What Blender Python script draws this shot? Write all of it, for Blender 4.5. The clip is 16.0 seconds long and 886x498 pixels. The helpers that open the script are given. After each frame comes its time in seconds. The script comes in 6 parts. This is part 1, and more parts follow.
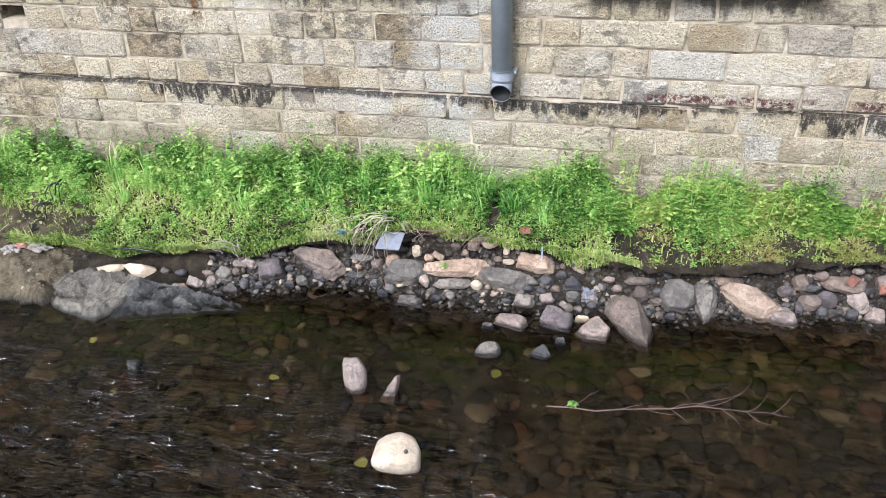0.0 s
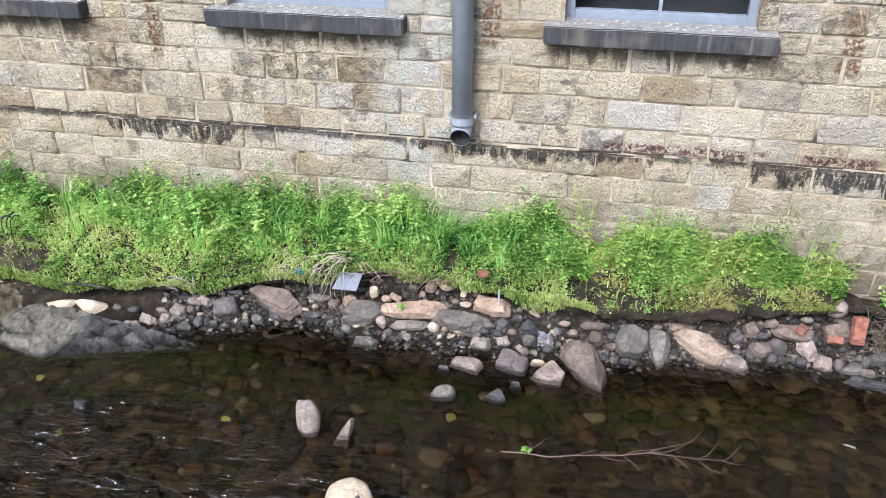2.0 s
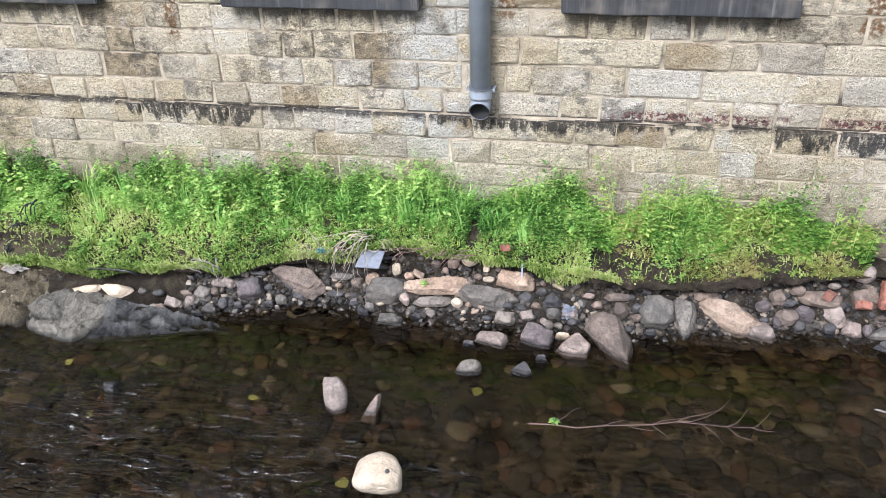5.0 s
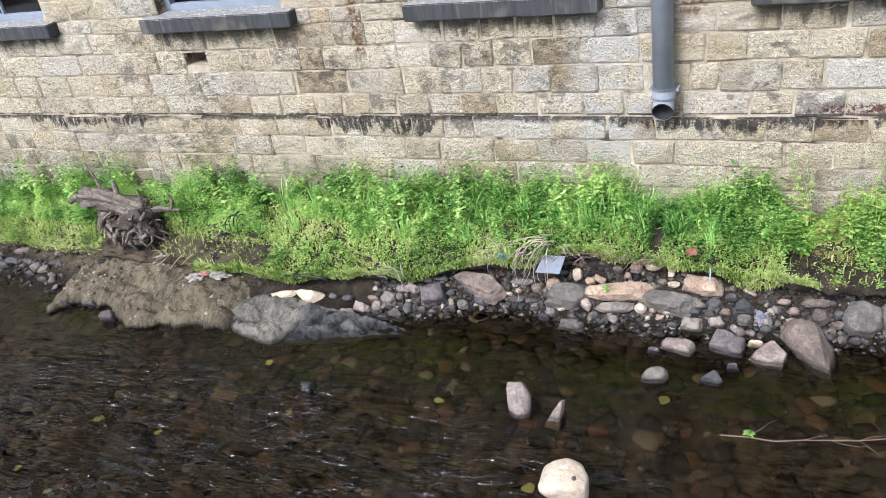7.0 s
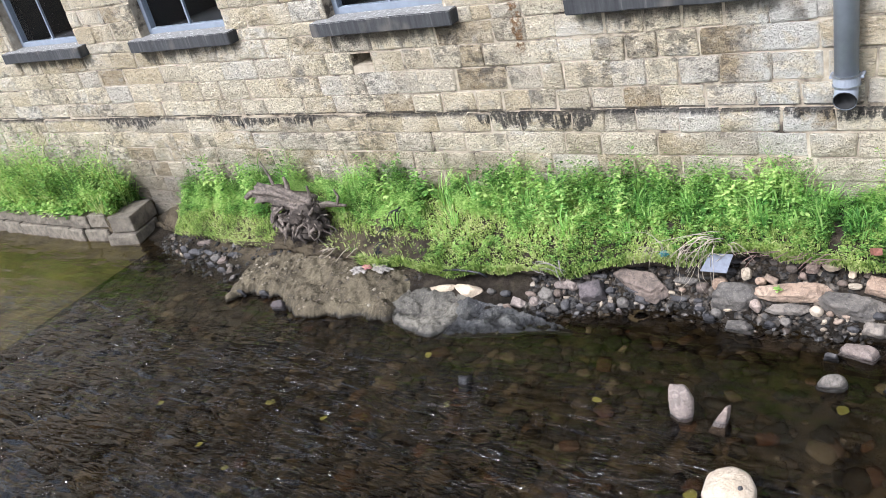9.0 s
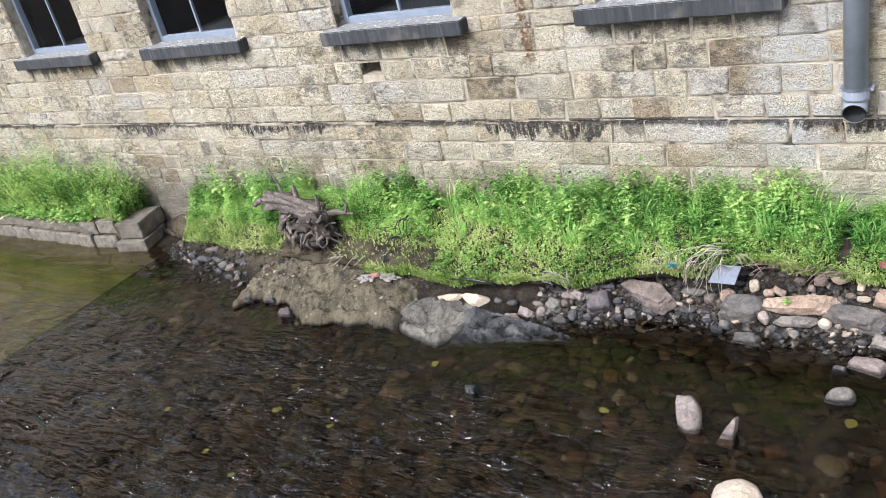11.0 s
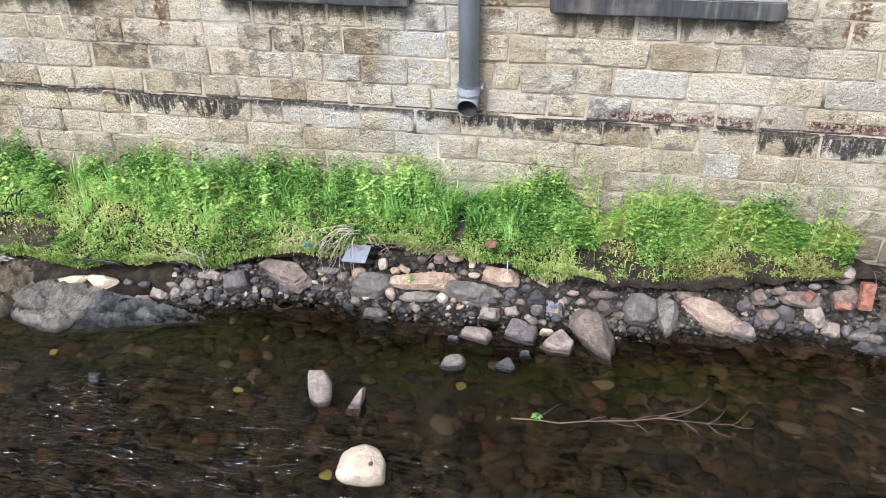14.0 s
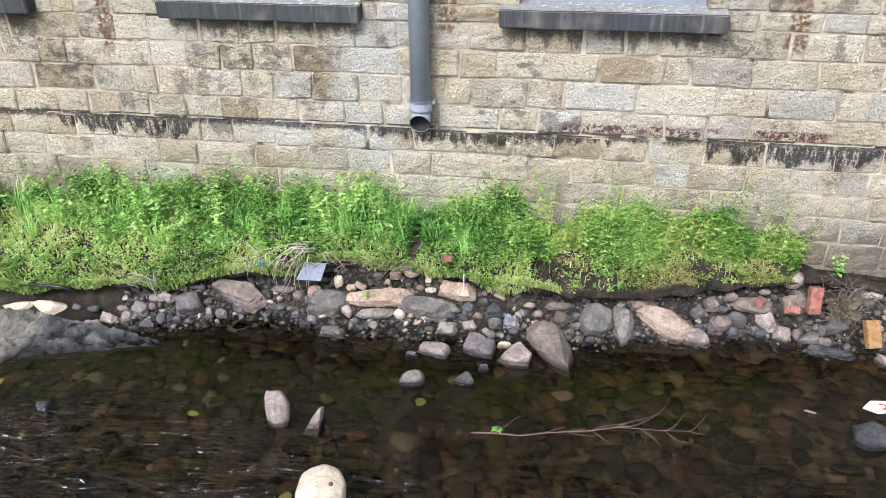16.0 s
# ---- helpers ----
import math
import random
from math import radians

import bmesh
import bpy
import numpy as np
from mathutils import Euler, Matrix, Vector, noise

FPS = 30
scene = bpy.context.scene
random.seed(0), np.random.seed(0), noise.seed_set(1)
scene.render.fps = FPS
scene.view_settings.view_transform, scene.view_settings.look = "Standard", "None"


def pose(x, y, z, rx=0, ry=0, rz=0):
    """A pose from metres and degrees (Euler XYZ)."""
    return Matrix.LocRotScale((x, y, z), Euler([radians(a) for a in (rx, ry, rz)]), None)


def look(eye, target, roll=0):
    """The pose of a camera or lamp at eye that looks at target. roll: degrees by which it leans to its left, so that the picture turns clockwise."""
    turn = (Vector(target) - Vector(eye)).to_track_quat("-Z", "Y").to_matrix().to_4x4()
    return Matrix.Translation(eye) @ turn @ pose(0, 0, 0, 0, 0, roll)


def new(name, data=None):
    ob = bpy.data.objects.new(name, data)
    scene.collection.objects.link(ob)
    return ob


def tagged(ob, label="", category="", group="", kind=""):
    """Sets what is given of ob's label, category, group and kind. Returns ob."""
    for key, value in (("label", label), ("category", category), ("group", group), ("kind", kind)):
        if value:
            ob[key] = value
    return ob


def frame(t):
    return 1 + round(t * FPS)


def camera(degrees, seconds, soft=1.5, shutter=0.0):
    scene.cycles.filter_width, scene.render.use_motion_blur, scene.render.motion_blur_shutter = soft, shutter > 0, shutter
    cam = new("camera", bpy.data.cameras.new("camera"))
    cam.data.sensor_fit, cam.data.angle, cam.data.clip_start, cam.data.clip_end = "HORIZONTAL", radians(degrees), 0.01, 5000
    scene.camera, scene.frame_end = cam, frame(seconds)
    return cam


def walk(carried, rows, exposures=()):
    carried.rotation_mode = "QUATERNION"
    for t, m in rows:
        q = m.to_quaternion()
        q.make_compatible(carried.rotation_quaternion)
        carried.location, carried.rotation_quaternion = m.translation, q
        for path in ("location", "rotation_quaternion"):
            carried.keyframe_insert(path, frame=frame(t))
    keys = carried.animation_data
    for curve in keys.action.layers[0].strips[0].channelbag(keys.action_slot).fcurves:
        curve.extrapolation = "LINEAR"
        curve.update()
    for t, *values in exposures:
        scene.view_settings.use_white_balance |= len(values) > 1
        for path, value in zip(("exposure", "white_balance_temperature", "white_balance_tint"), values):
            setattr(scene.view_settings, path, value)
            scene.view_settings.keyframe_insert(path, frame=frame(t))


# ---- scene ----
SKY, SUN = 0.125, 1.85
cam = camera(56.3, 16.0, 0.8)
PATH = [
    (0, (0.154, -0.371, 3.809), (-0.287, 1.28, 2.769), -2.7),
    (0.5, (0.147, -0.389, 3.78), (-0.299, 1.268, 2.754), -2.9),
    (1, (0.145, -0.378, 3.798), (-0.297, 1.288, 2.784), -2.6),
    (1.5, (0.189, -0.355, 3.855), (-0.234, 1.335, 2.873), -1.5),
    (2, (0.186, -0.341, 3.874), (-0.174, 1.369, 2.902), -0.1),
    (2.5, (0.187, -0.343, 3.859), (-0.15, 1.36, 2.865), -0.1),
    (3, (0.177, -0.353, 3.839), (-0.168, 1.343, 2.836), -0.6),
    (5.5, (0.137, -0.385, 3.801), (-0.307, 1.289, 2.8), -3.7),
    (6, (0.106, -0.402, 3.807), (-0.432, 1.249, 2.814), -5.4),
    (6.5, (0.086, -0.391, 3.791), (-0.582, 1.223, 2.817), -7.4),
    (7, (0.073, -0.406, 3.828), (-0.712, 1.164, 2.87), -9.4),
    (7.5, (0.056, -0.409, 3.836), (-0.838, 1.117, 2.902), -11.6),
    (8, (0.045, -0.408, 3.843), (-0.947, 1.067, 2.926), -13.4),
    (8.5, (0.039, -0.408, 3.849), (-1.026, 1.02, 2.94), -14.3),
    (9, (0.058, -0.401, 3.838), (-1.056, 0.995, 2.937), -14.4),
    (9.5, (0.038, -0.424, 3.831), (-1.092, 0.967, 2.942), -14.2),
    (12, (0.064, -0.413, 3.854), (-1.052, 0.994, 2.973), -13.8),
    (12.5, (0.077, -0.404, 3.854), (-0.902, 1.056, 2.9), -12.0),
    (13, (0.1, -0.405, 3.816), (-0.639, 1.131, 2.77), -8.3),
    (13.5, (0.128, -0.433, 3.812), (-0.377, 1.2, 2.774), -3.3),
    (14, (0.164, -0.412, 3.813), (-0.201, 1.276, 2.803), -0.9),
    (14.5, (0.164, -0.415, 3.792), (-0.122, 1.282, 2.773), -0.2),
    (15, (0.177, -0.41, 3.805), (-0.081, 1.296, 2.794), -0.1),
    (15.5, (0.188, -0.398, 3.828), (-0.075, 1.317, 2.833), -0.5),
    (16, (0.167, -0.404, 3.804), (-0.097, 1.32, 2.826), -0.6),
]

EXPOSURES = [(0.0, 1.27, 5850, 13), (16.0, 1.27, 5850, 13)]
walk(cam, [(t, look(eye, target, roll)) for t, eye, target, roll in PATH], EXPOSURES)

# ---- world, sun, exposure ----
world = bpy.data.worlds.new("overcast_sky")
scene.world = world
world.use_nodes = True
wn = world.node_tree.nodes
wl = world.node_tree.links
sky = wn.new("ShaderNodeTexSky")
sky.sky_type = "NISHITA"
sky.sun_disc = False
sky.sun_elevation, sky.sun_rotation = radians(45), radians(198)
sky.dust_density, sky.air_density = 3.0, 1.2
grey = wn.new("ShaderNodeHueSaturation")
grey.inputs["Saturation"].default_value = 0.42
wl.new(sky.outputs[0], grey.inputs["Color"])
wl.new(grey.outputs[0], wn["Background"].inputs["Color"])
wn["Background"].inputs["Strength"].default_value = SKY
sun = new("sun", bpy.data.lights.new("sun", "SUN"))
sun.data.energy, sun.data.angle, sun.data.color = SUN, radians(22), (1.0, 0.975, 0.94)
sun.matrix_world = look((-8.0, -14.0, 20.0), (-2.0, 5.0, 0.0))


# ---- materials ----
class Nodes:
    """A short way to write a node material."""

    def __init__(self, name):
        self.mat = bpy.data.materials.new(name)
        self.mat.use_nodes = True
        self.tree = self.mat.node_tree
        self.bsdf = self.tree.nodes["Principled BSDF"]
        self.pos = self.tree.nodes.new("ShaderNodeNewGeometry")
        self.info = self.tree.nodes.new("ShaderNodeObjectInfo")

    def put(self, sock, v):
        if isinstance(v, bpy.types.NodeSocket):
            self.tree.links.new(v, sock)
        elif isinstance(v, (tuple, list)):
            sock.default_value = (*v, 1.0) if len(v) == 3 and sock.type == "RGBA" else v
        else:
            sock.default_value = v

    def place(self):
        return self.pos.outputs["Position"]

    def xyz(self, v=None):
        s = self.tree.nodes.new("ShaderNodeSeparateXYZ")
        self.put(s.inputs[0], v or self.place())
        return s.outputs

    def coords(self, scale=(1, 1, 1), shift=None):
        m = self.tree.nodes.new("ShaderNodeVectorMath")
        m.operation = "MULTIPLY_ADD"
        self.put(m.inputs[0], self.place())
        m.inputs[1].default_value = scale
        if shift is not None:
            self.put(m.inputs[2], shift)
        return m.outputs[0]

    def noise(self, scale, detail=4.0, rough=0.55, vec=None, warp=0.0):
        n = self.tree.nodes.new("ShaderNodeTexNoise")
        self.put(n.inputs["Vector"], vec or self.place())
        n.inputs["Scale"].default_value = scale
        n.inputs["Detail"].default_value = detail
        n.inputs["Roughness"].default_value = rough
        n.inputs["Distortion"].default_value = warp
        return n.outputs["Fac"]

    def math(self, op, a, b=0.0, clamp=False):
        m = self.tree.nodes.new("ShaderNodeMath")
        m.operation, m.use_clamp = op, clamp
        self.put(m.inputs[0], a)
        self.put(m.inputs[1], b)
        return m.outputs[0]

    def span(self, v, lo, hi, a=0.0, b=1.0):
        m = self.tree.nodes.new("ShaderNodeMapRange")
        m.interpolation_type = "SMOOTHSTEP"
        for key, val in zip(("Value", "From Min", "From Max", "To Min", "To Max"), (v, lo, hi, a, b)):
            self.put(m.inputs[key], val)
        return m.outputs[0]

    def box(self, v, lo, hi, soft):
        """1 between lo and hi, falling to 0 over soft."""
        return self.math("MULTIPLY", self.span(v, lo - soft, lo), self.span(v, hi, hi + soft, 1.0, 0.0))

    def mix(self, fac, a, b, kind="MIX"):
        m = self.tree.nodes.new("ShaderNodeMix")
        m.data_type, m.blend_type = "RGBA", kind
        self.put(m.inputs["Factor"], fac)
        self.put(m.inputs["A"], a)
        self.put(m.inputs["B"], b)
        return m.outputs["Result"]

    def ramp(self, fac, stops):
        r = self.tree.nodes.new("ShaderNodeValToRGB")
        self.put(r.inputs[0], fac)
        while len(r.color_ramp.elements) < len(stops):
            r.color_ramp.elements.new(0.5)
        for e, (at, col) in zip(r.color_ramp.elements, stops):
            e.position, e.color = at, (*col, 1.0)
        return r.outputs[0]

    def bump(self, height, strength=0.5, dist=0.02, under=None):
        b = self.tree.nodes.new("ShaderNodeBump")
        b.inputs["Strength"].default_value, b.inputs["Distance"].default_value = strength, dist
        self.put(b.inputs["Height"], height)
        if under is not None:
            self.put(b.inputs["Normal"], under)
        return b.outputs[0]

    def done(self, color, rough=0.85, normal=None, **more):
        self.put(self.bsdf.inputs["Base Color"], color)
        self.put(self.bsdf.inputs["Roughness"], rough)
        if normal is not None:
            self.put(self.bsdf.inputs["Normal"], normal)
        for key, v in more.items():
            self.put(self.bsdf.inputs[key.replace("_", " ")], v)
        return self.mat


SILLS = [(-11.05, -9.32), (-8.36, -6.68), (-5.54, -3.94), (-2.88, -1.335), (-0.32, 1.255), (2.32, 3.9)]
PLINTH = 1.47


def wall_stone(name, island):
    n = Nodes(name)
    rnd = n.pos.outputs["Random Per Island"] if island else n.info.outputs["Random"]
    x, y, z = n.xyz()
    shift = n.math("MULTIPLY", rnd, 37.0)
    vec = n.coords((1, 1, 1), shift)
    lay = n.coords((1, 1, 1.7), shift)
    tone = n.ramp(n.math("FRACT", n.math("MULTIPLY", rnd, 13.7)), [(0.0, (0.43, 0.34, 0.215)), (0.16, (0.70, 0.60, 0.41)), (0.30, (0.52, 0.45, 0.33)), (0.46, (0.78, 0.69, 0.51)), (0.60, (0.62, 0.51, 0.335)), (0.74, (0.74, 0.655, 0.50)), (0.87, (0.52, 0.46, 0.365)), (1.0, (0.75, 0.70, 0.60))])
    big = n.noise(2.2, 4, 0.6, vec)
    mid = n.noise(11, 5, 0.62, lay, 0.4)
    fine = n.noise(70, 4, 0.7, vec)
    c = n.mix(n.span(big, 0.44, 0.68, 0.0, 0.75), tone, (0.80, 0.71, 0.55))
    c = n.mix(n.math("MULTIPLY", n.span(n.noise(24, 5, 0.72, lay, 0.5), 0.54, 0.64), 0.5), c, (0.20, 0.16, 0.11))
    c = n.mix(n.math("MULTIPLY", n.span(fine, 0.52, 0.66), 0.3), c, (0.17, 0.14, 0.11))
    c = n.mix(n.math("MULTIPLY", n.span(n.noise(5.0, 3, 0.5, vec), 0.60, 0.74), 0.5), c, (0.60, 0.58, 0.53))
    c = n.mix(n.math("MULTIPLY", n.span(n.noise(19, 5, 0.7, lay, 0.6), 0.53, 0.64), 0.4), c, (0.84, 0.77, 0.62))
    # a pale wash that runs over several stones
    wash = n.math("MULTIPLY", n.span(n.noise(0.9, 3, 0.6, n.coords((1, 1, 2.2))), 0.50, 0.66), n.span(n.noise(13, 4, 0.65, lay), 0.40, 0.56))
    c = n.mix(n.math("MULTIPLY", wash, 0.6), c, (0.84, 0.79, 0.69))
    # beds of the sandstone, worn into fine dark lines
    beds = n.noise(1.0, 5, 0.68, n.coords((9, 9, 58), shift), 0.5)
    c = n.mix(n.math("MULTIPLY", n.span(beds, 0.53, 0.68), 0.32), c, (0.16, 0.125, 0.09))
    # some stones carry a dark scab on part of their face
    scab = n.math("MULTIPLY", n.math("GREATER_THAN", n.math("FRACT", n.math("MULTIPLY", rnd, 7.31)), 0.72), n.span(n.math("ADD", n.math("MULTIPLY", n.noise(5, 3, 0.6, vec), 0.7), n.math("MULTIPLY", n.noise(38, 4, 0.75, lay), 0.3)), 0.52, 0.60))
    c = n.mix(n.math("MULTIPLY", scab, 0.55), c, (0.075, 0.06, 0.045))
    # grey soot that lies on some stones
    soot = n.math("MULTIPLY", n.span(n.noise(1.3, 3, 0.55), 0.51, 0.66), n.span(n.noise(10, 6, 0.72, lay), 0.47, 0.58))
    c = n.mix(n.math("MULTIPLY", soot, 0.62), c, (0.085, 0.075, 0.065))
    # pale run of lime beside the pipe
    lime = n.math("MULTIPLY", n.box(x, -1.42, -1.12, 0.28), n.span(n.noise(6, 4, 0.6), 0.36, 0.56))
    c = n.mix(n.math("MULTIPLY", lime, n.box(z, 1.35, 3.2, 0.3)), c, (0.66, 0.63, 0.56))
    # black crust on the weathered ledge
    runs = n.math("ADD", n.math("MULTIPLY", n.noise(1.0, 3, 0.55, n.coords((8, 8, 2.5))), 0.75), n.math("MULTIPLY", n.noise(45, 4, 0.75), 0.25))
    heavy = 0.0
    for a0, a1, k in ((-9.4, -8.6, 0.7), (-7.4, -6.0, 0.6), (-3.85, -2.85, 1.0), (-1.35, 0.1, 0.6), (0.28, 0.5, 0.7), (1.3, 2.5, 1.0)):
        heavy = n.math("ADD", heavy, n.math("MULTIPLY", n.box(x, a0, a1, 0.12), k))
    reach = n.math("ADD", 0.004, n.math("MULTIPLY", n.math("ADD", n.math("MULTIPLY", heavy, 0.85), 0.18), n.span(runs, 0.28, 0.68, 0.0, 0.19)))
    low = n.math("SUBTRACT", PLINTH - 0.005, reach)
    crust = n.math("MULTIPLY", n.math("GREATER_THAN", PLINTH + 0.004, z), n.span(n.math("SUBTRACT", z, low), -0.02, 0.025))
    crust = n.math("MULTIPLY", crust, n.span(n.math("ADD", n.math("MULTIPLY", n.noise(1.0, 3, 0.6, n.coords((34, 34, 6))), 0.6), n.math("MULTIPLY", n.noise(60, 3, 0.7), 0.4)), 0.36, 0.52))
    ridge = n.math("MULTIPLY", n.box(z, PLINTH - 0.016, PLINTH + 0.02, 0.008), n.span(n.noise(7, 4, 0.7), 0.36, 0.50))
    crust = n.math("MAXIMUM", crust, n.math("MULTIPLY", ridge, 0.85))
    c = n.mix(n.math("MULTIPLY", crust, 0.9), c, (0.02, 0.021, 0.024))
    # dark uneven runs below the sills
    under = 0.0
    for a, b in SILLS:
        under = n.math("ADD", under, n.box(x, a + 0.12, b - 0.12, 0.14))
    runs2 = n.math("ADD", n.math("MULTIPLY", n.noise(1.0, 4, 0.6, n.coords((9, 9, 1.2))), 0.75), n.math("MULTIPLY", n.noise(25, 4, 0.7), 0.15))
    low2 = n.math("SUBTRACT", 2.54, n.math("MULTIPLY", runs2, 0.8))
    below = n.math("MULTIPLY", n.span(n.math("SUBTRACT", z, low2), -0.02, 0.08), n.math("GREATER_THAN", 2.3, z))
    c = n.mix(n.math("MULTIPLY", n.math("MULTIPLY", under, below), 0.72), c, (0.06, 0.055, 0.05))
    # dark red growth along one bed joint
    red = n.math("MULTIPLY", n.box(x, -0.15, 2.05, 0.1), n.box(z, 1.505, 1.55, 0.03))
    red = n.math("MULTIPLY", red, n.math("MULTIPLY", n.span(n.noise(26, 5, 0.75), 0.44, 0.54), n.span(n.noise(2.4, 3, 0.6), 0.38, 0.52)))
    c = n.mix(n.math("MULTIPLY", red, 0.9), c, n.mix(n.span(n.noise(40, 2), 0.4, 0.6), (0.20, 0.05, 0.065), (0.035, 0.014, 0.018)))
    # rust runs
    rust = 0.0
    for rx, z0, z1, w in ((-3.39, 2.06, 2.8, 0.03), (1.74, 2.2, 2.55, 0.05), (-0.71, 2.28, 2.5, 0.05)):
        wob = n.math("ADD", x, n.math("MULTIPLY", n.math("SUBTRACT", n.noise(9, 2), 0.5), 0.08))
        rust = n.math("ADD", rust, n.math("MULTIPLY", n.box(wob, rx - w, rx + w, 0.03), n.box(z, z0, z1, 0.12)))
    c = n.mix(n.math("MULTIPLY", rust, n.span(n.noise(30, 3), 0.35, 0.6)), c, (0.24, 0.14, 0.07))
    # damp green foot
    damp = n.math("MULTIPLY", n.span(z, 1.0, 1.4, 1.0, 0.0), n.span(n.noise(4, 4, 0.6), 0.4, 0.65))
    c = n.mix(n.math("MULTIPLY", damp, 0.45), c, (0.17, 0.15, 0.075))
    wet = n.math("MULTIPLY", n.span(n.math("ADD", z, n.math("MULTIPLY", n.noise(3, 4, 0.6), 0.3)), 0.6, 1.3, 1.0, 0.0), 0.68)
    c = n.mix(wet, c, (0.17, 0.145, 0.115))
    h = n.math("ADD", n.math("MULTIPLY", mid, 0.8), n.math("MULTIPLY", fine, 0.25))
    return n.done(c, 0.93, n.bump(n.math("ADD", n.noise(24, 6, 0.75, lay), n.math("MULTIPLY", beds, 0.5)), 1.0, 0.05, n.bump(h, 1.0, 0.11)), Specular_IOR_Level=0.2)


def mortar():
    n = Nodes("mortar")
    c = n.ramp(n.noise(5, 5, 0.65), [(0.36, (0.07, 0.058, 0.045)), (0.46, (0.30, 0.255, 0.19)), (0.6, (0.42, 0.365, 0.28)), (0.75, (0.58, 0.52, 0.42))])
    z = n.xyz()[2]
    c = n.mix(n.span(z, 0.4, 0.95, 0.7, 0.0), c, (0.15, 0.125, 0.09))
    return n.done(c, 0.95, n.bump(n.noise(60, 5, 0.7), 0.7, 0.01), Specular_IOR_Level=0.2)


def sill_stone():
    n = Nodes("sill_stone")
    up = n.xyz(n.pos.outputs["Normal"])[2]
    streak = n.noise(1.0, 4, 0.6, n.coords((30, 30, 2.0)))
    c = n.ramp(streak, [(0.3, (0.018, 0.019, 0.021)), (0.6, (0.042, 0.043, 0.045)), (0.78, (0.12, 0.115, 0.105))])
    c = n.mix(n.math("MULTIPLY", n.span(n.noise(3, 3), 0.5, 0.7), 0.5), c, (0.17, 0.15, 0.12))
    # up-facing parts are pale grey with white specks
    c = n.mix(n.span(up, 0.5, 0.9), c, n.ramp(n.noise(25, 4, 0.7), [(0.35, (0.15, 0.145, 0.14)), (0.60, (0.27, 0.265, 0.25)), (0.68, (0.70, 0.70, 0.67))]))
    return n.done(c, 0.8, n.bump(n.noise(45, 5, 0.7), 0.5, 0.012))


def plain(name, col, rough=0.6, var=0.25, scale=20.0, metal=0.0, bump=0.3, **more):
    n = Nodes(name)
    dark = tuple(v * (1 - var) for v in col)
    lite = tuple(min(1.0, v * (1 + var)) for v in col)
    shift = n.math("MULTIPLY", n.info.outputs["Random"], 23.0)
    vec = n.coords((1, 1, 1), shift)
    c = n.ramp(n.noise(scale, 5, 0.65, vec), [(0.3, dark), (0.7, lite)])
    c = n.mix(n.math("MULTIPLY", n.span(n.noise(scale * 0.2, 3, 0.5, vec), 0.45, 0.7), 0.5), c, tuple(v * (1 - var) for v in dark))
    return n.done(c, rough, n.bump(n.noise(scale * 3, 4, 0.7, vec), bump, 0.008), Metallic=metal, **more)


def rock_mat(name, col, second, wetline=0.045, mottle=1.0):
    """Weathered stone with a dark wet foot at the waterline."""
    n = Nodes(name)
    shift = n.math("MULTIPLY", n.info.outputs["Random"], 41.0)
    vec = n.coords((1, 1, 1), shift)
    z = n.xyz()[2]
    c = n.mix(n.span(n.noise(6, 4, 0.6, vec, 0.6), 0.38, 0.64), col, second)
    tint = n.ramp(n.info.outputs["Random"], [(0.0, (0.62, 0.605, 0.60)), (0.5, (0.86, 0.835, 0.81)), (1.0, (1.04, 0.96, 0.89))])
    c = n.mix(1.0, c, tint, "MULTIPLY")
    c = n.mix(n.math("MULTIPLY", n.span(n.noise(17, 5, 0.7, vec, 0.8), 0.47, 0.60), 0.55 * mottle), c, tuple(v * 0.45 for v in col))
    c = n.mix(n.math("MULTIPLY", n.span(n.noise(48, 5, 0.8, vec), 0.50, 0.66), 0.35 * mottle), c, tuple(v * 0.28 for v in col))
    c = n.mix(n.math("MULTIPLY", n.span(n.noise(95, 3, 0.7, vec), 0.60, 0.68), 0.3), c, tuple(min(1, v * 1.7) for v in second))
    wob = n.math("ADD", z, n.math("MULTIPLY", n.math("SUBTRACT", n.noise(12, 3), 0.5), 0.05))
    wet = n.span(wob, wetline - 0.02, wetline + 0.012, 1.0, 0.0)
    c = n.mix(n.math("MULTIPLY", wet, 0.82), c, tuple(v * 0.13 for v in col))
    return n.done(c, n.math("SUBTRACT", 0.82, n.math("MULTIPLY", wet, 0.55)), n.bump(n.noise(38, 6, 0.7, vec), 0.7, 0.02, n.bump(n.noise(11, 5, 0.65, vec), 0.7, 0.05)))


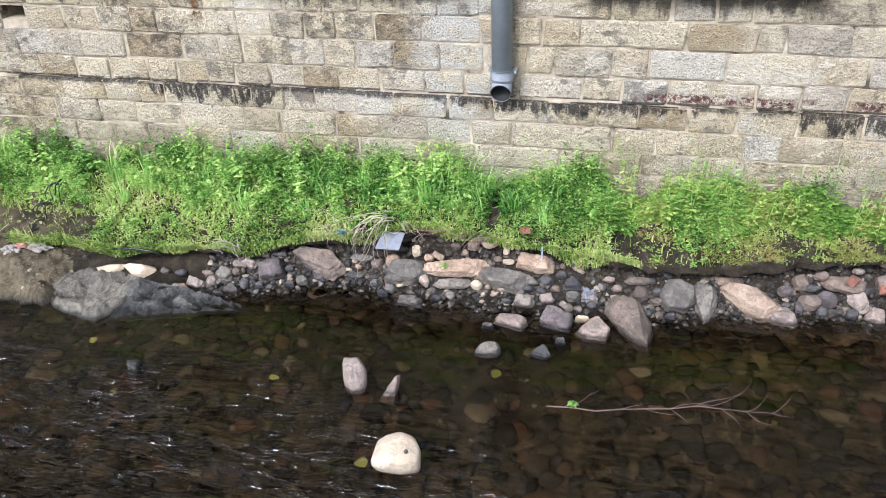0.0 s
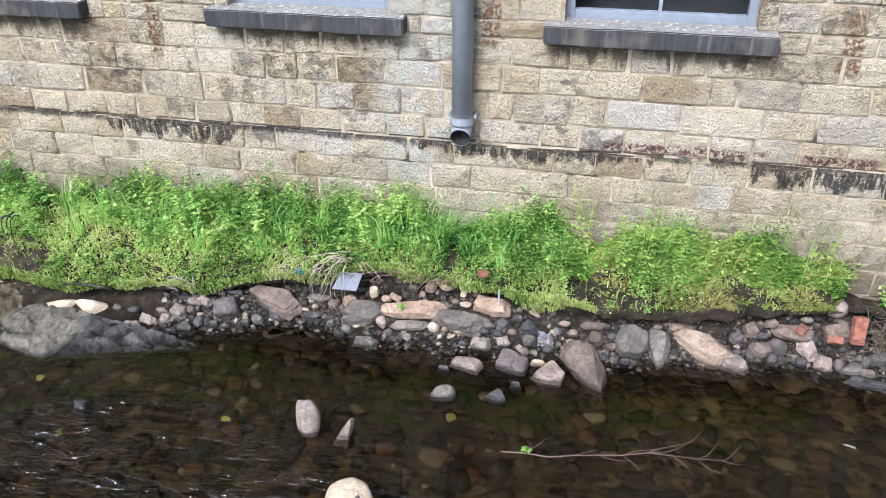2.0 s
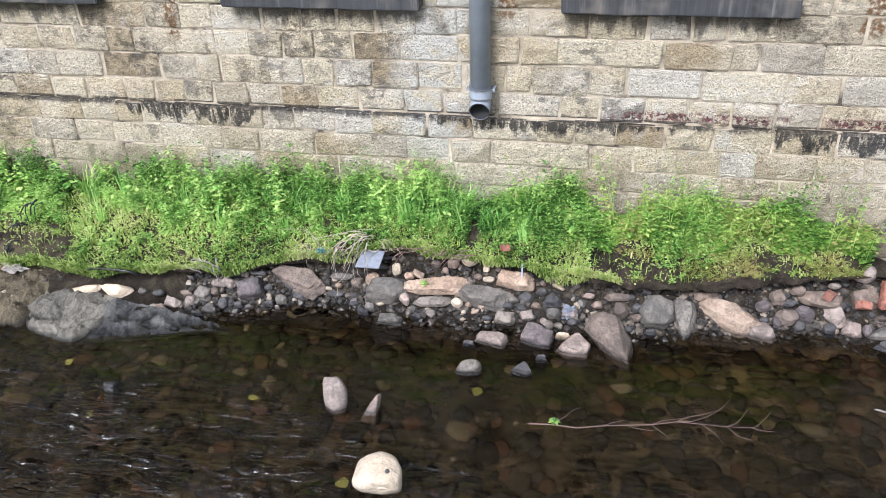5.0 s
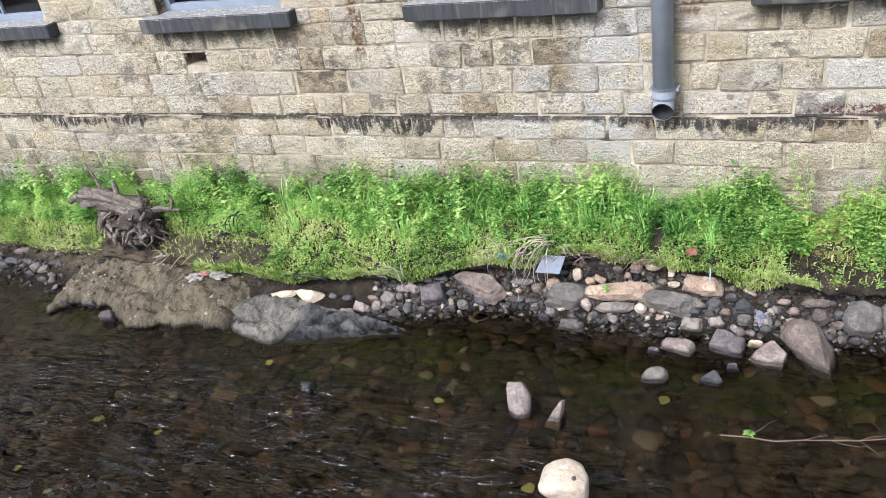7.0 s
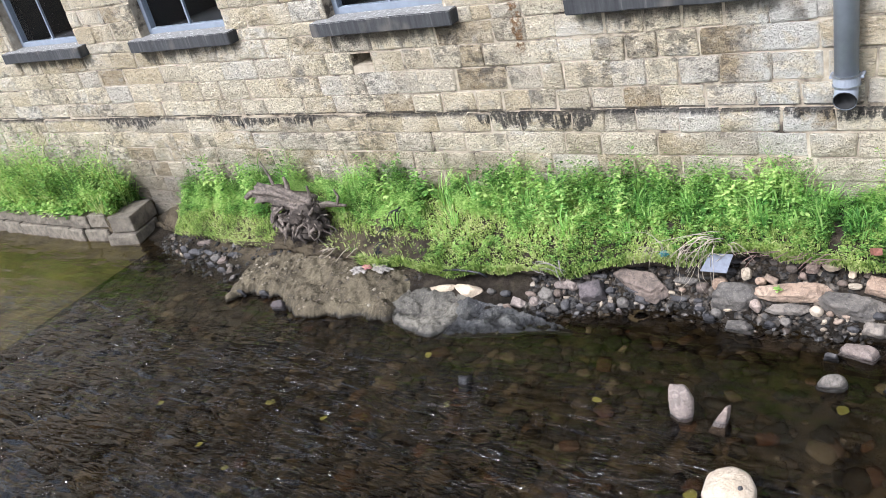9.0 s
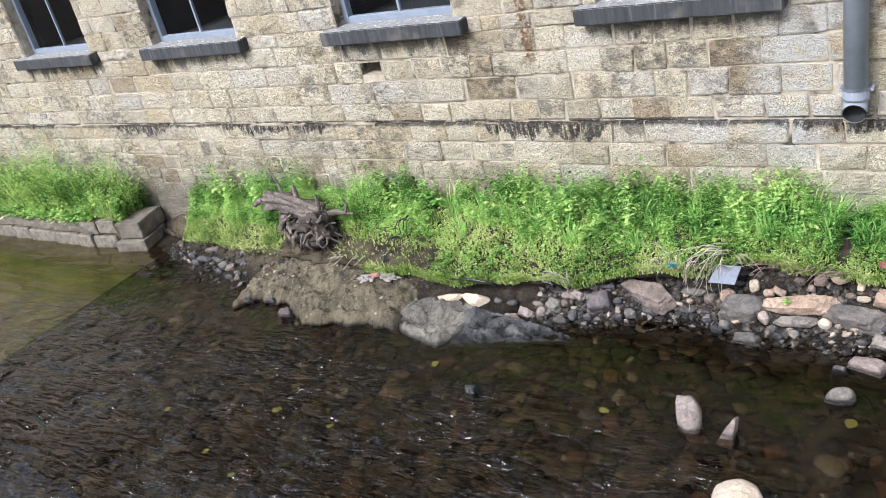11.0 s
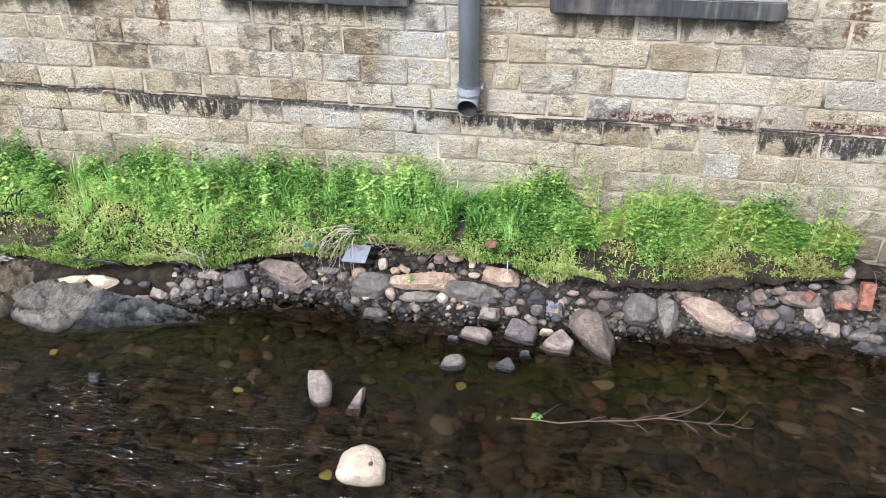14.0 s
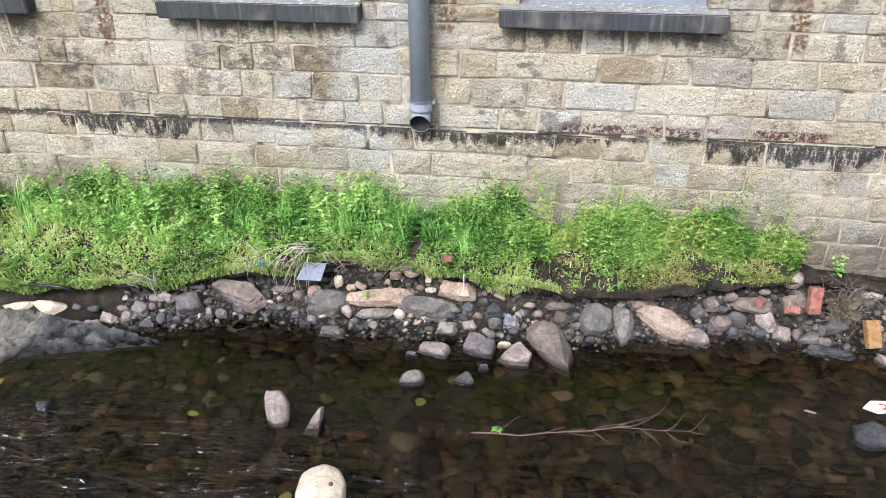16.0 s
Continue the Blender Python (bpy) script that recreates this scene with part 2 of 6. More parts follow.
def earth():
    n = Nodes("earth_and_bed")
    x, y, z = n.xyz()
    a = n.noise(7, 6, 0.65)
    c = n.ramp(a, [(0.3, (0.020, 0.016, 0.012)), (0.52, (0.066, 0.053, 0.041)), (0.70, (0.13, 0.105, 0.08)), (0.85, (0.23, 0.19, 0.14))])
    c = n.mix(n.math("MULTIPLY", n.span(n.noise(2.1, 3), 0.5, 0.7), 0.5), c, (0.065, 0.055, 0.032))
    dry = n.math("MULTIPLY", n.span(x, -5.0, -4.4, 1.0, 0.0), n.span(n.noise(5, 5, 0.65), 0.36, 0.56))
    c = n.mix(n.math("MULTIPLY", dry, 0.8), c, (0.175, 0.14, 0.092))
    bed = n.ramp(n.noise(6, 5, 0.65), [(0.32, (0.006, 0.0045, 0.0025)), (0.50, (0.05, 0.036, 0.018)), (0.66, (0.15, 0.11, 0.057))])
    # shade and dark reflection of the bank, painted into the bed beside it
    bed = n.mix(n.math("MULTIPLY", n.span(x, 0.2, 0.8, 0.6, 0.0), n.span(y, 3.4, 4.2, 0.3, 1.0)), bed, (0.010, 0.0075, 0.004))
    # wet earth by the waterline, darkened further as shade between the stones
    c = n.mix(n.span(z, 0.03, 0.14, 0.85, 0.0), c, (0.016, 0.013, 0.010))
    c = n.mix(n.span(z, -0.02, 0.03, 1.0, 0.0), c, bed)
    return n.done(c, 0.9, n.bump(n.noise(34, 6, 0.8), 1.0, 0.05, n.bump(n.noise(11, 5, 0.7), 0.9, 0.08)), Specular_IOR_Level=0.1)


def green(name, stops, through_light=0.45):
    n = Nodes(name)
    r = n.math("ADD", n.math("MULTIPLY", n.pos.outputs["Random Per Island"], 0.58), n.math("MULTIPLY", n.span(n.noise(2.3, 4, 0.6), 0.34, 0.66), 0.42))
    c = n.ramp(r, stops)
    n.done(c, 0.5, Specular_IOR_Level=0.35)
    t = n.tree.nodes.new("ShaderNodeBsdfTranslucent")
    n.put(t.inputs[0], n.mix(0.4, c, (0.42, 0.56, 0.10)))
    m = n.tree.nodes.new("ShaderNodeMixShader")
    m.inputs[0].default_value = through_light
    n.tree.links.new(n.bsdf.outputs[0], m.inputs[1])
    n.tree.links.new(t.outputs[0], m.inputs[2])
    n.tree.links.new(m.outputs[0], n.tree.nodes["Material Output"].inputs[0])
    return n.mat


def river_water():
    n = Nodes("river_water")
    x, y, z = n.xyz()
    long = n.coords((0.7, 2.6, 1.0))
    run = n.math("ADD", n.math("MULTIPLY", n.span(x, -3.6, -1.2, 1.0, 0.10), n.span(y, 3.3, 4.0, 1.0, 0.35)), n.math("MULTIPLY", n.span(y, 2.5, 3.2, 0.8, 0.0), n.span(x, -0.6, 0.6, 1.0, 0.2)))
    quick = n.math("MULTIPLY", n.math("MULTIPLY", n.span(n.noise(0.85, 3, 0.6), 0.42, 0.60, 0.06, 1.0), run), n.span(x, -9.2, -8.4, 0.3, 1.0))
    open_water = n.span(y, 3.0, 4.2, 1.0, 0.22)
    swell = n.span(n.noise(3.0, 1, 0.4, long, 0.9), 0.42, 0.66)
    ripple = n.span(n.noise(7.0, 1, 0.4, long, 0.9), 0.44, 0.66)
    calm = n.noise(3.0, 1, 0.4, long)
    h = n.math("ADD", swell, n.math("MULTIPLY", ripple, 0.55))
    h = n.math("MULTIPLY", h, n.math("MULTIPLY", quick, open_water))
    h = n.math("ADD", h, n.math("MULTIPLY", calm, 0.12))
    return n.done((0.32, 0.245, 0.15), 0.05, n.bump(h, 1.0, 0.13), IOR=1.33, Specular_IOR_Level=0.3, Transmission_Weight=1.0)


def pebble_mat(name, island, stops, rough=0.75, drowned=False):
    n = Nodes(name)
    rnd = n.pos.outputs["Random Per Island"] if island else n.info.outputs["Random"]
    z = n.xyz()[2]
    c = n.ramp(rnd, stops)
    c = n.mix(n.math("MULTIPLY", n.span(n.noise(45, 5, 0.7), 0.48, 0.68), 0.5), c, (0.07, 0.06, 0.05))
    c = n.mix(n.math("MULTIPLY", n.span(n.noise(14, 3), 0.5, 0.7), 0.35), c, (0.30, 0.25, 0.2))
    wet = n.span(n.math("ADD", z, n.math("MULTIPLY", n.noise(9, 3), 0.05)), 0.045, 0.075, 1.0, 0.0)
    c = n.mix(n.math("MULTIPLY", wet, 0.72), c, (0.010, 0.008, 0.006))
    if drowned:
        return n.done(c, 0.95, n.bump(n.noise(40, 5, 0.75), 0.8, 0.02), Specular_IOR_Level=0.0)
    return n.done(c, n.math("SUBTRACT", rough, n.math("MULTIPLY", wet, 0.45)), n.bump(n.noise(60, 4, 0.7), 0.5, 0.008))


STONE = wall_stone("coursed_sandstone", False)
STONE_FAR = wall_stone("coursed_sandstone_far", True)
MORTAR, SILL, EARTH = mortar(), sill_stone(), earth()
WATER = river_water()
PIPE = plain("grey_plastic", (0.25, 0.275, 0.315), 0.42, 0.12, 9, 0.0, 0.08)
# near-black lining, painted as the shade inside the grey pipe
PIPE_SHADE = plain("pipe_inside_shade", (0.02, 0.02, 0.02), 0.9)
METAL = plain("galvanised_band", (0.33, 0.35, 0.37), 0.4, 0.25, 30, 0.8)
FRAME = plain("painted_frame", (0.19, 0.22, 0.265), 0.5, 0.12, 14)
# almost black, so that the rooms read as unlit
ROOM_SHADE = plain("room_shade", (0.004, 0.004, 0.005), 0.9)
PEBBLE = pebble_mat("bank_pebbles", False, [(0.0, (0.02, 0.019, 0.02)), (0.4, (0.055, 0.052, 0.048)), (0.65, (0.10, 0.084, 0.07)), (0.82, (0.16, 0.116, 0.088)), (0.93, (0.08, 0.077, 0.08)), (1.0, (0.33, 0.28, 0.22))])
# most grains near-black: the shade of the gaps is put into their colour
PEBBLE_GAP_SHADE = pebble_mat("gap_shade_gravel", True, [(0.0, (0.005, 0.0045, 0.004)), (0.55, (0.012, 0.0105, 0.009)), (0.86, (0.045, 0.036, 0.028)), (0.95, (0.14, 0.11, 0.08)), (1.0, (0.34, 0.28, 0.21))])
GRIT = pebble_mat("shelf_grit", True, [(0.0, (0.05, 0.04, 0.028)), (0.5, (0.13, 0.105, 0.07)), (0.9, (0.24, 0.20, 0.14)), (1.0, (0.42, 0.37, 0.29))])
BED = pebble_mat("bed_cobbles", True, [(0.0, (0.004, 0.0036, 0.003)), (0.40, (0.016, 0.013, 0.009)), (0.66, (0.055, 0.042, 0.024)), (0.86, (0.12, 0.088, 0.046)), (0.92, (0.16, 0.07, 0.035)), (0.96, (0.20, 0.16, 0.09)), (1.0, (0.42, 0.36, 0.24))], drowned=True)
GRASS = green("grass_blades", [(0.2, (0.06, 0.13, 0.03)), (0.38, (0.26, 0.38, 0.09)), (0.60, (0.48, 0.58, 0.19)), (0.85, (0.70, 0.68, 0.36))])
BLADE = green("arching_grass", [(0.2, (0.09, 0.24, 0.06)), (0.45, (0.26, 0.52, 0.13)), (0.8, (0.50, 0.74, 0.25))])
WEED = green("weed_leaves", [(0.18, (0.012, 0.05, 0.014)), (0.36, (0.12, 0.30, 0.065)), (0.56, (0.34, 0.56, 0.15)), (0.82, (0.60, 0.74, 0.27))])
CRESS = green("cress_leaves", [(0.18, (0.03, 0.09, 0.02)), (0.42, (0.16, 0.34, 0.07)), (0.70, (0.40, 0.57, 0.14)), (0.94, (0.52, 0.44, 0.20))])
DRY = green("dry_leaves", [(0.2, (0.10, 0.11, 0.03)), (0.5, (0.34, 0.34, 0.11)), (0.8, (0.46, 0.36, 0.18))])
GLASS = Nodes("window_glass").done((0.9, 0.93, 0.95), 0.02, Transmission_Weight=1.0, IOR=1.2)


# ---- building helpers ----
def part(name, bm, material, parent=None, label=""):
    me = bpy.data.meshes.new(name)
    bm.to_mesh(me)
    bm.free()
    me.materials.append(material)
    ob = new(name, me)
    if parent is not None:
        ob.parent = parent
    return tagged(ob, label)


def from_lists(name, verts, faces, material, parent=None, smooth=False):
    me = bpy.data.meshes.new(name)
    me.from_pydata([tuple(v) for v in verts], [], [tuple(f) for f in faces])
    me.materials.append(material)
    if smooth:
        me.polygons.foreach_set("use_smooth", [True] * len(me.polygons))
    ob = new(name, me)
    if parent is not None:
        ob.parent = parent
    return ob


def base(name, x=0.0, y=0.0, z=0.0, rz=0.0):
    ob = new(name)
    ob.matrix_basis = pose(x, y, z, 0, 0, rz)
    ob.empty_display_size = 0.1
    return ob


def block(bm, x0, x1, y0, y1, z0, z1, bevel=0.0):
    out = bmesh.ops.create_cube(bm, size=1.0, matrix=Matrix.Translation(((x0 + x1) / 2, (y0 + y1) / 2, (z0 + z1) / 2)) @ Matrix.Diagonal((x1 - x0, y1 - y0, z1 - z0, 1)))
    if bevel:
        edges = list({e for v in out["verts"] for e in v.link_edges})
        bmesh.ops.bevel(bm, geom=edges, offset=bevel, segments=2, affect="EDGES", profile=0.6)
    return out["verts"]


def tube(points, radius, sides=8, taper=1.0):
    """A bent stick through the points as a bmesh, thinning to taper at its end."""
    bm = bmesh.new()
    rings = []
    pts = [Vector(p) for p in points]
    for i, p in enumerate(pts):
        d = (pts[min(i + 1, len(pts) - 1)] - pts[max(i - 1, 0)]).normalized()
        a = d.cross(Vector((0.13, 0.21, 1.0))).normalized()
        b = d.cross(a)
        r = radius * (1 + (taper - 1) * i / (len(pts) - 1))
        rings.append([bm.verts.new(p + r * (math.cos(k * math.tau / sides) * a + math.sin(k * math.tau / sides) * b)) for k in range(sides)])
    for u, v in zip(rings, rings[1:]):
        for k in range(sides):
            bm.faces.new((u[k], u[(k + 1) % sides], v[(k + 1) % sides], v[k])).smooth = True
    bm.faces.new(rings[0])
    bm.faces.new(rings[-1][::-1])
    bmesh.ops.recalc_face_normals(bm, faces=bm.faces[:])
    return bm


def lerp_table(x, xs, ys):
    return float(np.interp(x, xs, ys))


# ---- bank ----
BX = [-60, -9.4, -8.3, -7.0, -6.0, -5.0, -4.0, -3.0, -2.2, -1.5, -0.9, 0.3, 0.7, 1.1, 1.8, 2.2, 2.8, 4.0, 60]
B_WATER = [5.3, 5.3, 4.86, 4.5, 4.42, 4.42, 4.45, 4.72, 4.97, 4.88, 4.88, 4.92, 5.02, 5.1, 5.2, 5.1, 5.15, 5.1, 5.1]
B_EDGE = [5.5, 5.5, 5.12, 4.98, 4.92, 4.86, 4.80, 4.92, 5.07, 5.12, 5.13, 5.09, 5.2, 5.24, 5.32, 5.46, 5.5, 5.5, 5.5]
B_EDGE_Z = [0.03, 0.03, 0.2, 0.24, 0.25, 0.27, 0.31, 0.36, 0.47, 0.55, 0.54, 0.43, 0.42, 0.47, 0.48, 0.44, 0.36, 0.34, 0.34]
B_SOIL_Z = [0.02, 0.02, 0.1, 0.16, 0.19, 0.2, 0.18, 0.20, 0.30, 0.40, 0.42, 0.27, 0.22, 0.24, 0.36, 0.34, 0.3, 0.3, 0.3]
B_WALL_Z = [0.04, 0.05, 0.45, 0.6, 0.66, 0.68, 0.7, 0.7, 0.7, 0.7, 0.7, 0.68, 0.66, 0.66, 0.62, 0.46, 0.42, 0.42, 0.42]


def wob(x, k):
    return noise.noise(Vector((x * 1.7, k * 9.1, 0.3))) * 0.6 + noise.noise(Vector((x * 5.1, k * 5.7, 2.3))) * 0.4


def bank_row(x):
    """The section of the ground at x, from the wall down into the river bed."""
    yw = lerp_table(x, BX, B_WATER) + 0.05 * wob(x, 1)
    ye = lerp_table(x, BX, B_EDGE) + 0.05 * wob(x, 2)
    ze = lerp_table(x, BX, B_EDGE_Z) + 0.03 * wob(x, 3)
    zs = lerp_table(x, BX, B_SOIL_Z) + 0.03 * wob(x, 4)
    zw = lerp_table(x, BX, B_WALL_Z)
    ye = max(ye, yw + 0.06)
    hang = 0.11 * min(1.0, max(0.0, (ze - zs) / 0.12))
    return [(5.75, zw), (5.55, zw), ((5.55 + ye) / 2, (zw * 0.55 + ze * 0.45) + 0.02), (ye + 0.05, ze + 0.01), (ye - 0.02, ze - 0.05), (ye - 0.02, zs + 0.07), (ye + 0.01 + hang, zs), (ye * 0.5 + yw * 0.5, zs * 0.3), (yw, 0.0), (yw - 0.25, -0.09), (yw - 0.8, -0.15), (2.0, -0.17), (-2.0, -0.15), (-5.0, 0.0), (-7.0, 0.9), (-12.0, 1.4), (-60.0, 1.6), (-900.0, 1.6)]


def ground_height(x, y):
    row = bank_row(x)
    for (ya, za), (yb, zb) in zip(row, row[1:]):
        if yb <= y <= ya:
            return za + (zb - za) * (ya - y) / max(1e-6, ya - yb)
    return row[0][1]


def build_ground():
    xs = [-900, -60, -30, -18] + [-13 + 0.05 * i for i in range(351)] + [6, 9, 14, 30, 60, 900]
    verts, faces = [], []
    cols = []
    for x in xs:
        row = bank_row(x)
        fine = []
        for (ya, za), (yb, zb) in zip(row, row[1:]):
            steps = 4 if ya < 5.7 and yb > 1 else 1
            for s in range(steps):
                f = s / steps
                yy, zz = ya + (yb - ya) * f, za + (zb - za) * f
                if yy > 1 and -14 < x < 8:
                    zz += 0.018 * noise.noise(Vector((x * 6, yy * 6, 1.0)))
                    if zz > 0.03 and yy < 5.5:
                        lump = noise.noise(Vector((x * 7, zz * 9, 3.0))) + 0.6 * noise.noise(Vector((x * 17, zz * 17, 6.0)))
                        yy += 0.045 * lump
                fine.append((yy, zz))
        fine.append(row[-1])
        cols.append([(x, yy, zz) for yy, zz in fine])
    # behind the wall the sheet goes on to the horizon
    for col in cols:
        verts.append((col[0][0], 900.0, col[0][2]))
        verts.extend(col)
    k = len(cols[0]) + 1
    for i in range(len(cols) - 1):
        for j in range(k - 1):
            faces.append((i * k + j, i * k + j + 1, (i + 1) * k + j + 1, (i + 1) * k + j))
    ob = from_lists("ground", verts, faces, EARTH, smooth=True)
    return tagged(ob, "dark muddy river bank and stony river bed", "ground", kind="structure")


build_ground()
bm = bmesh.new()
bmesh.ops.create_grid(bm, x_segments=1, y_segments=1, size=1.0, matrix=Matrix.Translation((0, -0.3, 0)) @ Matrix.Diagonal((300, 5.9, 1, 1)))
water = part("water", bm, WATER)
water.visible_shadow = False
tagged(water, "shallow clear brown river water with small ripples", "water", kind="structure")

# ---- wall ----
WALL_Y = 5.60
WIN = [(a + 0.135, b - 0.135) for a, b in SILLS]
W_BOTTOM, W_TOP = 2.42, 4.25
wall = base("wall_north", 0, WALL_Y, 0)
tagged(wall, "old coursed sandstone mill wall with black weather stains", "wall", kind="structure")
HOLE = (-5.25, -5.0, 1.955, 2.075)


def backing():
    bm = bmesh.new()
    xa, xb = -40.0, 30.0
    y0, y1 = 0.0105, 0.45
    x0, x1, z0, z1 = HOLE
    block(bm, xa, x0, y0, y1, -0.6, 2.29)
    block(bm, x1, xb, y0, y1, -0.6, 2.29)
    block(bm, x0, x1, y0, y1, -0.6, z0)
    block(bm, x0, x1, y0, y1, z1, 2.29)
    block(bm, x0, x1, 0.4, y1, z0, z1)
    edges = [xa] + [v for w in WIN for v in w] + [xb]
    for a, b in zip(edges[::2], edges[1::2]):
        block(bm, a, b, y0, y1, 2.29, W_TOP)
    for a, b in WIN:
        block(bm, a, b, y0 + 0.1, y1, 2.29, 2.41)
    block(bm, xa, xb, y0, y1, W_TOP, 5.4)
    block(bm, xa, xb, -0.0245, y0, -0.6, PLINTH - 0.012)
    return part("mortar_core", bm, MORTAR, wall)


backing()


def stone_mesh(w, h, rng, proud):
    """A rock-faced block: front towards -y, its middle proud and its arrises worn."""
    us = [0.0, 0.03, 0.24, 0.48, 0.74, 0.97, 1.0]
    vs = [0.0, 0.06, 0.36, 0.66, 0.94, 1.0]
    verts, faces = [], []
    j = [rng.uniform(-0.016, 0.013) for _ in range(8)]
    for v in vs:
        for u in us:
            edge = (u in (0.0, 1.0)) or (v in (0.0, 1.0))
            cut = 0.014 if (u in (0.0, 1.0)) and (v in (0.0, 1.0)) else 0.0
            du = (j[0] + (j[1] - j[0]) * v) * (1 - u) + (j[2] + (j[3] - j[2]) * v) * u
            dv = (j[4] + (j[5] - j[4]) * u) * (1 - v) + (j[6] + (j[7] - j[6]) * u) * v
            px = u * w + du + (cut if u == 0 else -cut if u == 1 else 0)
            pz = v * h + dv * 0.7 + (cut if v == 0 else -cut if v == 1 else 0)
            py = 0.0085 if edge else -proud * rng.uniform(-0.1, 1.0) * (0.5 if u in (us[1], us[-2]) or v in (vs[1], vs[-2]) else 1.3)
            if not edge:
                px += w * rng.uniform(-0.03, 0.03) if 0.1 < u < 0.9 else 0.0
                pz += h * rng.uniform(-0.05, 0.05) if 0.1 < v < 0.9 else 0.0
            verts.append((px, py, pz))
    nu, nv = len(us), len(vs)
    for a in range(nv - 1):
        for b in range(nu - 1):
            faces.append((a * nu + b, a * nu + b + 1, (a + 1) * nu + b + 1, (a + 1) * nu + b))
    rim = [b for b in range(nu)] + [(a * nu + nu - 1) for a in range(1, nv)] + [(nv - 1) * nu + b for b in range(nu - 2, -1, -1)] + [a * nu for a in range(nv - 2, 0, -1)]
    m = len(verts)
    for r in rim:
        x, y, z = verts[r]
        verts.append((x, 0.05, z))
    for i in range(len(rim)):
        k = (i + 1) % len(rim)
        faces.append((rim[k], rim[i], m + i, m + k))
    return verts, faces


# the upright joints of the courses, from their lower bed
C1_JOINTS = [-11.58, -10.96, -10.32, -9.65, -8.86, -8.34, -7.73, -7.34, -6.97, -6.61, -6.05, -5.63, -5.38, -4.99, -4.63, -4.31, -3.94, -3.67, -3.40, -3.14, -2.83, -2.54, -2.24, -1.89, -1.52, -1.20, -0.78, -0.31, -0.01, 0.32, 0.62, 0.93, 1.23, 1.54, 1.88, 2.43]
C2_JOINTS = [-11.56, -11.1, -10.61, -10.2, -9.74, -9.3, -8.84, -8.29, -7.91, -7.55, -7.23, -6.80, -6.34, -5.75, -5.45, -5.16, -4.79, -4.52, -4.10, -3.57, -3.23, -3.03, -2.62, -2.34, -2.08, -1.77, -1.40, -1.04, -0.72, -0.52, -0.10, 0.17, 0.70, 1.27, 1.64, 2.12, 2.33]
C3_JOINTS = [-8.13, -7.63, -7.09, -6.56, -6.09, -5.58, -5.25, -5.0, -4.63, -4.31, -4.01, -3.76, -3.41, -3.06, -2.76, -2.48, -2.22, -1.91, -1.52, -1.08, -0.61, -0.34, 0.06, 0.41, 0.88, 1.07, 1.48, 1.94, 2.37]
C4_JOINTS = [-10.92, -10.5, -10.11, -9.5, -8.98, -8.5, -8.0, -7.52, -7.1, -6.75, -6.35, -6.00, -5.44, -4.95, -4.50, -4.22, -3.63, -3.32, -3.05, -2.62, -2.31, -2.01, -1.71, -1.41, -1.09, -0.54, -0.12, 0.29, 0.59, 0.82, 1.15, 1.71, 2.21]
P1_JOINTS = [-10.31, -9.7, -9.04, -8.45, -8.0, -7.52, -7.01, -6.43, -6.20, -5.77, -5.24, -4.79, -4.39, -4.05, -3.81, -3.51, -3.01, -2.72, -2.46, -2.09, -1.78, -1.34, -0.97, -0.47, -0.19, 0.12, 0.48, 0.82, 1.24, 1.67, 2.17, 2.51]
P2_JOINTS = [-9.94, -9.52, -8.75, -8.3, -7.96, -7.59, -6.95, -6.54, -5.87, -5.43, -4.94, -4.5, -4.13, -3.69, -3.11, -2.78, -2.29, -1.90, -1.52, -1.15, -0.84, -0.36, -0.06, 0.26, 0.59, 0.90, 1.15, 1.56, 1.90, 2.25]
P3_JOINTS = [-0.46, -0.15, 0.17, 0.67, 0.93, 1.34, 1.7, 2.06, 2.50]
LAID = {1.47: C1_JOINTS, 1.66: C2_JOINTS, 1.882: C3_JOINTS, 2.09: C4_JOINTS, 1.285: P1_JOINTS, 1.085: P2_JOINTS, 0.895: P3_JOINTS}


def course_lines():
    z = PLINTH
    lines = []
    for h in (0.19, 0.222, 0.208, 0.20):
        lines.append((z, z + h))
        z += h
    lines.append((z, 2.42))
    z = 2.42
    k = 0
    while z < 5.3:
        h = (0.21, 0.195, 0.225, 0.2, 0.185)[k % 5]
        lines.append((z, min(z + h, 5.4)))
        z, k = z + h, k + 1
    z = PLINTH
    for h in (0.185, 0.20, 0.19, 0.21, 0.2, 0.2, 0.2, 0.2, 0.2):
        lines.append((z - h, z))
        z -= h
    return sorted(lines)


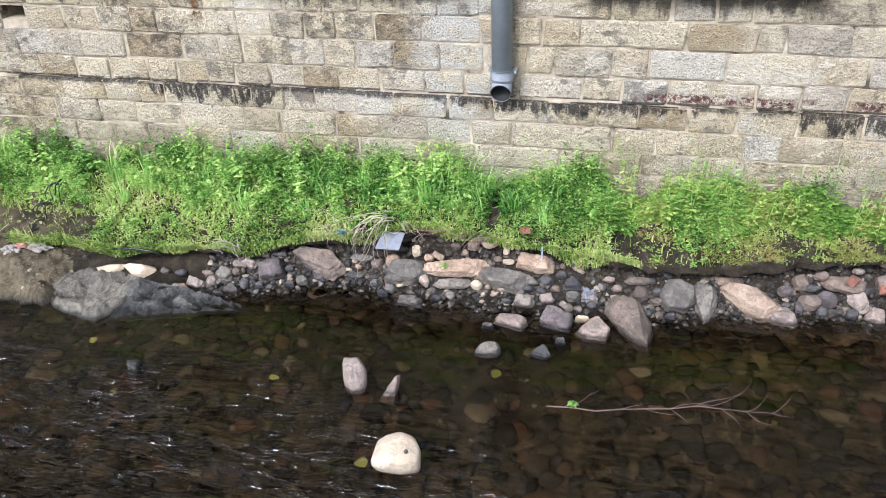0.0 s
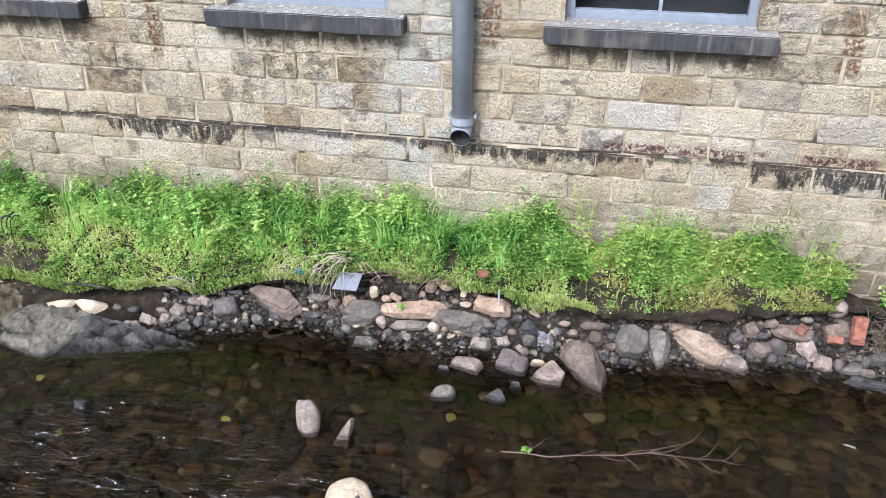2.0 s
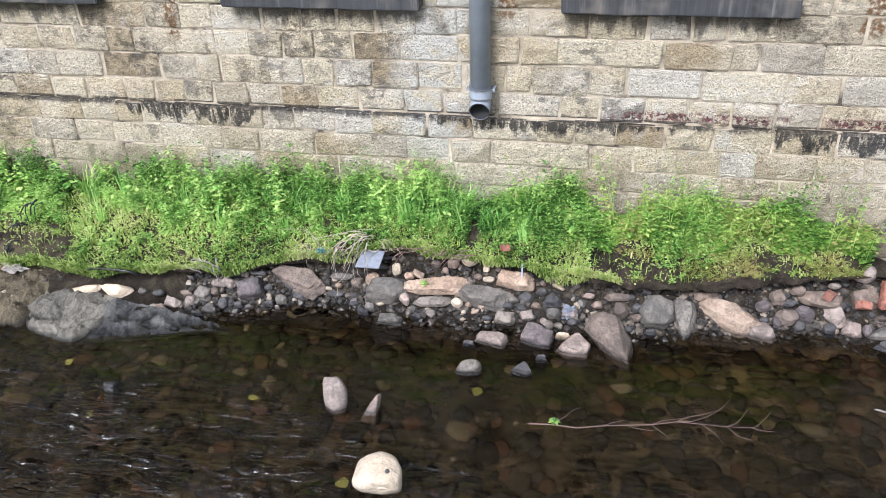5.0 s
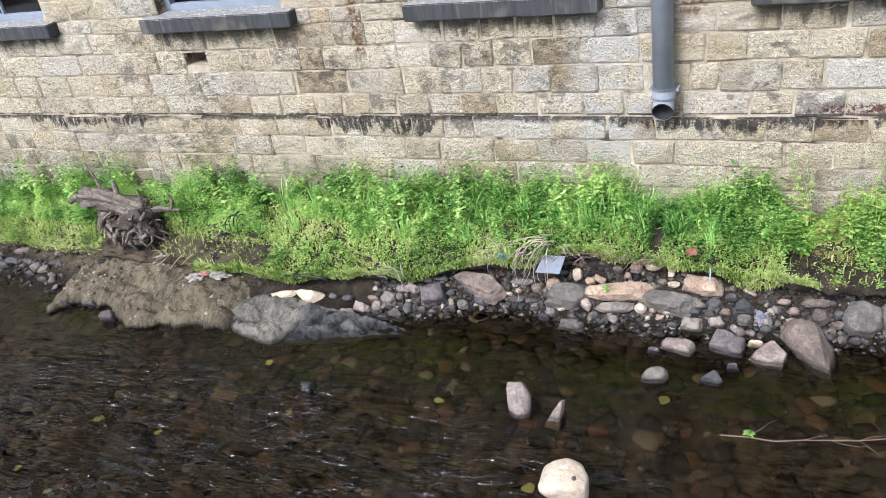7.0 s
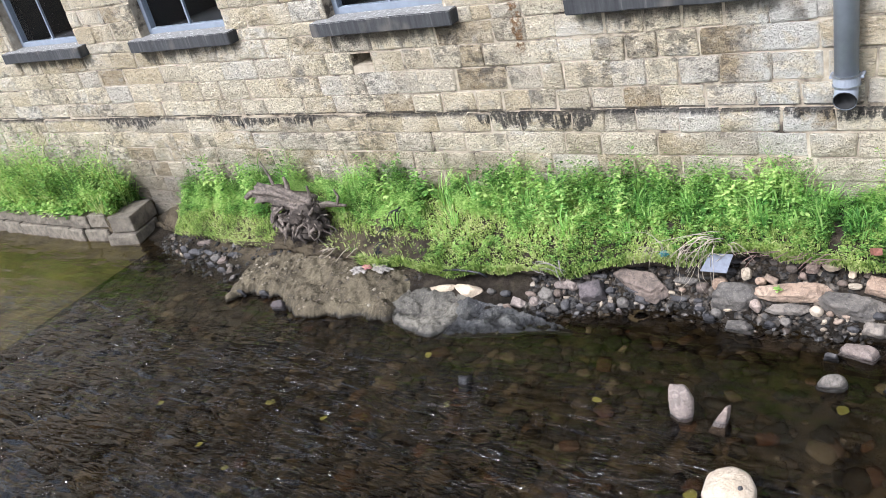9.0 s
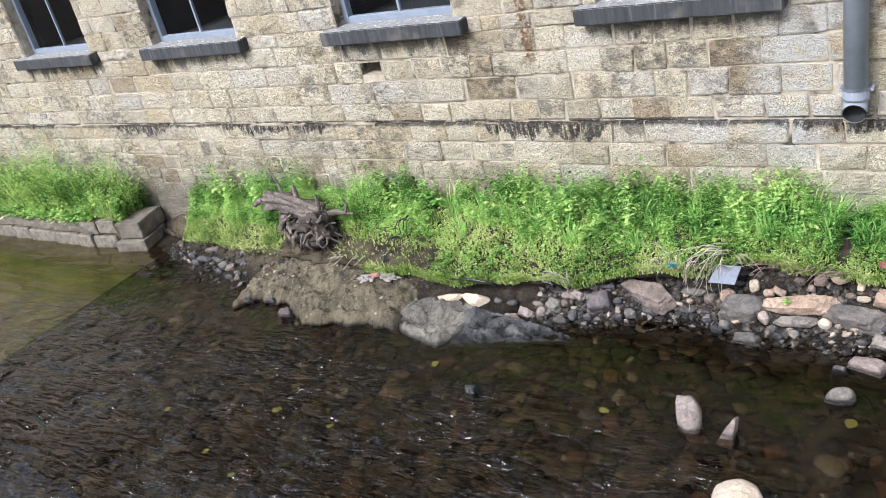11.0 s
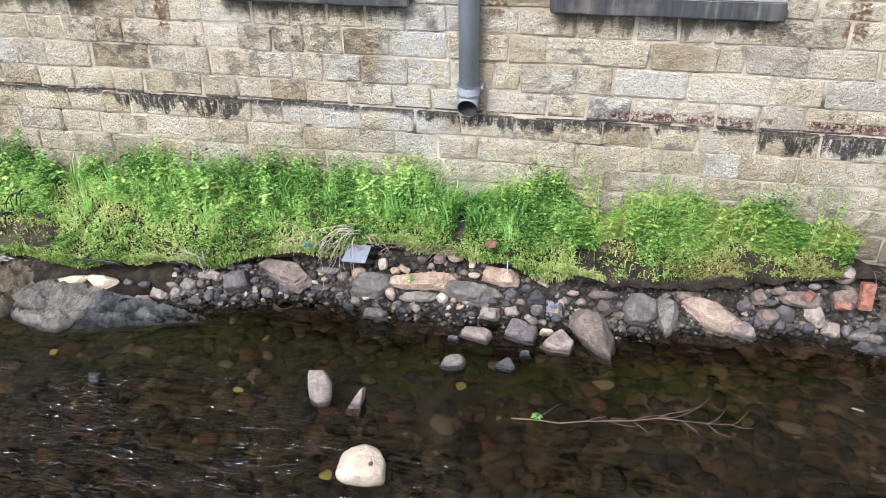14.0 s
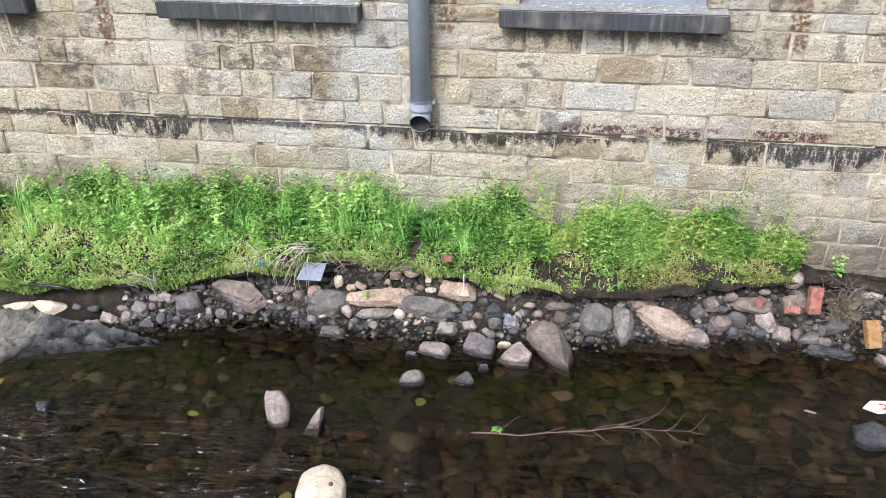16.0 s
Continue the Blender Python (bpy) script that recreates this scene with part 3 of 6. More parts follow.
def build_stones():
    rng = random.Random(5)
    far_v, far_f = [], []
    for z0, z1 in course_lines():
        x = -14.5 - rng.random() * 0.3
        plinth = z1 <= PLINTH + 0.001
        laid = LAID.get(round(z0, 3), [])
        while x < 7.0:
            w = rng.choice((0.2, 0.24, 0.28, 0.31, 0.34, 0.38, 0.42, 0.47, 0.52)) * rng.uniform(0.92, 1.08)
            ahead = [j for j in laid if j > x + 0.04]
            if ahead and (x > laid[0] - 0.7 or ahead[0] != laid[0]):
                w = ahead[0] - x
            spans = [(x, x + w)]
            x += w
            cuts = []
            if z1 > 2.30 and z0 < W_TOP:
                cuts += [(a - 0.135, b + 0.135) for a, b in WIN] if z0 < 2.41 else list(WIN)
            if z0 < HOLE[3] - 0.02 and z1 > HOLE[2] + 0.02:
                cuts.append((HOLE[0], HOLE[1]))
            for c0, c1 in cuts:
                nxt = []
                for a, b in spans:
                    if b <= c0 or a >= c1:
                        nxt.append((a, b))
                    else:
                        if a < c0 - 0.05:
                            nxt.append((a, c0))
                        if b > c1 + 0.05:
                            nxt.append((c1, b))
                spans = nxt
            for a, b in spans:
                gap = rng.uniform(0.003, 0.0065)
                v, f = stone_mesh(b - a - 2 * gap, z1 - z0 - 2 * gap, rng, rng.uniform(0.005, 0.017))
                back = (-0.035 if plinth else 0.0) + rng.uniform(-0.008, 0.008)
                near = 0.8 < z0 < 2.6 and -6.9 < a < 3.0
                if near:
                    st = from_lists("stone", v, f, STONE, wall)
                    st.location = (a + gap, back, z0 + gap)
                else:
                    m = len(far_v)
                    far_v += [(p[0] + a + gap, p[1] + back, p[2] + z0 + gap) for p in v]
                    far_f += [tuple(i + m for i in q) for q in f]
    rest = from_lists("far_stones", far_v, far_f, STONE_FAR, wall)
    tagged(rest, kind="stuff")


def window(i, a, b):
    """A sash window in its opening, with a box behind it painted near-black as the room's shade."""
    w = base(f"window_{i}", a, WALL_Y, W_BOTTOM)
    tagged(w, "grey-painted sash window with dark panes in the mill wall", "window", kind="structure")
    width, height, y = b - a, W_TOP - W_BOTTOM, 0.13
    bm = bmesh.new()
    t = 0.06
    block(bm, 0, t, y, y + 0.08, 0, height, 0.006)
    block(bm, width - t, width, y, y + 0.08, 0, height, 0.006)
    block(bm, t, width - t, y, y + 0.08, 0.0, 0.075, 0.006)
    block(bm, t, width - t, y, y + 0.08, height - 0.07, height, 0.006)
    part("window_frame", bm, FRAME, w)
    bm = bmesh.new()
    for k in (0.5,):
        block(bm, k * width - 0.012, k * width + 0.012, y + 0.02, y + 0.05, 0.075, height - 0.07)
    part("glazing_bar", bm, FRAME, w)
    bm = bmesh.new()
    block(bm, t, width - t, y + 0.02, y + 0.055, height * 0.5, height * 0.5 + 0.05)
    part("meeting_rail", bm, FRAME, w)
    for k0, k1 in ((t, width / 2 - 0.012), (width / 2 + 0.012, width - t)):
        bm = bmesh.new()
        block(bm, k0, k1, y + 0.032, y + 0.036, 0.075, height - 0.07)
        pane = part("pane", bm, GLASS, w)
        pane.visible_shadow = False
    # shallow box whose near-black colour stands in for the room's darkness
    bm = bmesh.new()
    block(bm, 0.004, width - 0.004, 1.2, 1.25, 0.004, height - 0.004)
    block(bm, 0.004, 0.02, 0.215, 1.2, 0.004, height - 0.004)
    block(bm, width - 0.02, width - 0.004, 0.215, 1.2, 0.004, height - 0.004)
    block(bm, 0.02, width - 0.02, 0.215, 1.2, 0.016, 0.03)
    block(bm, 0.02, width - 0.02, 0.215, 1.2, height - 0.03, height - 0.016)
    part("dark_interior", bm, ROOM_SHADE, w)
    bm = bmesh.new()
    rng = random.Random(i)
    block(bm, -0.135 + rng.uniform(-0.01, 0.01), width + 0.135, -0.12, 0.13, -0.127, 0.004)
    bmesh.ops.subdivide_edges(bm, edges=[e for e in bm.edges if abs(e.verts[0].co.x - e.verts[1].co.x) > 0.5], cuts=14)
    bmesh.ops.bevel(bm, geom=[e for e in bm.edges if e.calc_face_angle(0) > 1.0], offset=0.008, segments=2, affect="EDGES")
    for v in bm.verts:
        v.co += 0.006 * Vector(noise.noise_vector(v.co * 7 + Vector((i * 5.0, 0, 0))))
        if v.co.y > 0.1:
            v.co.z += 0.012
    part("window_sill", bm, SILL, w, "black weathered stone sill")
    bm = bmesh.new()
    block(bm, -0.2, width + 0.2, -0.01, 0.13, height, height + 0.28, 0.01)
    part("lintel", bm, SILL, w)


for i, (a, b) in enumerate(WIN, 1):
    window(i, a, b)


def drainpipe():
    px, py = -0.893, 5.49
    pipe = base("drainpipe", px, py, 0)
    tagged(pipe, "grey plastic drainpipe ending in an open angled mouth on the wall", "pipe")
    r = 0.077
    path = [(0, 0, 5.3), (0, 0, 4.0), (0, 0, 1.66)]
    bm = tube(path, r, 28)
    part("pipe_body", bm, PIPE, pipe)
    # the shoe turns towards the river; its mouth is open
    for rad, name, mat, flip in ((r, "shoe", PIPE, 1), (r - 0.007, "mouth", PIPE_SHADE, -1)):
        bm = bmesh.new()
        rings = []
        for k in range(7):
            f = k / 6
            ang = radians(72) * f
            c = Vector((0, -0.10 * (1 - math.cos(ang)), 1.665 - 0.10 * math.sin(ang)))
            d = Vector((0, -math.sin(ang), -math.cos(ang)))
            a, b = Vector((1, 0, 0)), d.cross(Vector((1, 0, 0)))
            rings.append([bm.verts.new(c + rad * (math.cos(q * math.tau / 28) * a + math.sin(q * math.tau / 28) * b)) for q in range(28)])
        for u, v in zip(rings, rings[1:]):
            for q in range(28):
                bm.faces.new((u[q], u[(q + 1) % 28], v[(q + 1) % 28], v[q])).smooth = True
        if flip < 0:
            bm.faces.new(rings[0])
        part(name, bm, mat, pipe, "hollow mouth with its inner shade painted near-black" if flip < 0 else "")
    for z, rr, h, mat in ((1.70, r + 0.009, 0.07, PIPE), (1.735, r + 0.014, 0.010, METAL), (1.665, r + 0.014, 0.010, METAL)):
        bm = bmesh.new()
        bmesh.ops.create_cone(bm, cap_ends=True, segments=28, radius1=rr, radius2=rr, depth=h, matrix=Matrix.Translation((0, 0, z)))
        part("collar" if mat is PIPE else "band", bm, mat, pipe)
    for side in (-1, 1):
        bm = bmesh.new()
        block(bm, side * 0.096 - 0.012, side * 0.096 + 0.012, -0.01, 0.09, 1.708, 1.728, 0.004)
        part("bracket", bm, PIPE, pipe)


drainpipe()


# ---- rocks ----
def rock_mesh(name, seed, size, facets=11, hard=9.0, level=4, rough=0.05):
    """An angular stone: the soft meeting of random planes, with small dents."""
    rng = random.Random(seed)
    if hard > 6:
        hard *= 2.2
    planes = []
    for k in range(facets):
        n = Vector((rng.gauss(0, 1), rng.gauss(0, 1), rng.gauss(0, 1))).normalized()
        planes.append((n, rng.uniform(0.72, 1.05)))
    planes += [(Vector(a), 1.0) for a in ((1, 0, 0), (-1, 0, 0), (0, 1, 0), (0, -1, 0), (0, 0, 1), (0, 0, -1))]
    bm = bmesh.new()
    bmesh.ops.create_icosphere(bm, subdivisions=level, radius=1.0)
    off = Vector((seed * 3.7, seed * 1.3, 0))
    for v in bm.verts:
        d = v.co.normalized()
        s = sum((max(0.0, d.dot(n)) / k) ** hard for n, k in planes)
        r = s ** (-1 / hard)
        r *= 1 + rough * noise.noise(d * 2.5 + off) + rough * 0.6 * noise.noise(d * 6 + off) + rough * 0.35 * noise.noise(d * 15 + off)
        v.co = d * r
    lo = [min(v.co[i] for v in bm.verts) for i in range(3)]
    hi = [max(v.co[i] for v in bm.verts) for i in range(3)]
    for v in bm.verts:
        for i in range(3):
            v.co[i] = ((v.co[i] - lo[i]) / (hi[i] - lo[i]) - (0.5 if i < 2 else 0.0)) * size[i]
    for f in bm.faces:
        f.smooth = True
    me = bpy.data.meshes.new(name)
    bm.to_mesh(me)
    bm.free()
    return me


def gritty(name, col, second, wetline):
    """Weathered rock under a crust of grit: broad stains, fine grains, pits, a wet dark foot."""
    n = Nodes(name)
    z = n.xyz()[2]
    grain = n.noise(120, 5, 0.8)
    c = n.mix(n.span(n.noise(3.2, 4, 0.6), 0.36, 0.64), col, second)
    c = n.mix(n.math("MULTIPLY", n.span(n.noise(9, 4, 0.65, None, 0.3), 0.50, 0.62), 0.5), c, tuple(v * 0.5 for v in col))
    c = n.mix(n.math("MULTIPLY", n.span(grain, 0.50, 0.60), 0.6), c, tuple(v * 0.3 for v in col))
    c = n.mix(n.math("MULTIPLY", n.span(n.noise(75, 4, 0.75), 0.57, 0.64), 0.7), c, tuple(min(1.0, v * 1.8) for v in second))
    wet = n.span(n.math("ADD", z, n.math("MULTIPLY", n.math("SUBTRACT", n.noise(10, 3), 0.5), 0.05)), wetline - 0.02, wetline + 0.015, 1.0, 0.0)
    c = n.mix(n.math("MULTIPLY", wet, 0.85), c, tuple(v * 0.12 for v in col))
    return n.done(c, n.math("SUBTRACT", 0.9, n.math("MULTIPLY", wet, 0.6)), n.bump(n.noise(70, 6, 0.8), 1.0, 0.012, n.bump(n.noise(20, 4, 0.6), 0.6, 0.02)), Specular_IOR_Level=0.3)


R_GREY = rock_mat("grey_stone", (0.12, 0.111, 0.101), (0.24, 0.22, 0.195))
R_PINK = rock_mat("pink_grey_stone", (0.235, 0.19, 0.168), (0.39, 0.33, 0.295))
R_PURPLE = rock_mat("purple_slate_stone", (0.095, 0.083, 0.085), (0.19, 0.16, 0.162))
R_CREAM = rock_mat("cream_stone", (0.48, 0.405, 0.305), (0.60, 0.52, 0.415), 0.03, 0.45)
R_TAN = rock_mat("tan_stone", (0.33, 0.243, 0.182), (0.47, 0.37, 0.29))
R_BROWN = rock_mat("brown_stone", (0.135, 0.108, 0.09), (0.27, 0.212, 0.178))
R_DARK = rock_mat("dark_stone", (0.050, 0.049, 0.053), (0.112, 0.109, 0.112))
R_LEDGE = gritty("ledge_rock", (0.10, 0.092, 0.078), (0.20, 0.182, 0.15), 0.03)
R_WET_LEDGE = gritty("wet_ledge_rock", (0.05, 0.05, 0.053), (0.12, 0.116, 0.105), 0.035)
R_MUD = gritty("mud_crust", (0.078, 0.063, 0.041), (0.155, 0.128, 0.083), 0.03)
R_BRICK = rock_mat("red_brick", (0.27, 0.105, 0.07), (0.36, 0.17, 0.125), 0.02)
R_ORANGE = rock_mat("orange_brick", (0.38, 0.20, 0.07), (0.45, 0.28, 0.12), 0.02)


def rock(label, mat, x, y, z, size, seed, turn=0.0, tip=(0, 0), facets=11, hard=9.0, name="rock", taper=(0.0, 0.0)):
    me = rock_mesh(name, seed, size, max(6, facets - 2), hard * (2.2 if hard > 8 else 1.5 if hard > 7 else 1.2))
    for v in me.vertices:
        # taper: narrower towards -y, lower towards -y
        f = 0.5 - v.co.y / size[1]
        v.co.x *= 1 - taper[0] * f
        v.co.z *= 1 - taper[1] * f
    me.materials.append(mat)
    ob = new(name, me)
    ob.matrix_basis = pose(x, y, z, tip[0], tip[1], turn)
    return tagged(ob, label, "rock")


OVAL = [(math.cos(a * math.tau / 10) * 0.5, math.sin(a * math.tau / 10) * 0.5) for a in range(10)]
LUMP = [(-0.5, -0.15), (-0.28, 0.42), (0.1, 0.5), (0.46, 0.3), (0.5, -0.2), (0.2, -0.5), (-0.3, -0.46)]
BLOCK = [(-0.5, -0.4), (-0.46, 0.5), (0.44, 0.46), (0.5, -0.36), (0.3, -0.5)]
SLAB = [(-0.5, -0.1), (-0.4, 0.36), (0.1, 0.5), (0.48, 0.4), (0.5, -0.1), (0.34, -0.5), (-0.3, -0.46)]
WEDGE_UP = [(-0.5, -0.3), (-0.14, 0.5), (0.04, 0.48), (0.5, -0.1), (0.36, -0.5), (-0.34, -0.5)]
WEDGE_DOWN = [(-0.5, 0.3), (-0.3, 0.5), (0.34, 0.46), (0.5, 0.12), (0.28, -0.46), (0.1, -0.5), (-0.3, -0.1)]
KITE = [(-0.5, 0.1), (-0.42, 0.46), (0.12, 0.5), (0.5, 0.0), (0.28, -0.5), (-0.1, -0.3)]


def stone(label, mat, at, size, seed=0, turn=0.0, tilt=36, lean=0.0, name="rock", hard=None, outline=None):
    """A stone with the given outline in the plane that leans back by tilt; its sides slope, its top is broken into a few planes."""
    rng = random.Random(seed * 7 + 1)
    hard = hard or (5.5 if outline is OVAL else 18.0 if outline is LUMP else 38.0)
    pts = [(u + rng.uniform(-0.05, 0.05), v + rng.uniform(-0.05, 0.05)) for u, v in outline]
    area = sum(a[0] * b[1] - b[0] * a[1] for a, b in zip(pts, pts[1:] + pts[:1]))
    if area < 0:
        pts = pts[::-1]
    planes = []
    for (ax, ay), (bx, by) in zip(pts, pts[1:] + pts[:1]):
        n2 = Vector((by - ay, ax - bx)).normalized()
        k = max(0.16, n2.dot(Vector((ax, ay))))
        n3 = Vector((n2.x, n2.y, rng.uniform(0.0, 0.38)))
        planes.append((n3.normalized(), k / n3.length))
        planes.append((Vector((n2.x, n2.y, 1.3)).normalized(), (k + 1.3 * 0.46) / 1.64 * rng.uniform(0.9, 1.12)))
    for q in range(3):
        n3 = Vector((rng.uniform(-0.4, 0.4), rng.uniform(-0.4, 0.4), 1.0)).normalized()
        planes.append((n3, rng.uniform(0.36, 0.5)))
    planes.append((Vector((0, 0, -1)), 0.5))
    bm = bmesh.new()
    bmesh.ops.create_icosphere(bm, subdivisions=5 if max(size) > 0.28 else 4 if max(size) > 0.1 else 3, radius=1.0)
    off = Vector((seed * 3.7, seed * 1.3, 0.0))
    sx, sy, sz = size
    for v in bm.verts:
        d = v.co.normalized()
        r = sum((max(0.0, d.dot(n)) / k) ** hard for n, k in planes) ** (-1 / hard)
        p = Vector((d.x * r * sx, d.y * r * sy, d.z * r * sz))
        big = 0.07 * noise.noise(d * 1.7 + off) + 0.04 * noise.noise(d * 4.0 + off)
        p *= 1 + big * (0.6 if outline is OVAL else 1.0)
        dents = noise.noise(p * 26 + off) + 0.6 * noise.noise(p * 60 + off)
        v.co = p + d * 0.0045 * dents
    for f in bm.faces:
        f.smooth = True
    me = bpy.data.meshes.new(name)
    bm.to_mesh(me)
    bm.free()
    me.materials.append(mat)
    ob = new(name, me)
    ob.matrix_basis = pose(*at, tilt, 0, 0) @ pose(0, 0, 0, 0, lean, turn)
    return tagged(ob, label, "rock")


# stones that stand in the water
rock("upright pale grey boulder standing in the shallow water", R_PINK, -1.61, 3.74, -0.10, (0.165, 0.13, 0.325), 57, 8, (-8, -3), 14, 7)
stone("small pointed pale stone standing in the water", R_PINK, (-1.372, 3.76, 0.02), (0.115, 0.225, 0.07), 302, -6, 60, outline=[(-0.5, -0.5), (-0.3, -0.1), (0.12, 0.5), (0.3, 0.5), (0.5, -0.5)])
rock("smooth cream boulder with one dark hole", R_CREAM, -1.145, 3.14, -0.10, (0.31, 0.28, 0.30), 21, 15, (0, 0), 20, 4.2)
stone("dark wet boulder standing in the river", R_DARK, (2.31, 4.12, 0.02), (0.24, 0.22, 0.2), 304, 10, 20, outline=LUMP)
stone("long flat dark wet stone at the waterline", R_DARK, (2.30, 5.06, 0.02), (0.36, 0.09, 0.06), 305, -10, 10, outline=SLAB)
stone("dark slab standing on the river bed", R_DARK, (-3.32, 3.66, -0.05), (0.10, 0.19, 0.10), 306, 12, 55, outline=BLOCK)

# stones of the rubble bank
stone("big grey boulder beside a cleft at the water's edge", R_GREY, (0.53, 5.07, 0.16), (0.253, 0.268, 0.185), 1, 0, 36, outline=LUMP)
stone("grey-beige boulder tapering into the water beside its neighbour", R_GREY, (0.72, 5.09, 0.10), (0.179, 0.340, 0.115), 2, 0, 36, outline=WEDGE_DOWN)
stone("brown flat slab in the rubble bank", R_BROWN, (0.90, 5.25, 0.22), (0.172, 0.068, 0.038), 3, 4, 36, outline=SLAB)
stone("long pinkish sandstone slab tilted on the rubble bank", R_TAN, (1.06, 5.15, 0.12), (0.496, 0.218, 0.136), 4, -12, 36, outline=KITE)
stone("small pinkish wedge of stone at the waterline", R_PINK, (1.32, 5.09, 0.05), (0.202, 0.140, 0.111), 5, -12, 18, outline=WEDGE_UP)
stone("dark purple-grey rounded cobble in the rubble bank", R_PURPLE, (1.32, 5.23, 0.19), (0.118, 0.096, 0.091), 6, 0, 36, outline=OVAL)
stone("brown squared stone in the rubble bank", R_BROWN, (1.42, 5.28, 0.25), (0.105, 0.098, 0.072), 7, 20, 36, outline=BLOCK)
stone("dark wet rounded cobble in the rubble bank", R_DARK, (1.33, 5.17, 0.10), (0.089, 0.049, 0.048), 8, 0, 36, outline=OVAL)
stone("dark purple-grey rounded cobble in the rubble bank", R_PURPLE, (1.42, 5.17, 0.09), (0.073, 0.103, 0.056), 9, 20, 36, outline=OVAL)
stone("brown stone in the rubble bank", R_BROWN, (1.50, 5.20, 0.13), (0.153, 0.108, 0.096), 10, 0, 36, outline=LUMP)
stone("dark purple-grey rounded cobble in the rubble bank", R_PURPLE, (1.62, 5.23, 0.16), (0.137, 0.122, 0.106), 11, -25, 36, outline=OVAL)
stone("dark wet stone lying at the waterline", R_DARK, (1.59, 5.18, 0.07), (0.073, 0.085, 0.053), 12, 0, 36, outline=LUMP)
stone("broad brown-grey slab in the rubble bank", R_BROWN, (1.73, 5.29, 0.25), (0.273, 0.126, 0.070), 13, -6, 36, outline=SLAB)
stone("pinkish angular stone in the rubble bank", R_PINK, (1.83, 5.24, 0.16), (0.185, 0.138, 0.086), 14, -30, 36, outline=KITE)
stone("dark wet stone lying at the waterline", R_DARK, (1.80, 5.19, 0.05), (0.097, 0.083, 0.111), 15, 0, 18, outline=LUMP)
stone("pinkish squared stone lying at the waterline", R_PINK, (1.96, 5.18, 0.08), (0.112, 0.122, 0.077), 16, -6, 36, outline=BLOCK)
stone("dark purple-grey rounded cobble lying at the waterline", R_PURPLE, (2.06, 5.18, 0.08), (0.072, 0.092, 0.056), 17, 0, 36, outline=OVAL)
stone("grey weathered angular stone lying at the waterline", R_GREY, (2.16, 5.15, 0.07), (0.166, 0.088, 0.066), 18, 30, 36, outline=WEDGE_DOWN)
stone("brown squared stone lying at the waterline", R_BROWN, (2.26, 5.15, 0.06), (0.095, 0.050, 0.041), 19, 0, 36, outline=BLOCK)
stone("grey weathered stone in the rubble bank", R_GREY, (2.25, 5.22, 0.11), (0.063, 0.095, 0.046), 20, 0, 36, outline=LUMP)
stone("squarish pale brown stone in the rubble bank", R_BROWN, (2.05, 5.35, 0.26), (0.209, 0.131, 0.108), 21, 14, 36, outline=BLOCK)
stone("rounded pinkish-cream boulder under the end of the weeds", R_PINK, (2.04, 5.45, 0.42), (0.161, 0.153, 0.125), 22, 0, 36, outline=OVAL)
stone("grey weathered rounded cobble under the soil edge", R_GREY, (1.82, 5.36, 0.34), (0.096, 0.056, 0.054), 23, 0, 36, outline=OVAL)
stone("brown stone under the soil edge", R_BROWN, (1.56, 5.32, 0.30), (0.105, 0.072, 0.064), 24, 0, 36, outline=LUMP)
stone("small dark wet stone in the rubble bank", R_DARK, (1.88, 5.29, 0.21), (0.080, 0.064, 0.057), 25, 10, 36, outline=LUMP)
stone("dark wet flat slab in the rubble bank", R_DARK, (1.49, 5.27, 0.21), (0.137, 0.047, 0.026), 26, 0, 36, outline=SLAB)
stone("grey weathered stone in the rubble bank", R_GREY, (2.36, 5.25, 0.14), (0.183, 0.106, 0.095), 27, 0, 36, outline=LUMP)
stone("small dark wet rounded cobble in the rubble bank", R_DARK, (2.09, 5.28, 0.16), (0.056, 0.042, 0.040), 28, 0, 36, outline=OVAL)
stone("small brown stone in the rubble bank", R_BROWN, (2.16, 5.27, 0.14), (0.064, 0.043, 0.038), 29, 0, 36, outline=LUMP)
stone("cream stone block at the foot of the wall", R_CREAM, (2.64, 5.52, 0.31), (0.190, 0.105, 0.059), 30, -8, 36, outline=SLAB)
stone("pinkish squared stone under the soil edge", R_PINK, (2.51, 5.54, 0.39), (0.107, 0.090, 0.074), 31, 20, 36, outline=BLOCK)
stone("small dark wet stone in the rubble bank", R_DARK, (2.53, 5.40, 0.22), (0.082, 0.058, 0.052), 32, 0, 36, outline=LUMP)
stone("small grey weathered rounded cobble in the rubble bank", R_GREY, (2.21, 5.24, 0.12), (0.057, 0.060, 0.044), 33, 0, 36, outline=OVAL)
stone("pinkish angular stone lying at the waterline", R_PINK, (2.64, 4.97, 0.04), (0.102, 0.080, 0.111), 34, -30, 18, outline=KITE)
stone("dark purple-grey stone lying at the waterline", R_PURPLE, (2.41, 5.10, 0.04), (0.064, 0.073, 0.111), 35, 0, 18, outline=LUMP)
stone("pinkish rounded cobble lying at the waterline", R_PINK, (2.27, 5.13, 0.06), (0.089, 0.033, 0.111), 36, 0, 18, outline=OVAL)
stone("rounded pale stone under the hanging grass", R_CREAM, (-0.94, 5.17, 0.46), (0.142, 0.157, 0.111), 37, 12, 36, outline=OVAL)
stone("tan squared block in the rubble bank", R_TAN, (-0.57, 5.10, 0.32), (0.257, 0.128, 0.105), 38, -6, 36, outline=BLOCK)
stone("grey flat slab half buried in the bank", R_GREY, (-0.81, 5.01, 0.21), (0.366, 0.159, 0.102), 39, -8, 36, outline=SLAB)
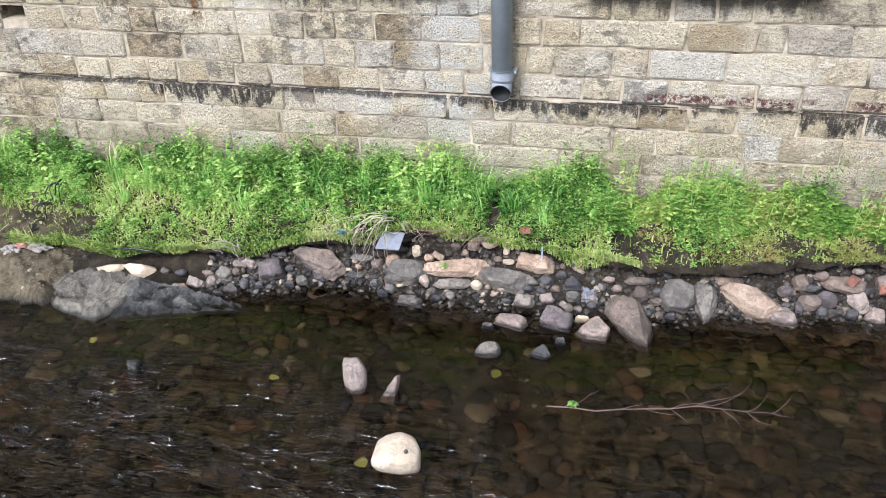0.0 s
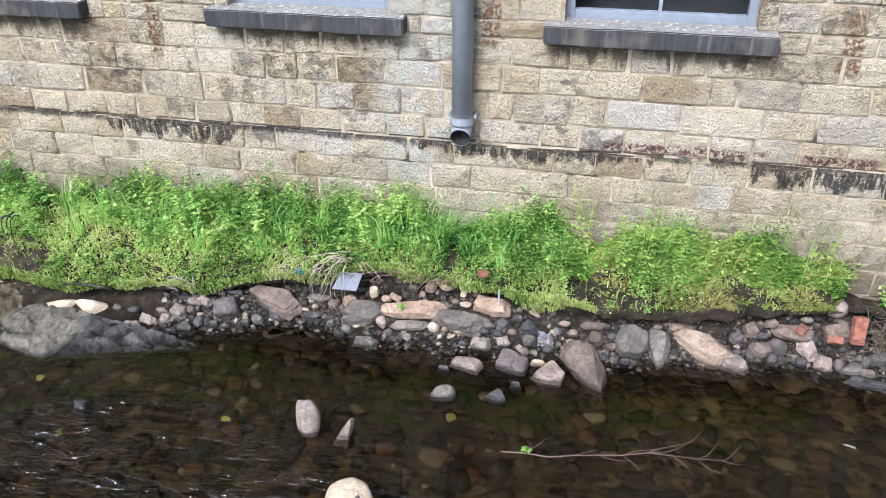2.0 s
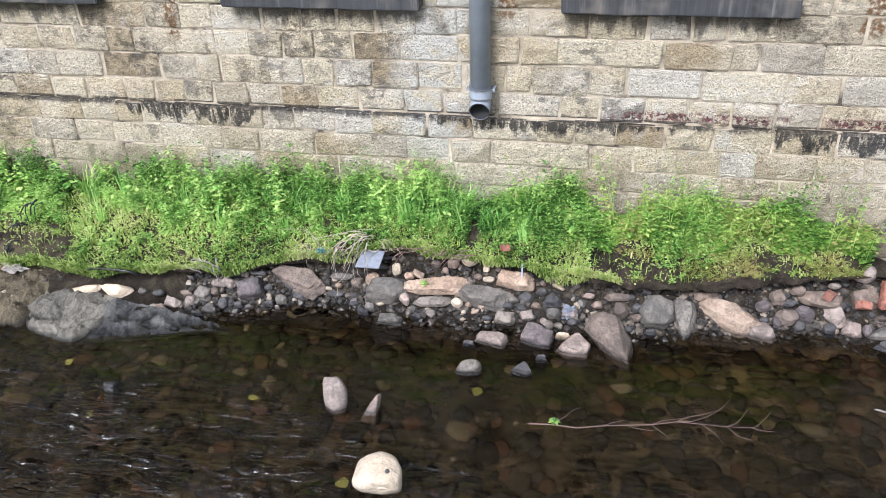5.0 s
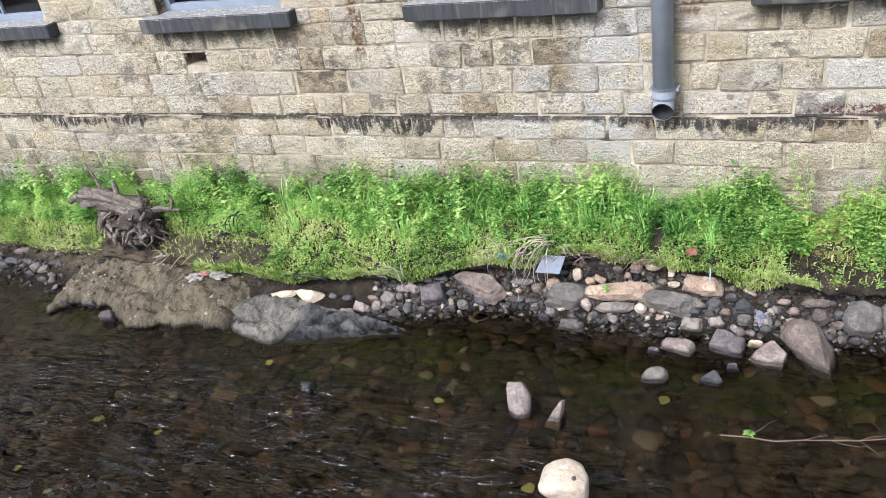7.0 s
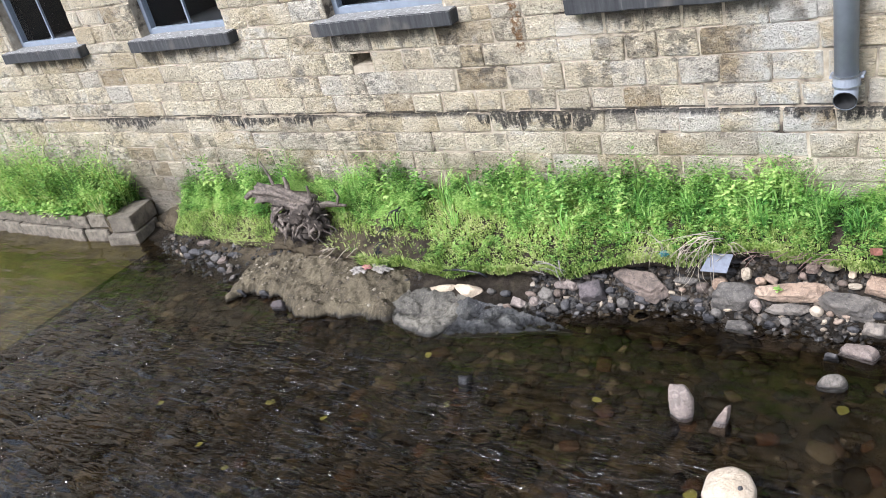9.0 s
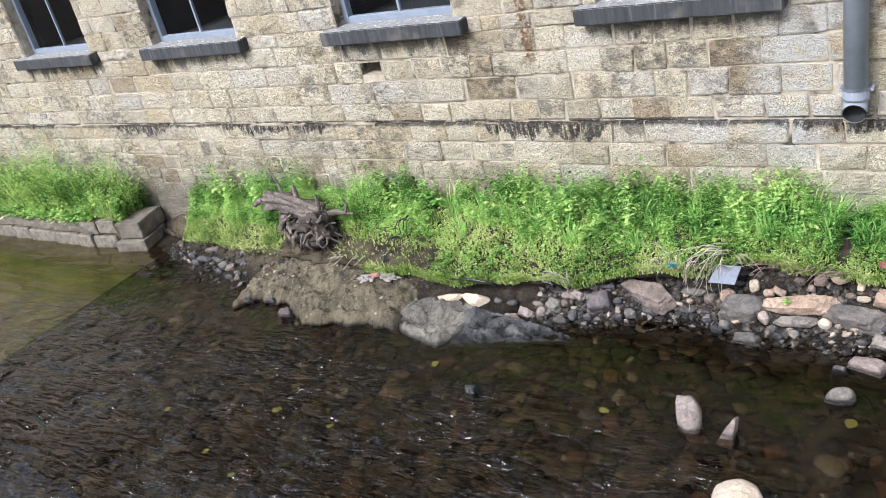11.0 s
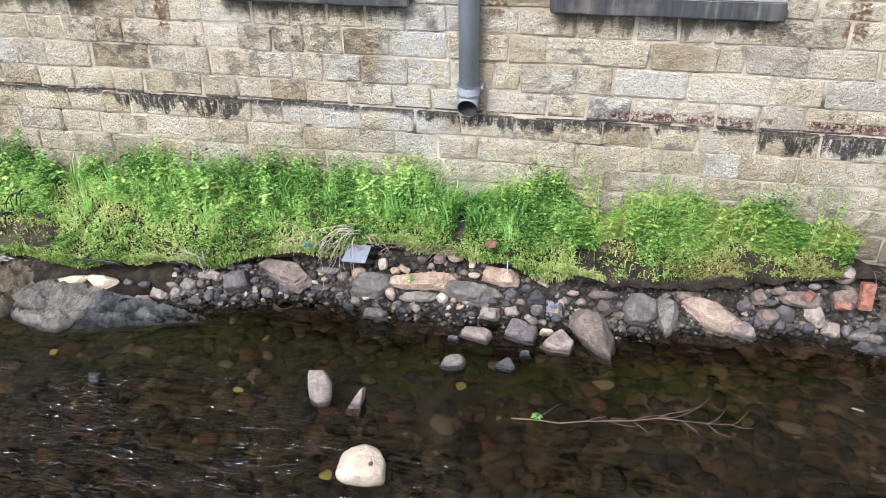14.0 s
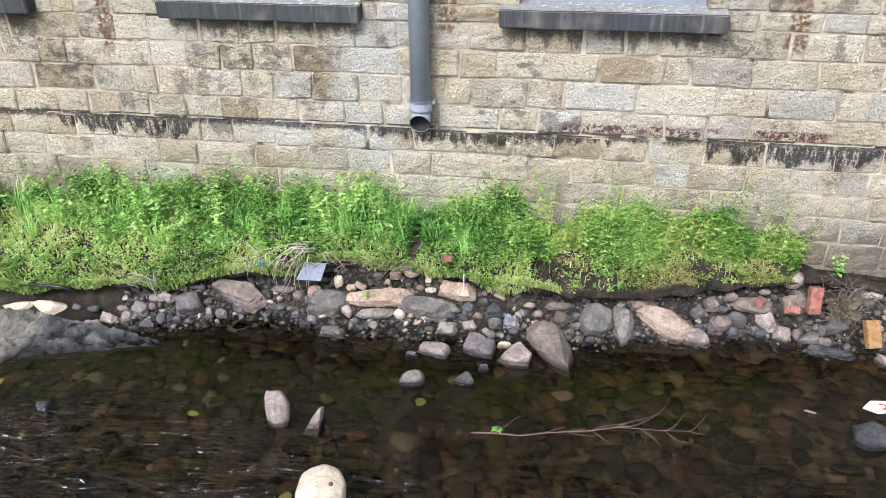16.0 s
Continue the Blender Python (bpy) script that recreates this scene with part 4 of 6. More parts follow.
stone("cream cobble at the water's edge", R_CREAM, (-1.01, 4.96, 0.15), (0.100, 0.076, 0.074), 40, 0, 36, outline=OVAL)
stone("small tan rounded cobble in the rubble bank", R_TAN, (-0.92, 4.96, 0.14), (0.050, 0.045, 0.039), 41, 0, 36, outline=OVAL)
stone("small tan rounded cobble in the rubble bank", R_TAN, (-0.81, 4.96, 0.13), (0.066, 0.040, 0.039), 42, 0, 36, outline=OVAL)
stone("small tan rounded cobble in the rubble bank", R_TAN, (-0.86, 4.93, 0.10), (0.075, 0.036, 0.035), 43, 20, 36, outline=OVAL)
stone("small pale cream rounded cobble in the rubble bank", R_CREAM, (-0.95, 4.92, 0.09), (0.042, 0.037, 0.032), 44, 0, 36, outline=OVAL)
stone("grey weathered squared stone lying at the waterline", R_GREY, (-0.62, 4.91, 0.08), (0.140, 0.105, 0.086), 45, -3, 36, outline=BLOCK)
stone("pinkish squared stone in the rubble bank", R_PINK, (-0.45, 4.94, 0.10), (0.099, 0.082, 0.067), 46, 20, 36, outline=BLOCK)
stone("dark wet rounded cobble in the rubble bank", R_DARK, (-0.47, 5.03, 0.21), (0.116, 0.083, 0.080), 47, 0, 36, outline=OVAL)
stone("dark wet angular stone in the rubble bank", R_DARK, (-0.26, 5.04, 0.21), (0.132, 0.099, 0.074), 48, 0, 36, outline=WEDGE_UP)
stone("grey weathered rounded cobble in the rubble bank", R_GREY, (-0.25, 4.97, 0.13), (0.115, 0.093, 0.089), 49, 0, 36, outline=OVAL)
stone("pinkish squared stone in the rubble bank", R_PINK, (-0.13, 4.98, 0.13), (0.106, 0.070, 0.058), 50, 0, 36, outline=BLOCK)
stone("pinkish flat slab lying at the waterline", R_PINK, (-0.30, 4.92, 0.06), (0.115, 0.056, 0.031), 51, -35, 36, outline=SLAB)
stone("dark wet stone lying at the waterline", R_DARK, (-0.10, 4.94, 0.08), (0.090, 0.051, 0.045), 52, 0, 36, outline=LUMP)
stone("flat cream pebble lying against a darker stone", R_CREAM, (-0.16, 4.80, 0.04), (0.133, 0.028, 0.111), 53, 5, 18, outline=OVAL)
stone("pinkish pyramid-shaped stone at the water's edge", R_PINK, (-0.06, 4.69, 0.05), (0.230, 0.176, 0.133), 54, 0, 18, outline=WEDGE_UP)
stone("dark purple squared stone at the water's edge", R_PURPLE, (-0.35, 4.75, 0.05), (0.234, 0.168, 0.138), 55, -14, 18, outline=BLOCK)
stone("flat-topped pinkish stone standing in the shallows", R_PINK, (-0.67, 4.66, 0.05), (0.233, 0.130, 0.111), 56, 8, 18, outline=KITE)
stone("rounded grey-pink stone standing in the shallows", R_GREY, (-0.79, 4.30, 0.05), (0.192, 0.134, 0.130), 57, 28, 18, outline=OVAL)
stone("small dark wet stone in the shallows", R_DARK, (-0.41, 4.35, 0.04), (0.145, 0.086, 0.111), 58, -10, 18, outline=WEDGE_UP)
stone("small dark wet stone lying at the waterline", R_DARK, (-0.29, 4.49, 0.04), (0.077, 0.027, 0.111), 59, 0, 18, outline=LUMP)
stone("dark wet angular stone lying at the waterline", R_DARK, (-0.85, 4.59, 0.03), (0.096, 0.033, 0.111), 60, 0, 18, outline=WEDGE_UP)
stone("large brown wedge-shaped stone dipping into the water", R_BROWN, (0.20, 4.75, 0.08), (0.289, 0.442, 0.151), 61, 4, 26, outline=[(-0.5, 0.3), (-0.3, 0.5), (0.22, 0.46), (0.38, 0.2), (0.5, -0.34), (0.4, -0.5), (0.1, -0.3)])
stone("brown stone in the rubble bank", R_BROWN, (0.25, 5.03, 0.17), (0.114, 0.104, 0.083), 62, 0, 36, outline=LUMP)
stone("brown flat slab in the rubble bank", R_BROWN, (0.23, 5.10, 0.24), (0.180, 0.056, 0.031), 63, 4, 36, outline=SLAB)
stone("dark wet rounded cobble lying at the waterline", R_DARK, (0.49, 4.95, 0.04), (0.105, 0.055, 0.111), 64, 0, 18, outline=OVAL)
stone("dark wet rounded cobble in the rubble bank", R_DARK, (0.38, 5.07, 0.18), (0.090, 0.071, 0.069), 65, 0, 36, outline=OVAL)
stone("small brown stone in the rubble bank", R_BROWN, (0.38, 5.02, 0.12), (0.081, 0.058, 0.052), 66, 0, 36, outline=LUMP)
stone("small dark wet stone in the rubble bank", R_DARK, (0.33, 5.11, 0.24), (0.057, 0.043, 0.039), 67, 0, 36, outline=LUMP)
stone("small brown stone in the rubble bank", R_BROWN, (0.08, 5.04, 0.19), (0.082, 0.058, 0.052), 68, 0, 36, outline=LUMP)
stone("small dark wet stone lying at the waterline", R_DARK, (0.32, 4.94, 0.06), (0.073, 0.050, 0.045), 69, 0, 36, outline=LUMP)
stone("small pale cream squared stone under the soil edge", R_CREAM, (-0.80, 5.15, 0.38), (0.054, 0.070, 0.037), 70, 0, 36, outline=BLOCK)
stone("pale cream flat slab under the soil edge", R_CREAM, (-0.78, 5.10, 0.30), (0.092, 0.045, 0.025), 71, 0, 36, outline=SLAB)
stone("small brown stone under the soil edge", R_BROWN, (-0.86, 5.10, 0.32), (0.067, 0.045, 0.040), 72, 0, 36, outline=LUMP)
stone("small dark wet stone in the rubble bank", R_DARK, (-0.35, 5.07, 0.25), (0.083, 0.059, 0.052), 73, 0, 36, outline=LUMP)
stone("tan angular stone under the soil edge", R_TAN, (-0.23, 5.11, 0.29), (0.107, 0.046, 0.034), 74, -20, 36, outline=WEDGE_UP)
stone("small brown rounded cobble under the soil edge", R_BROWN, (-0.35, 5.11, 0.30), (0.054, 0.048, 0.042), 75, 0, 36, outline=OVAL)
stone("small grey weathered stone in the rubble bank", R_GREY, (-0.57, 5.01, 0.19), (0.083, 0.051, 0.046), 76, 0, 36, outline=LUMP)
stone("dark wet stone in the rubble bank", R_DARK, (-0.61, 4.98, 0.15), (0.091, 0.048, 0.043), 77, 0, 36, outline=LUMP)
stone("small brown stone in the rubble bank", R_BROWN, (-0.39, 5.00, 0.16), (0.066, 0.051, 0.046), 78, 0, 36, outline=LUMP)
stone("small dark wet stone in the rubble bank", R_DARK, (-0.50, 4.98, 0.14), (0.074, 0.051, 0.046), 79, 0, 36, outline=LUMP)
stone("small dark wet rounded cobble lying at the waterline", R_DARK, (-0.76, 4.90, 0.07), (0.083, 0.050, 0.049), 80, 0, 36, outline=OVAL)
stone("grey weathered stone under the soil edge", R_GREY, (-0.26, 5.14, 0.33), (0.099, 0.059, 0.052), 81, 0, 36, outline=LUMP)
stone("pinkish stone in the rubble bank", R_PINK, (0.01, 5.08, 0.24), (0.090, 0.044, 0.039), 82, 0, 36, outline=LUMP)
stone("broad rough brown slab jutting from the soil edge", R_BROWN, (-2.35, 5.01, 0.20), (0.486, 0.199, 0.124), 83, -4, 36, outline=KITE)
stone("brown rounded cobble in the rubble bank", R_BROWN, (-1.85, 5.03, 0.21), (0.124, 0.093, 0.091), 84, 10, 36, outline=OVAL)
stone("round tan cobble in the rubble bank", R_TAN, (-1.72, 5.05, 0.25), (0.128, 0.120, 0.100), 85, 0, 36, outline=OVAL)
stone("pale cream rounded cobble under the soil edge", R_CREAM, (-1.53, 5.10, 0.33), (0.093, 0.108, 0.073), 86, 0, 36, outline=OVAL)
stone("tan rounded cobble under the soil edge", R_TAN, (-1.42, 5.07, 0.29), (0.093, 0.066, 0.064), 87, 0, 36, outline=OVAL)
stone("tan squared stone under the soil edge", R_TAN, (-1.35, 5.09, 0.30), (0.093, 0.054, 0.044), 88, -20, 36, outline=BLOCK)
stone("grey boulder slab under the tan block", R_GREY, (-1.60, 4.99, 0.20), (0.323, 0.196, 0.176), 89, 10, 36, outline=LUMP)
stone("long tan sandstone block lying on the rubble", R_TAN, (-1.24, 5.03, 0.24), (0.497, 0.117, 0.102), 90, 9, 36, outline=SLAB)
stone("pinkish rounded cobble in the rubble bank", R_PINK, (-1.44, 4.96, 0.15), (0.084, 0.125, 0.066), 91, 35, 36, outline=OVAL)
stone("grey weathered flat slab in the rubble bank", R_GREY, (-1.22, 4.96, 0.14), (0.260, 0.074, 0.041), 92, 6, 36, outline=SLAB)
stone("grey weathered rounded cobble lying at the waterline", R_GREY, (-1.72, 4.91, 0.06), (0.102, 0.060, 0.111), 93, 0, 18, outline=OVAL)
stone("small pale cream rounded cobble in the rubble bank", R_CREAM, (-1.64, 4.94, 0.09), (0.076, 0.044, 0.043), 94, 0, 36, outline=OVAL)
stone("square grey stone at the waterline", R_GREY, (-1.53, 4.80, 0.04), (0.176, 0.078, 0.111), 95, -2, 18, outline=BLOCK)
stone("dark wet stone lying at the waterline", R_DARK, (-1.76, 4.85, 0.04), (0.093, 0.032, 0.111), 96, 0, 18, outline=LUMP)
stone("dark wet rounded cobble lying at the waterline", R_DARK, (-1.32, 4.87, 0.04), (0.092, 0.039, 0.111), 97, 0, 18, outline=OVAL)
stone("small grey weathered angular stone lying at the waterline", R_GREY, (-1.21, 4.89, 0.06), (0.084, 0.070, 0.052), 98, 0, 36, outline=WEDGE_DOWN)
stone("grey weathered rounded cobble lying at the waterline", R_GREY, (-2.48, 4.89, 0.07), (0.108, 0.092, 0.084), 99, 0, 36, outline=OVAL)
stone("dark wet squared stone in the rubble bank", R_DARK, (-2.34, 4.95, 0.09), (0.087, 0.080, 0.059), 100, 0, 36, outline=BLOCK)
stone("grey weathered rounded cobble in the rubble bank", R_GREY, (-2.24, 5.01, 0.14), (0.147, 0.075, 0.073), 101, 12, 36, outline=OVAL)
stone("dark wet rounded cobble lying at the waterline", R_DARK, (-2.56, 4.85, 0.04), (0.078, 0.052, 0.111), 102, 0, 18, outline=OVAL)
stone("small pinkish rounded cobble lying at the waterline", R_PINK, (-2.48, 4.81, 0.03), (0.056, 0.025, 0.111), 103, 0, 18, outline=OVAL)
stone("tilted grey slate slab in the soil edge", R_PURPLE, (-2.74, 4.89, 0.15), (0.200, 0.165, 0.136), 104, 22, 36, outline=BLOCK)
stone("grey weathered flat slab in the rubble bank", R_GREY, (-1.99, 5.07, 0.23), (0.189, 0.055, 0.031), 105, 0, 36, outline=SLAB)
stone("small tan rounded cobble in the rubble bank", R_TAN, (-2.01, 5.02, 0.17), (0.060, 0.041, 0.040), 106, 0, 36, outline=OVAL)
stone("small pale cream rounded cobble in the rubble bank", R_CREAM, (-2.10, 5.01, 0.14), (0.078, 0.034, 0.033), 107, 0, 36, outline=OVAL)
stone("small dark wet stone lying at the waterline", R_DARK, (-2.22, 4.97, 0.07), (0.069, 0.063, 0.051), 108, 0, 36, outline=LUMP)
stone("dark wet flat slab in the rubble bank", R_DARK, (-2.04, 4.99, 0.10), (0.147, 0.042, 0.024), 109, 0, 36, outline=SLAB)
stone("small dark wet rounded cobble in the rubble bank", R_DARK, (-1.88, 4.98, 0.11), (0.077, 0.045, 0.043), 110, 0, 36, outline=OVAL)
stone("dark wet stone lying at the waterline", R_DARK, (-1.86, 4.94, 0.06), (0.086, 0.046, 0.041), 111, 0, 36, outline=LUMP)
stone("dark wet flat slab in the rubble bank", R_DARK, (-2.40, 4.98, 0.15), (0.130, 0.059, 0.033), 112, 0, 36, outline=SLAB)
stone("small dark wet stone in the rubble bank", R_DARK, (-2.60, 4.94, 0.14), (0.078, 0.054, 0.048), 113, 0, 36, outline=LUMP)
stone("brown rounded cobble under the soil edge", R_BROWN, (-1.21, 5.14, 0.38), (0.084, 0.066, 0.064), 114, 0, 36, outline=OVAL)
stone("brown squared stone under the soil edge", R_BROWN, (-1.07, 5.16, 0.41), (0.084, 0.107, 0.058), 115, 0, 36, outline=BLOCK)
stone("small brown stone under the soil edge", R_BROWN, (-1.13, 5.11, 0.34), (0.059, 0.054, 0.043), 116, 0, 36, outline=LUMP)
stone("dark wet flat slab under the soil edge", R_DARK, (-1.67, 5.16, 0.39), (0.171, 0.042, 0.023), 117, 6, 36, outline=SLAB)
stone("dark wet stone under the soil edge", R_DARK, (-1.66, 5.11, 0.33), (0.094, 0.045, 0.041), 118, 0, 36, outline=LUMP)
stone("flat cream stone lying on the rock ledge", R_CREAM, (-4.17, 4.69, 0.11), (0.254, 0.073, 0.041), 119, 14, 36, outline=SLAB)
stone("flat cream stone propped under the soil overhang", R_CREAM, (-3.90, 4.71, 0.12), (0.253, 0.113, 0.085), 120, 4, 36, outline=WEDGE_DOWN)
stone("grey weathered rounded cobble in the rubble bank", R_GREY, (-3.65, 4.75, 0.12), (0.096, 0.057, 0.055), 121, 0, 36, outline=OVAL)
stone("pinkish squared stone lying at the waterline", R_PINK, (-3.36, 4.70, 0.07), (0.121, 0.078, 0.064), 122, -10, 36, outline=BLOCK)
stone("pinkish rounded cobble lying at the waterline", R_PINK, (-3.22, 4.74, 0.08), (0.095, 0.095, 0.074), 123, 10, 36, outline=OVAL)
stone("brown rounded cobble in the rubble bank", R_BROWN, (-3.28, 4.80, 0.11), (0.113, 0.053, 0.051), 124, -4, 36, outline=OVAL)
stone("grey weathered stone in the rubble bank", R_GREY, (-3.13, 4.81, 0.12), (0.139, 0.116, 0.102), 125, 0, 36, outline=LUMP)
stone("pinkish flat slab in the rubble bank", R_PINK, (-3.03, 4.91, 0.16), (0.122, 0.064, 0.036), 126, 10, 36, outline=SLAB)
stone("pinkish squared stone in the rubble bank", R_PINK, (-2.94, 4.92, 0.17), (0.113, 0.071, 0.058), 127, -16, 36, outline=BLOCK)
stone("grey weathered angular stone lying at the waterline", R_GREY, (-3.02, 4.70, 0.04), (0.129, 0.071, 0.111), 128, -6, 18, outline=WEDGE_UP)
stone("dark wet rounded cobble lying at the waterline", R_DARK, (-2.94, 4.77, 0.06), (0.082, 0.129, 0.064), 129, 0, 36, outline=OVAL)
stone("small dark wet stone lying at the waterline", R_DARK, (-2.81, 4.78, 0.04), (0.077, 0.033, 0.111), 130, 0, 18, outline=LUMP)
stone("dark wet flat slab in the rubble bank", R_DARK, (-2.93, 4.98, 0.22), (0.175, 0.047, 0.026), 131, 6, 36, outline=SLAB)
stone("small pinkish squared stone in the rubble bank", R_PINK, (-2.82, 4.99, 0.22), (0.057, 0.036, 0.029), 132, 0, 36, outline=BLOCK)
stone("dark wet flat slab in the rubble bank", R_DARK, (-2.70, 5.01, 0.23), (0.131, 0.034, 0.019), 133, 0, 36, outline=SLAB)
stone("brown stone in the rubble bank", R_BROWN, (-3.04, 4.84, 0.12), (0.087, 0.062, 0.055), 134, 0, 36, outline=LUMP)
stone("small brown stone lying at the waterline", R_BROWN, (-3.43, 4.64, 0.05), (0.077, 0.020, 0.111), 135, 0, 18, outline=LUMP)
stone("dark wet stone lying at the waterline", R_DARK, (-3.10, 4.62, 0.03), (0.085, 0.020, 0.111), 136, 0, 18, outline=LUMP)
stone("dark wet stone in the rubble bank", R_DARK, (-3.51, 4.76, 0.11), (0.096, 0.054, 0.048), 137, 0, 36, outline=LUMP)
stone("pinkish rounded cobble lying at the waterline", R_PINK, (-3.76, 4.60, 0.06), (0.086, 0.037, 0.036), 138, 0, 36, outline=OVAL)
stone("small grey weathered rounded cobble lying at the waterline", R_GREY, (-3.50, 4.64, 0.06), (0.069, 0.037, 0.036), 139, 0, 36, outline=OVAL)
stone("dark wet rounded cobble lying at the waterline", R_DARK, (-8.03, 4.92, 0.06), (0.127, 0.080, 0.111), 140, 0, 18, outline=OVAL)
stone("flat brown slab lying on the muddy edge", R_BROWN, (-7.77, 5.04, 0.10), (0.251, 0.073, 0.041), 141, 14, 36, outline=SLAB)
stone("dark wet flat slab lying at the waterline", R_DARK, (-7.80, 4.89, 0.06), (0.212, 0.073, 0.041), 142, 0, 36, outline=SLAB)
stone("dark wet stone lying at the waterline", R_DARK, (-7.81, 4.79, 0.05), (0.149, 0.048, 0.111), 143, 0, 18, outline=LUMP)
stone("grey weathered stone lying at the waterline", R_GREY, (-7.33, 4.80, 0.07), (0.145, 0.096, 0.086), 144, 0, 36, outline=LUMP)
stone("dark wet flat slab lying at the waterline", R_DARK, (-7.55, 4.89, 0.07), (0.172, 0.054, 0.030), 145, -10, 36, outline=SLAB)
stone("brown flat slab lying at the waterline", R_BROWN, (-7.20, 4.77, 0.07), (0.143, 0.081, 0.046), 146, 30, 36, outline=SLAB)
stone("dark wet stone lying at the waterline", R_DARK, (-7.31, 4.69, 0.05), (0.131, 0.035, 0.111), 147, 0, 18, outline=LUMP)
stone("grey weathered rounded cobble lying at the waterline", R_GREY, (-7.00, 4.69, 0.07), (0.094, 0.061, 0.059), 148, 0, 36, outline=OVAL)
stone("dark wet stone lying at the waterline", R_DARK, (-7.04, 4.61, 0.05), (0.140, 0.034, 0.111), 149, 0, 18, outline=LUMP)
stone("dark wet flat slab in the rubble bank", R_DARK, (-7.11, 4.87, 0.10), (0.155, 0.046, 0.026), 150, 10, 36, outline=SLAB)
stone("small brown rounded cobble lying at the waterline", R_BROWN, (-8.08, 4.86, 0.05), (0.076, 0.050, 0.111), 151, 0, 18, outline=OVAL)
stone("small pale cream rounded cobble lying at the waterline", R_CREAM, (-7.97, 4.82, 0.04), (0.050, 0.026, 0.111), 152, 0, 18, outline=OVAL)
stone("rounded grey stone lying on river mud", R_GREY, (-6.41, 4.71, 0.09), (0.169, 0.118, 0.114), 153, 10, 36, outline=OVAL)
stone("small brown stone lying at the waterline", R_BROWN, (-6.18, 4.61, 0.07), (0.066, 0.039, 0.035), 154, 0, 36, outline=LUMP)
stone("brown rounded cobble in the rubble bank", R_BROWN, (-5.91, 4.80, 0.14), (0.121, 0.048, 0.046), 155, 0, 36, outline=OVAL)
stone("brown rounded cobble in the rubble bank", R_BROWN, (-5.43, 4.75, 0.13), (0.106, 0.046, 0.045), 156, 0, 36, outline=OVAL)
stone("dark blue-grey wet block under the mud lip", R_PURPLE, (-5.79, 4.18, 0.04), (0.125, 0.095, 0.111), 157, 20, 18, outline=BLOCK)
stone("dark wet stone lying at the waterline", R_DARK, (-6.13, 4.33, 0.04), (0.129, 0.038, 0.111), 158, 0, 18, outline=LUMP)
stone("dark wet stone lying at the waterline", R_DARK, (-6.43, 4.29, 0.04), (0.099, 0.032, 0.111), 159, 0, 18, outline=LUMP)

# the hole in the cream boulder: a sunken dark ball stands in for its shade
bm = bmesh.new()
bmesh.ops.create_icosphere(bm, subdivisions=2, radius=0.016)
hole = part("dark_pit", bm, R_DARK)
boulder = [o for o in bpy.data.objects if o.get("label", "").startswith("smooth cream")][0]
hole.parent = boulder
toward = Vector((0.42, -0.62, 0.66)).normalized()
mid = sum((v.co for v in boulder.data.vertices), Vector()) / len(boulder.data.vertices)
spot = max((v.co for v in boulder.data.vertices), key=lambda p: (p - mid).normalized().dot(toward))
hole.matrix_basis = Matrix.Translation(spot - 0.008 * toward)


def brick(label, mat, x, y, z, turn, tip, size=(0.105, 0.068, 0.215)):
    bm = bmesh.new()
    block(bm, -size[0] / 2, size[0] / 2, -size[1] / 2, size[1] / 2, 0, size[2], 0.008)
    bmesh.ops.subdivide_edges(bm, edges=bm.edges[:], cuts=2, use_grid_fill=True)
    for v in bm.verts:
        v.co += 0.006 * Vector(noise.noise_vector(v.co * 14 + Vector((x, y, z)) * 9))
    ob = part("brick", bm, mat)
    ob.matrix_basis = pose(x, y, z, tip[0], tip[1], turn)
    return tagged(ob, label, "brick")


brick("red clay brick standing upright on the bank", R_BRICK, 2.165, 5.25, 0.24, 6, (-14, 2), (0.095, 0.065, 0.21))
brick("broken red brick lying in the rubble", R_BRICK, 1.99, 5.26, 0.24, 20, (50, 20), (0.085, 0.06, 0.08))
brick("broken red brick lying in the rubble", R_BRICK, 1.79, 5.30, 0.30, -30, (80, 20), (0.07, 0.06, 0.09))
brick("orange brick lying on the muddy bank", R_ORANGE, 2.61, 5.10, 0.06, 14, (-35, 0))
brick("half brick lying on the grass", R_BRICK, -0.66, 5.09, 0.60, 30, (60, 10), (0.06, 0.05, 0.07))


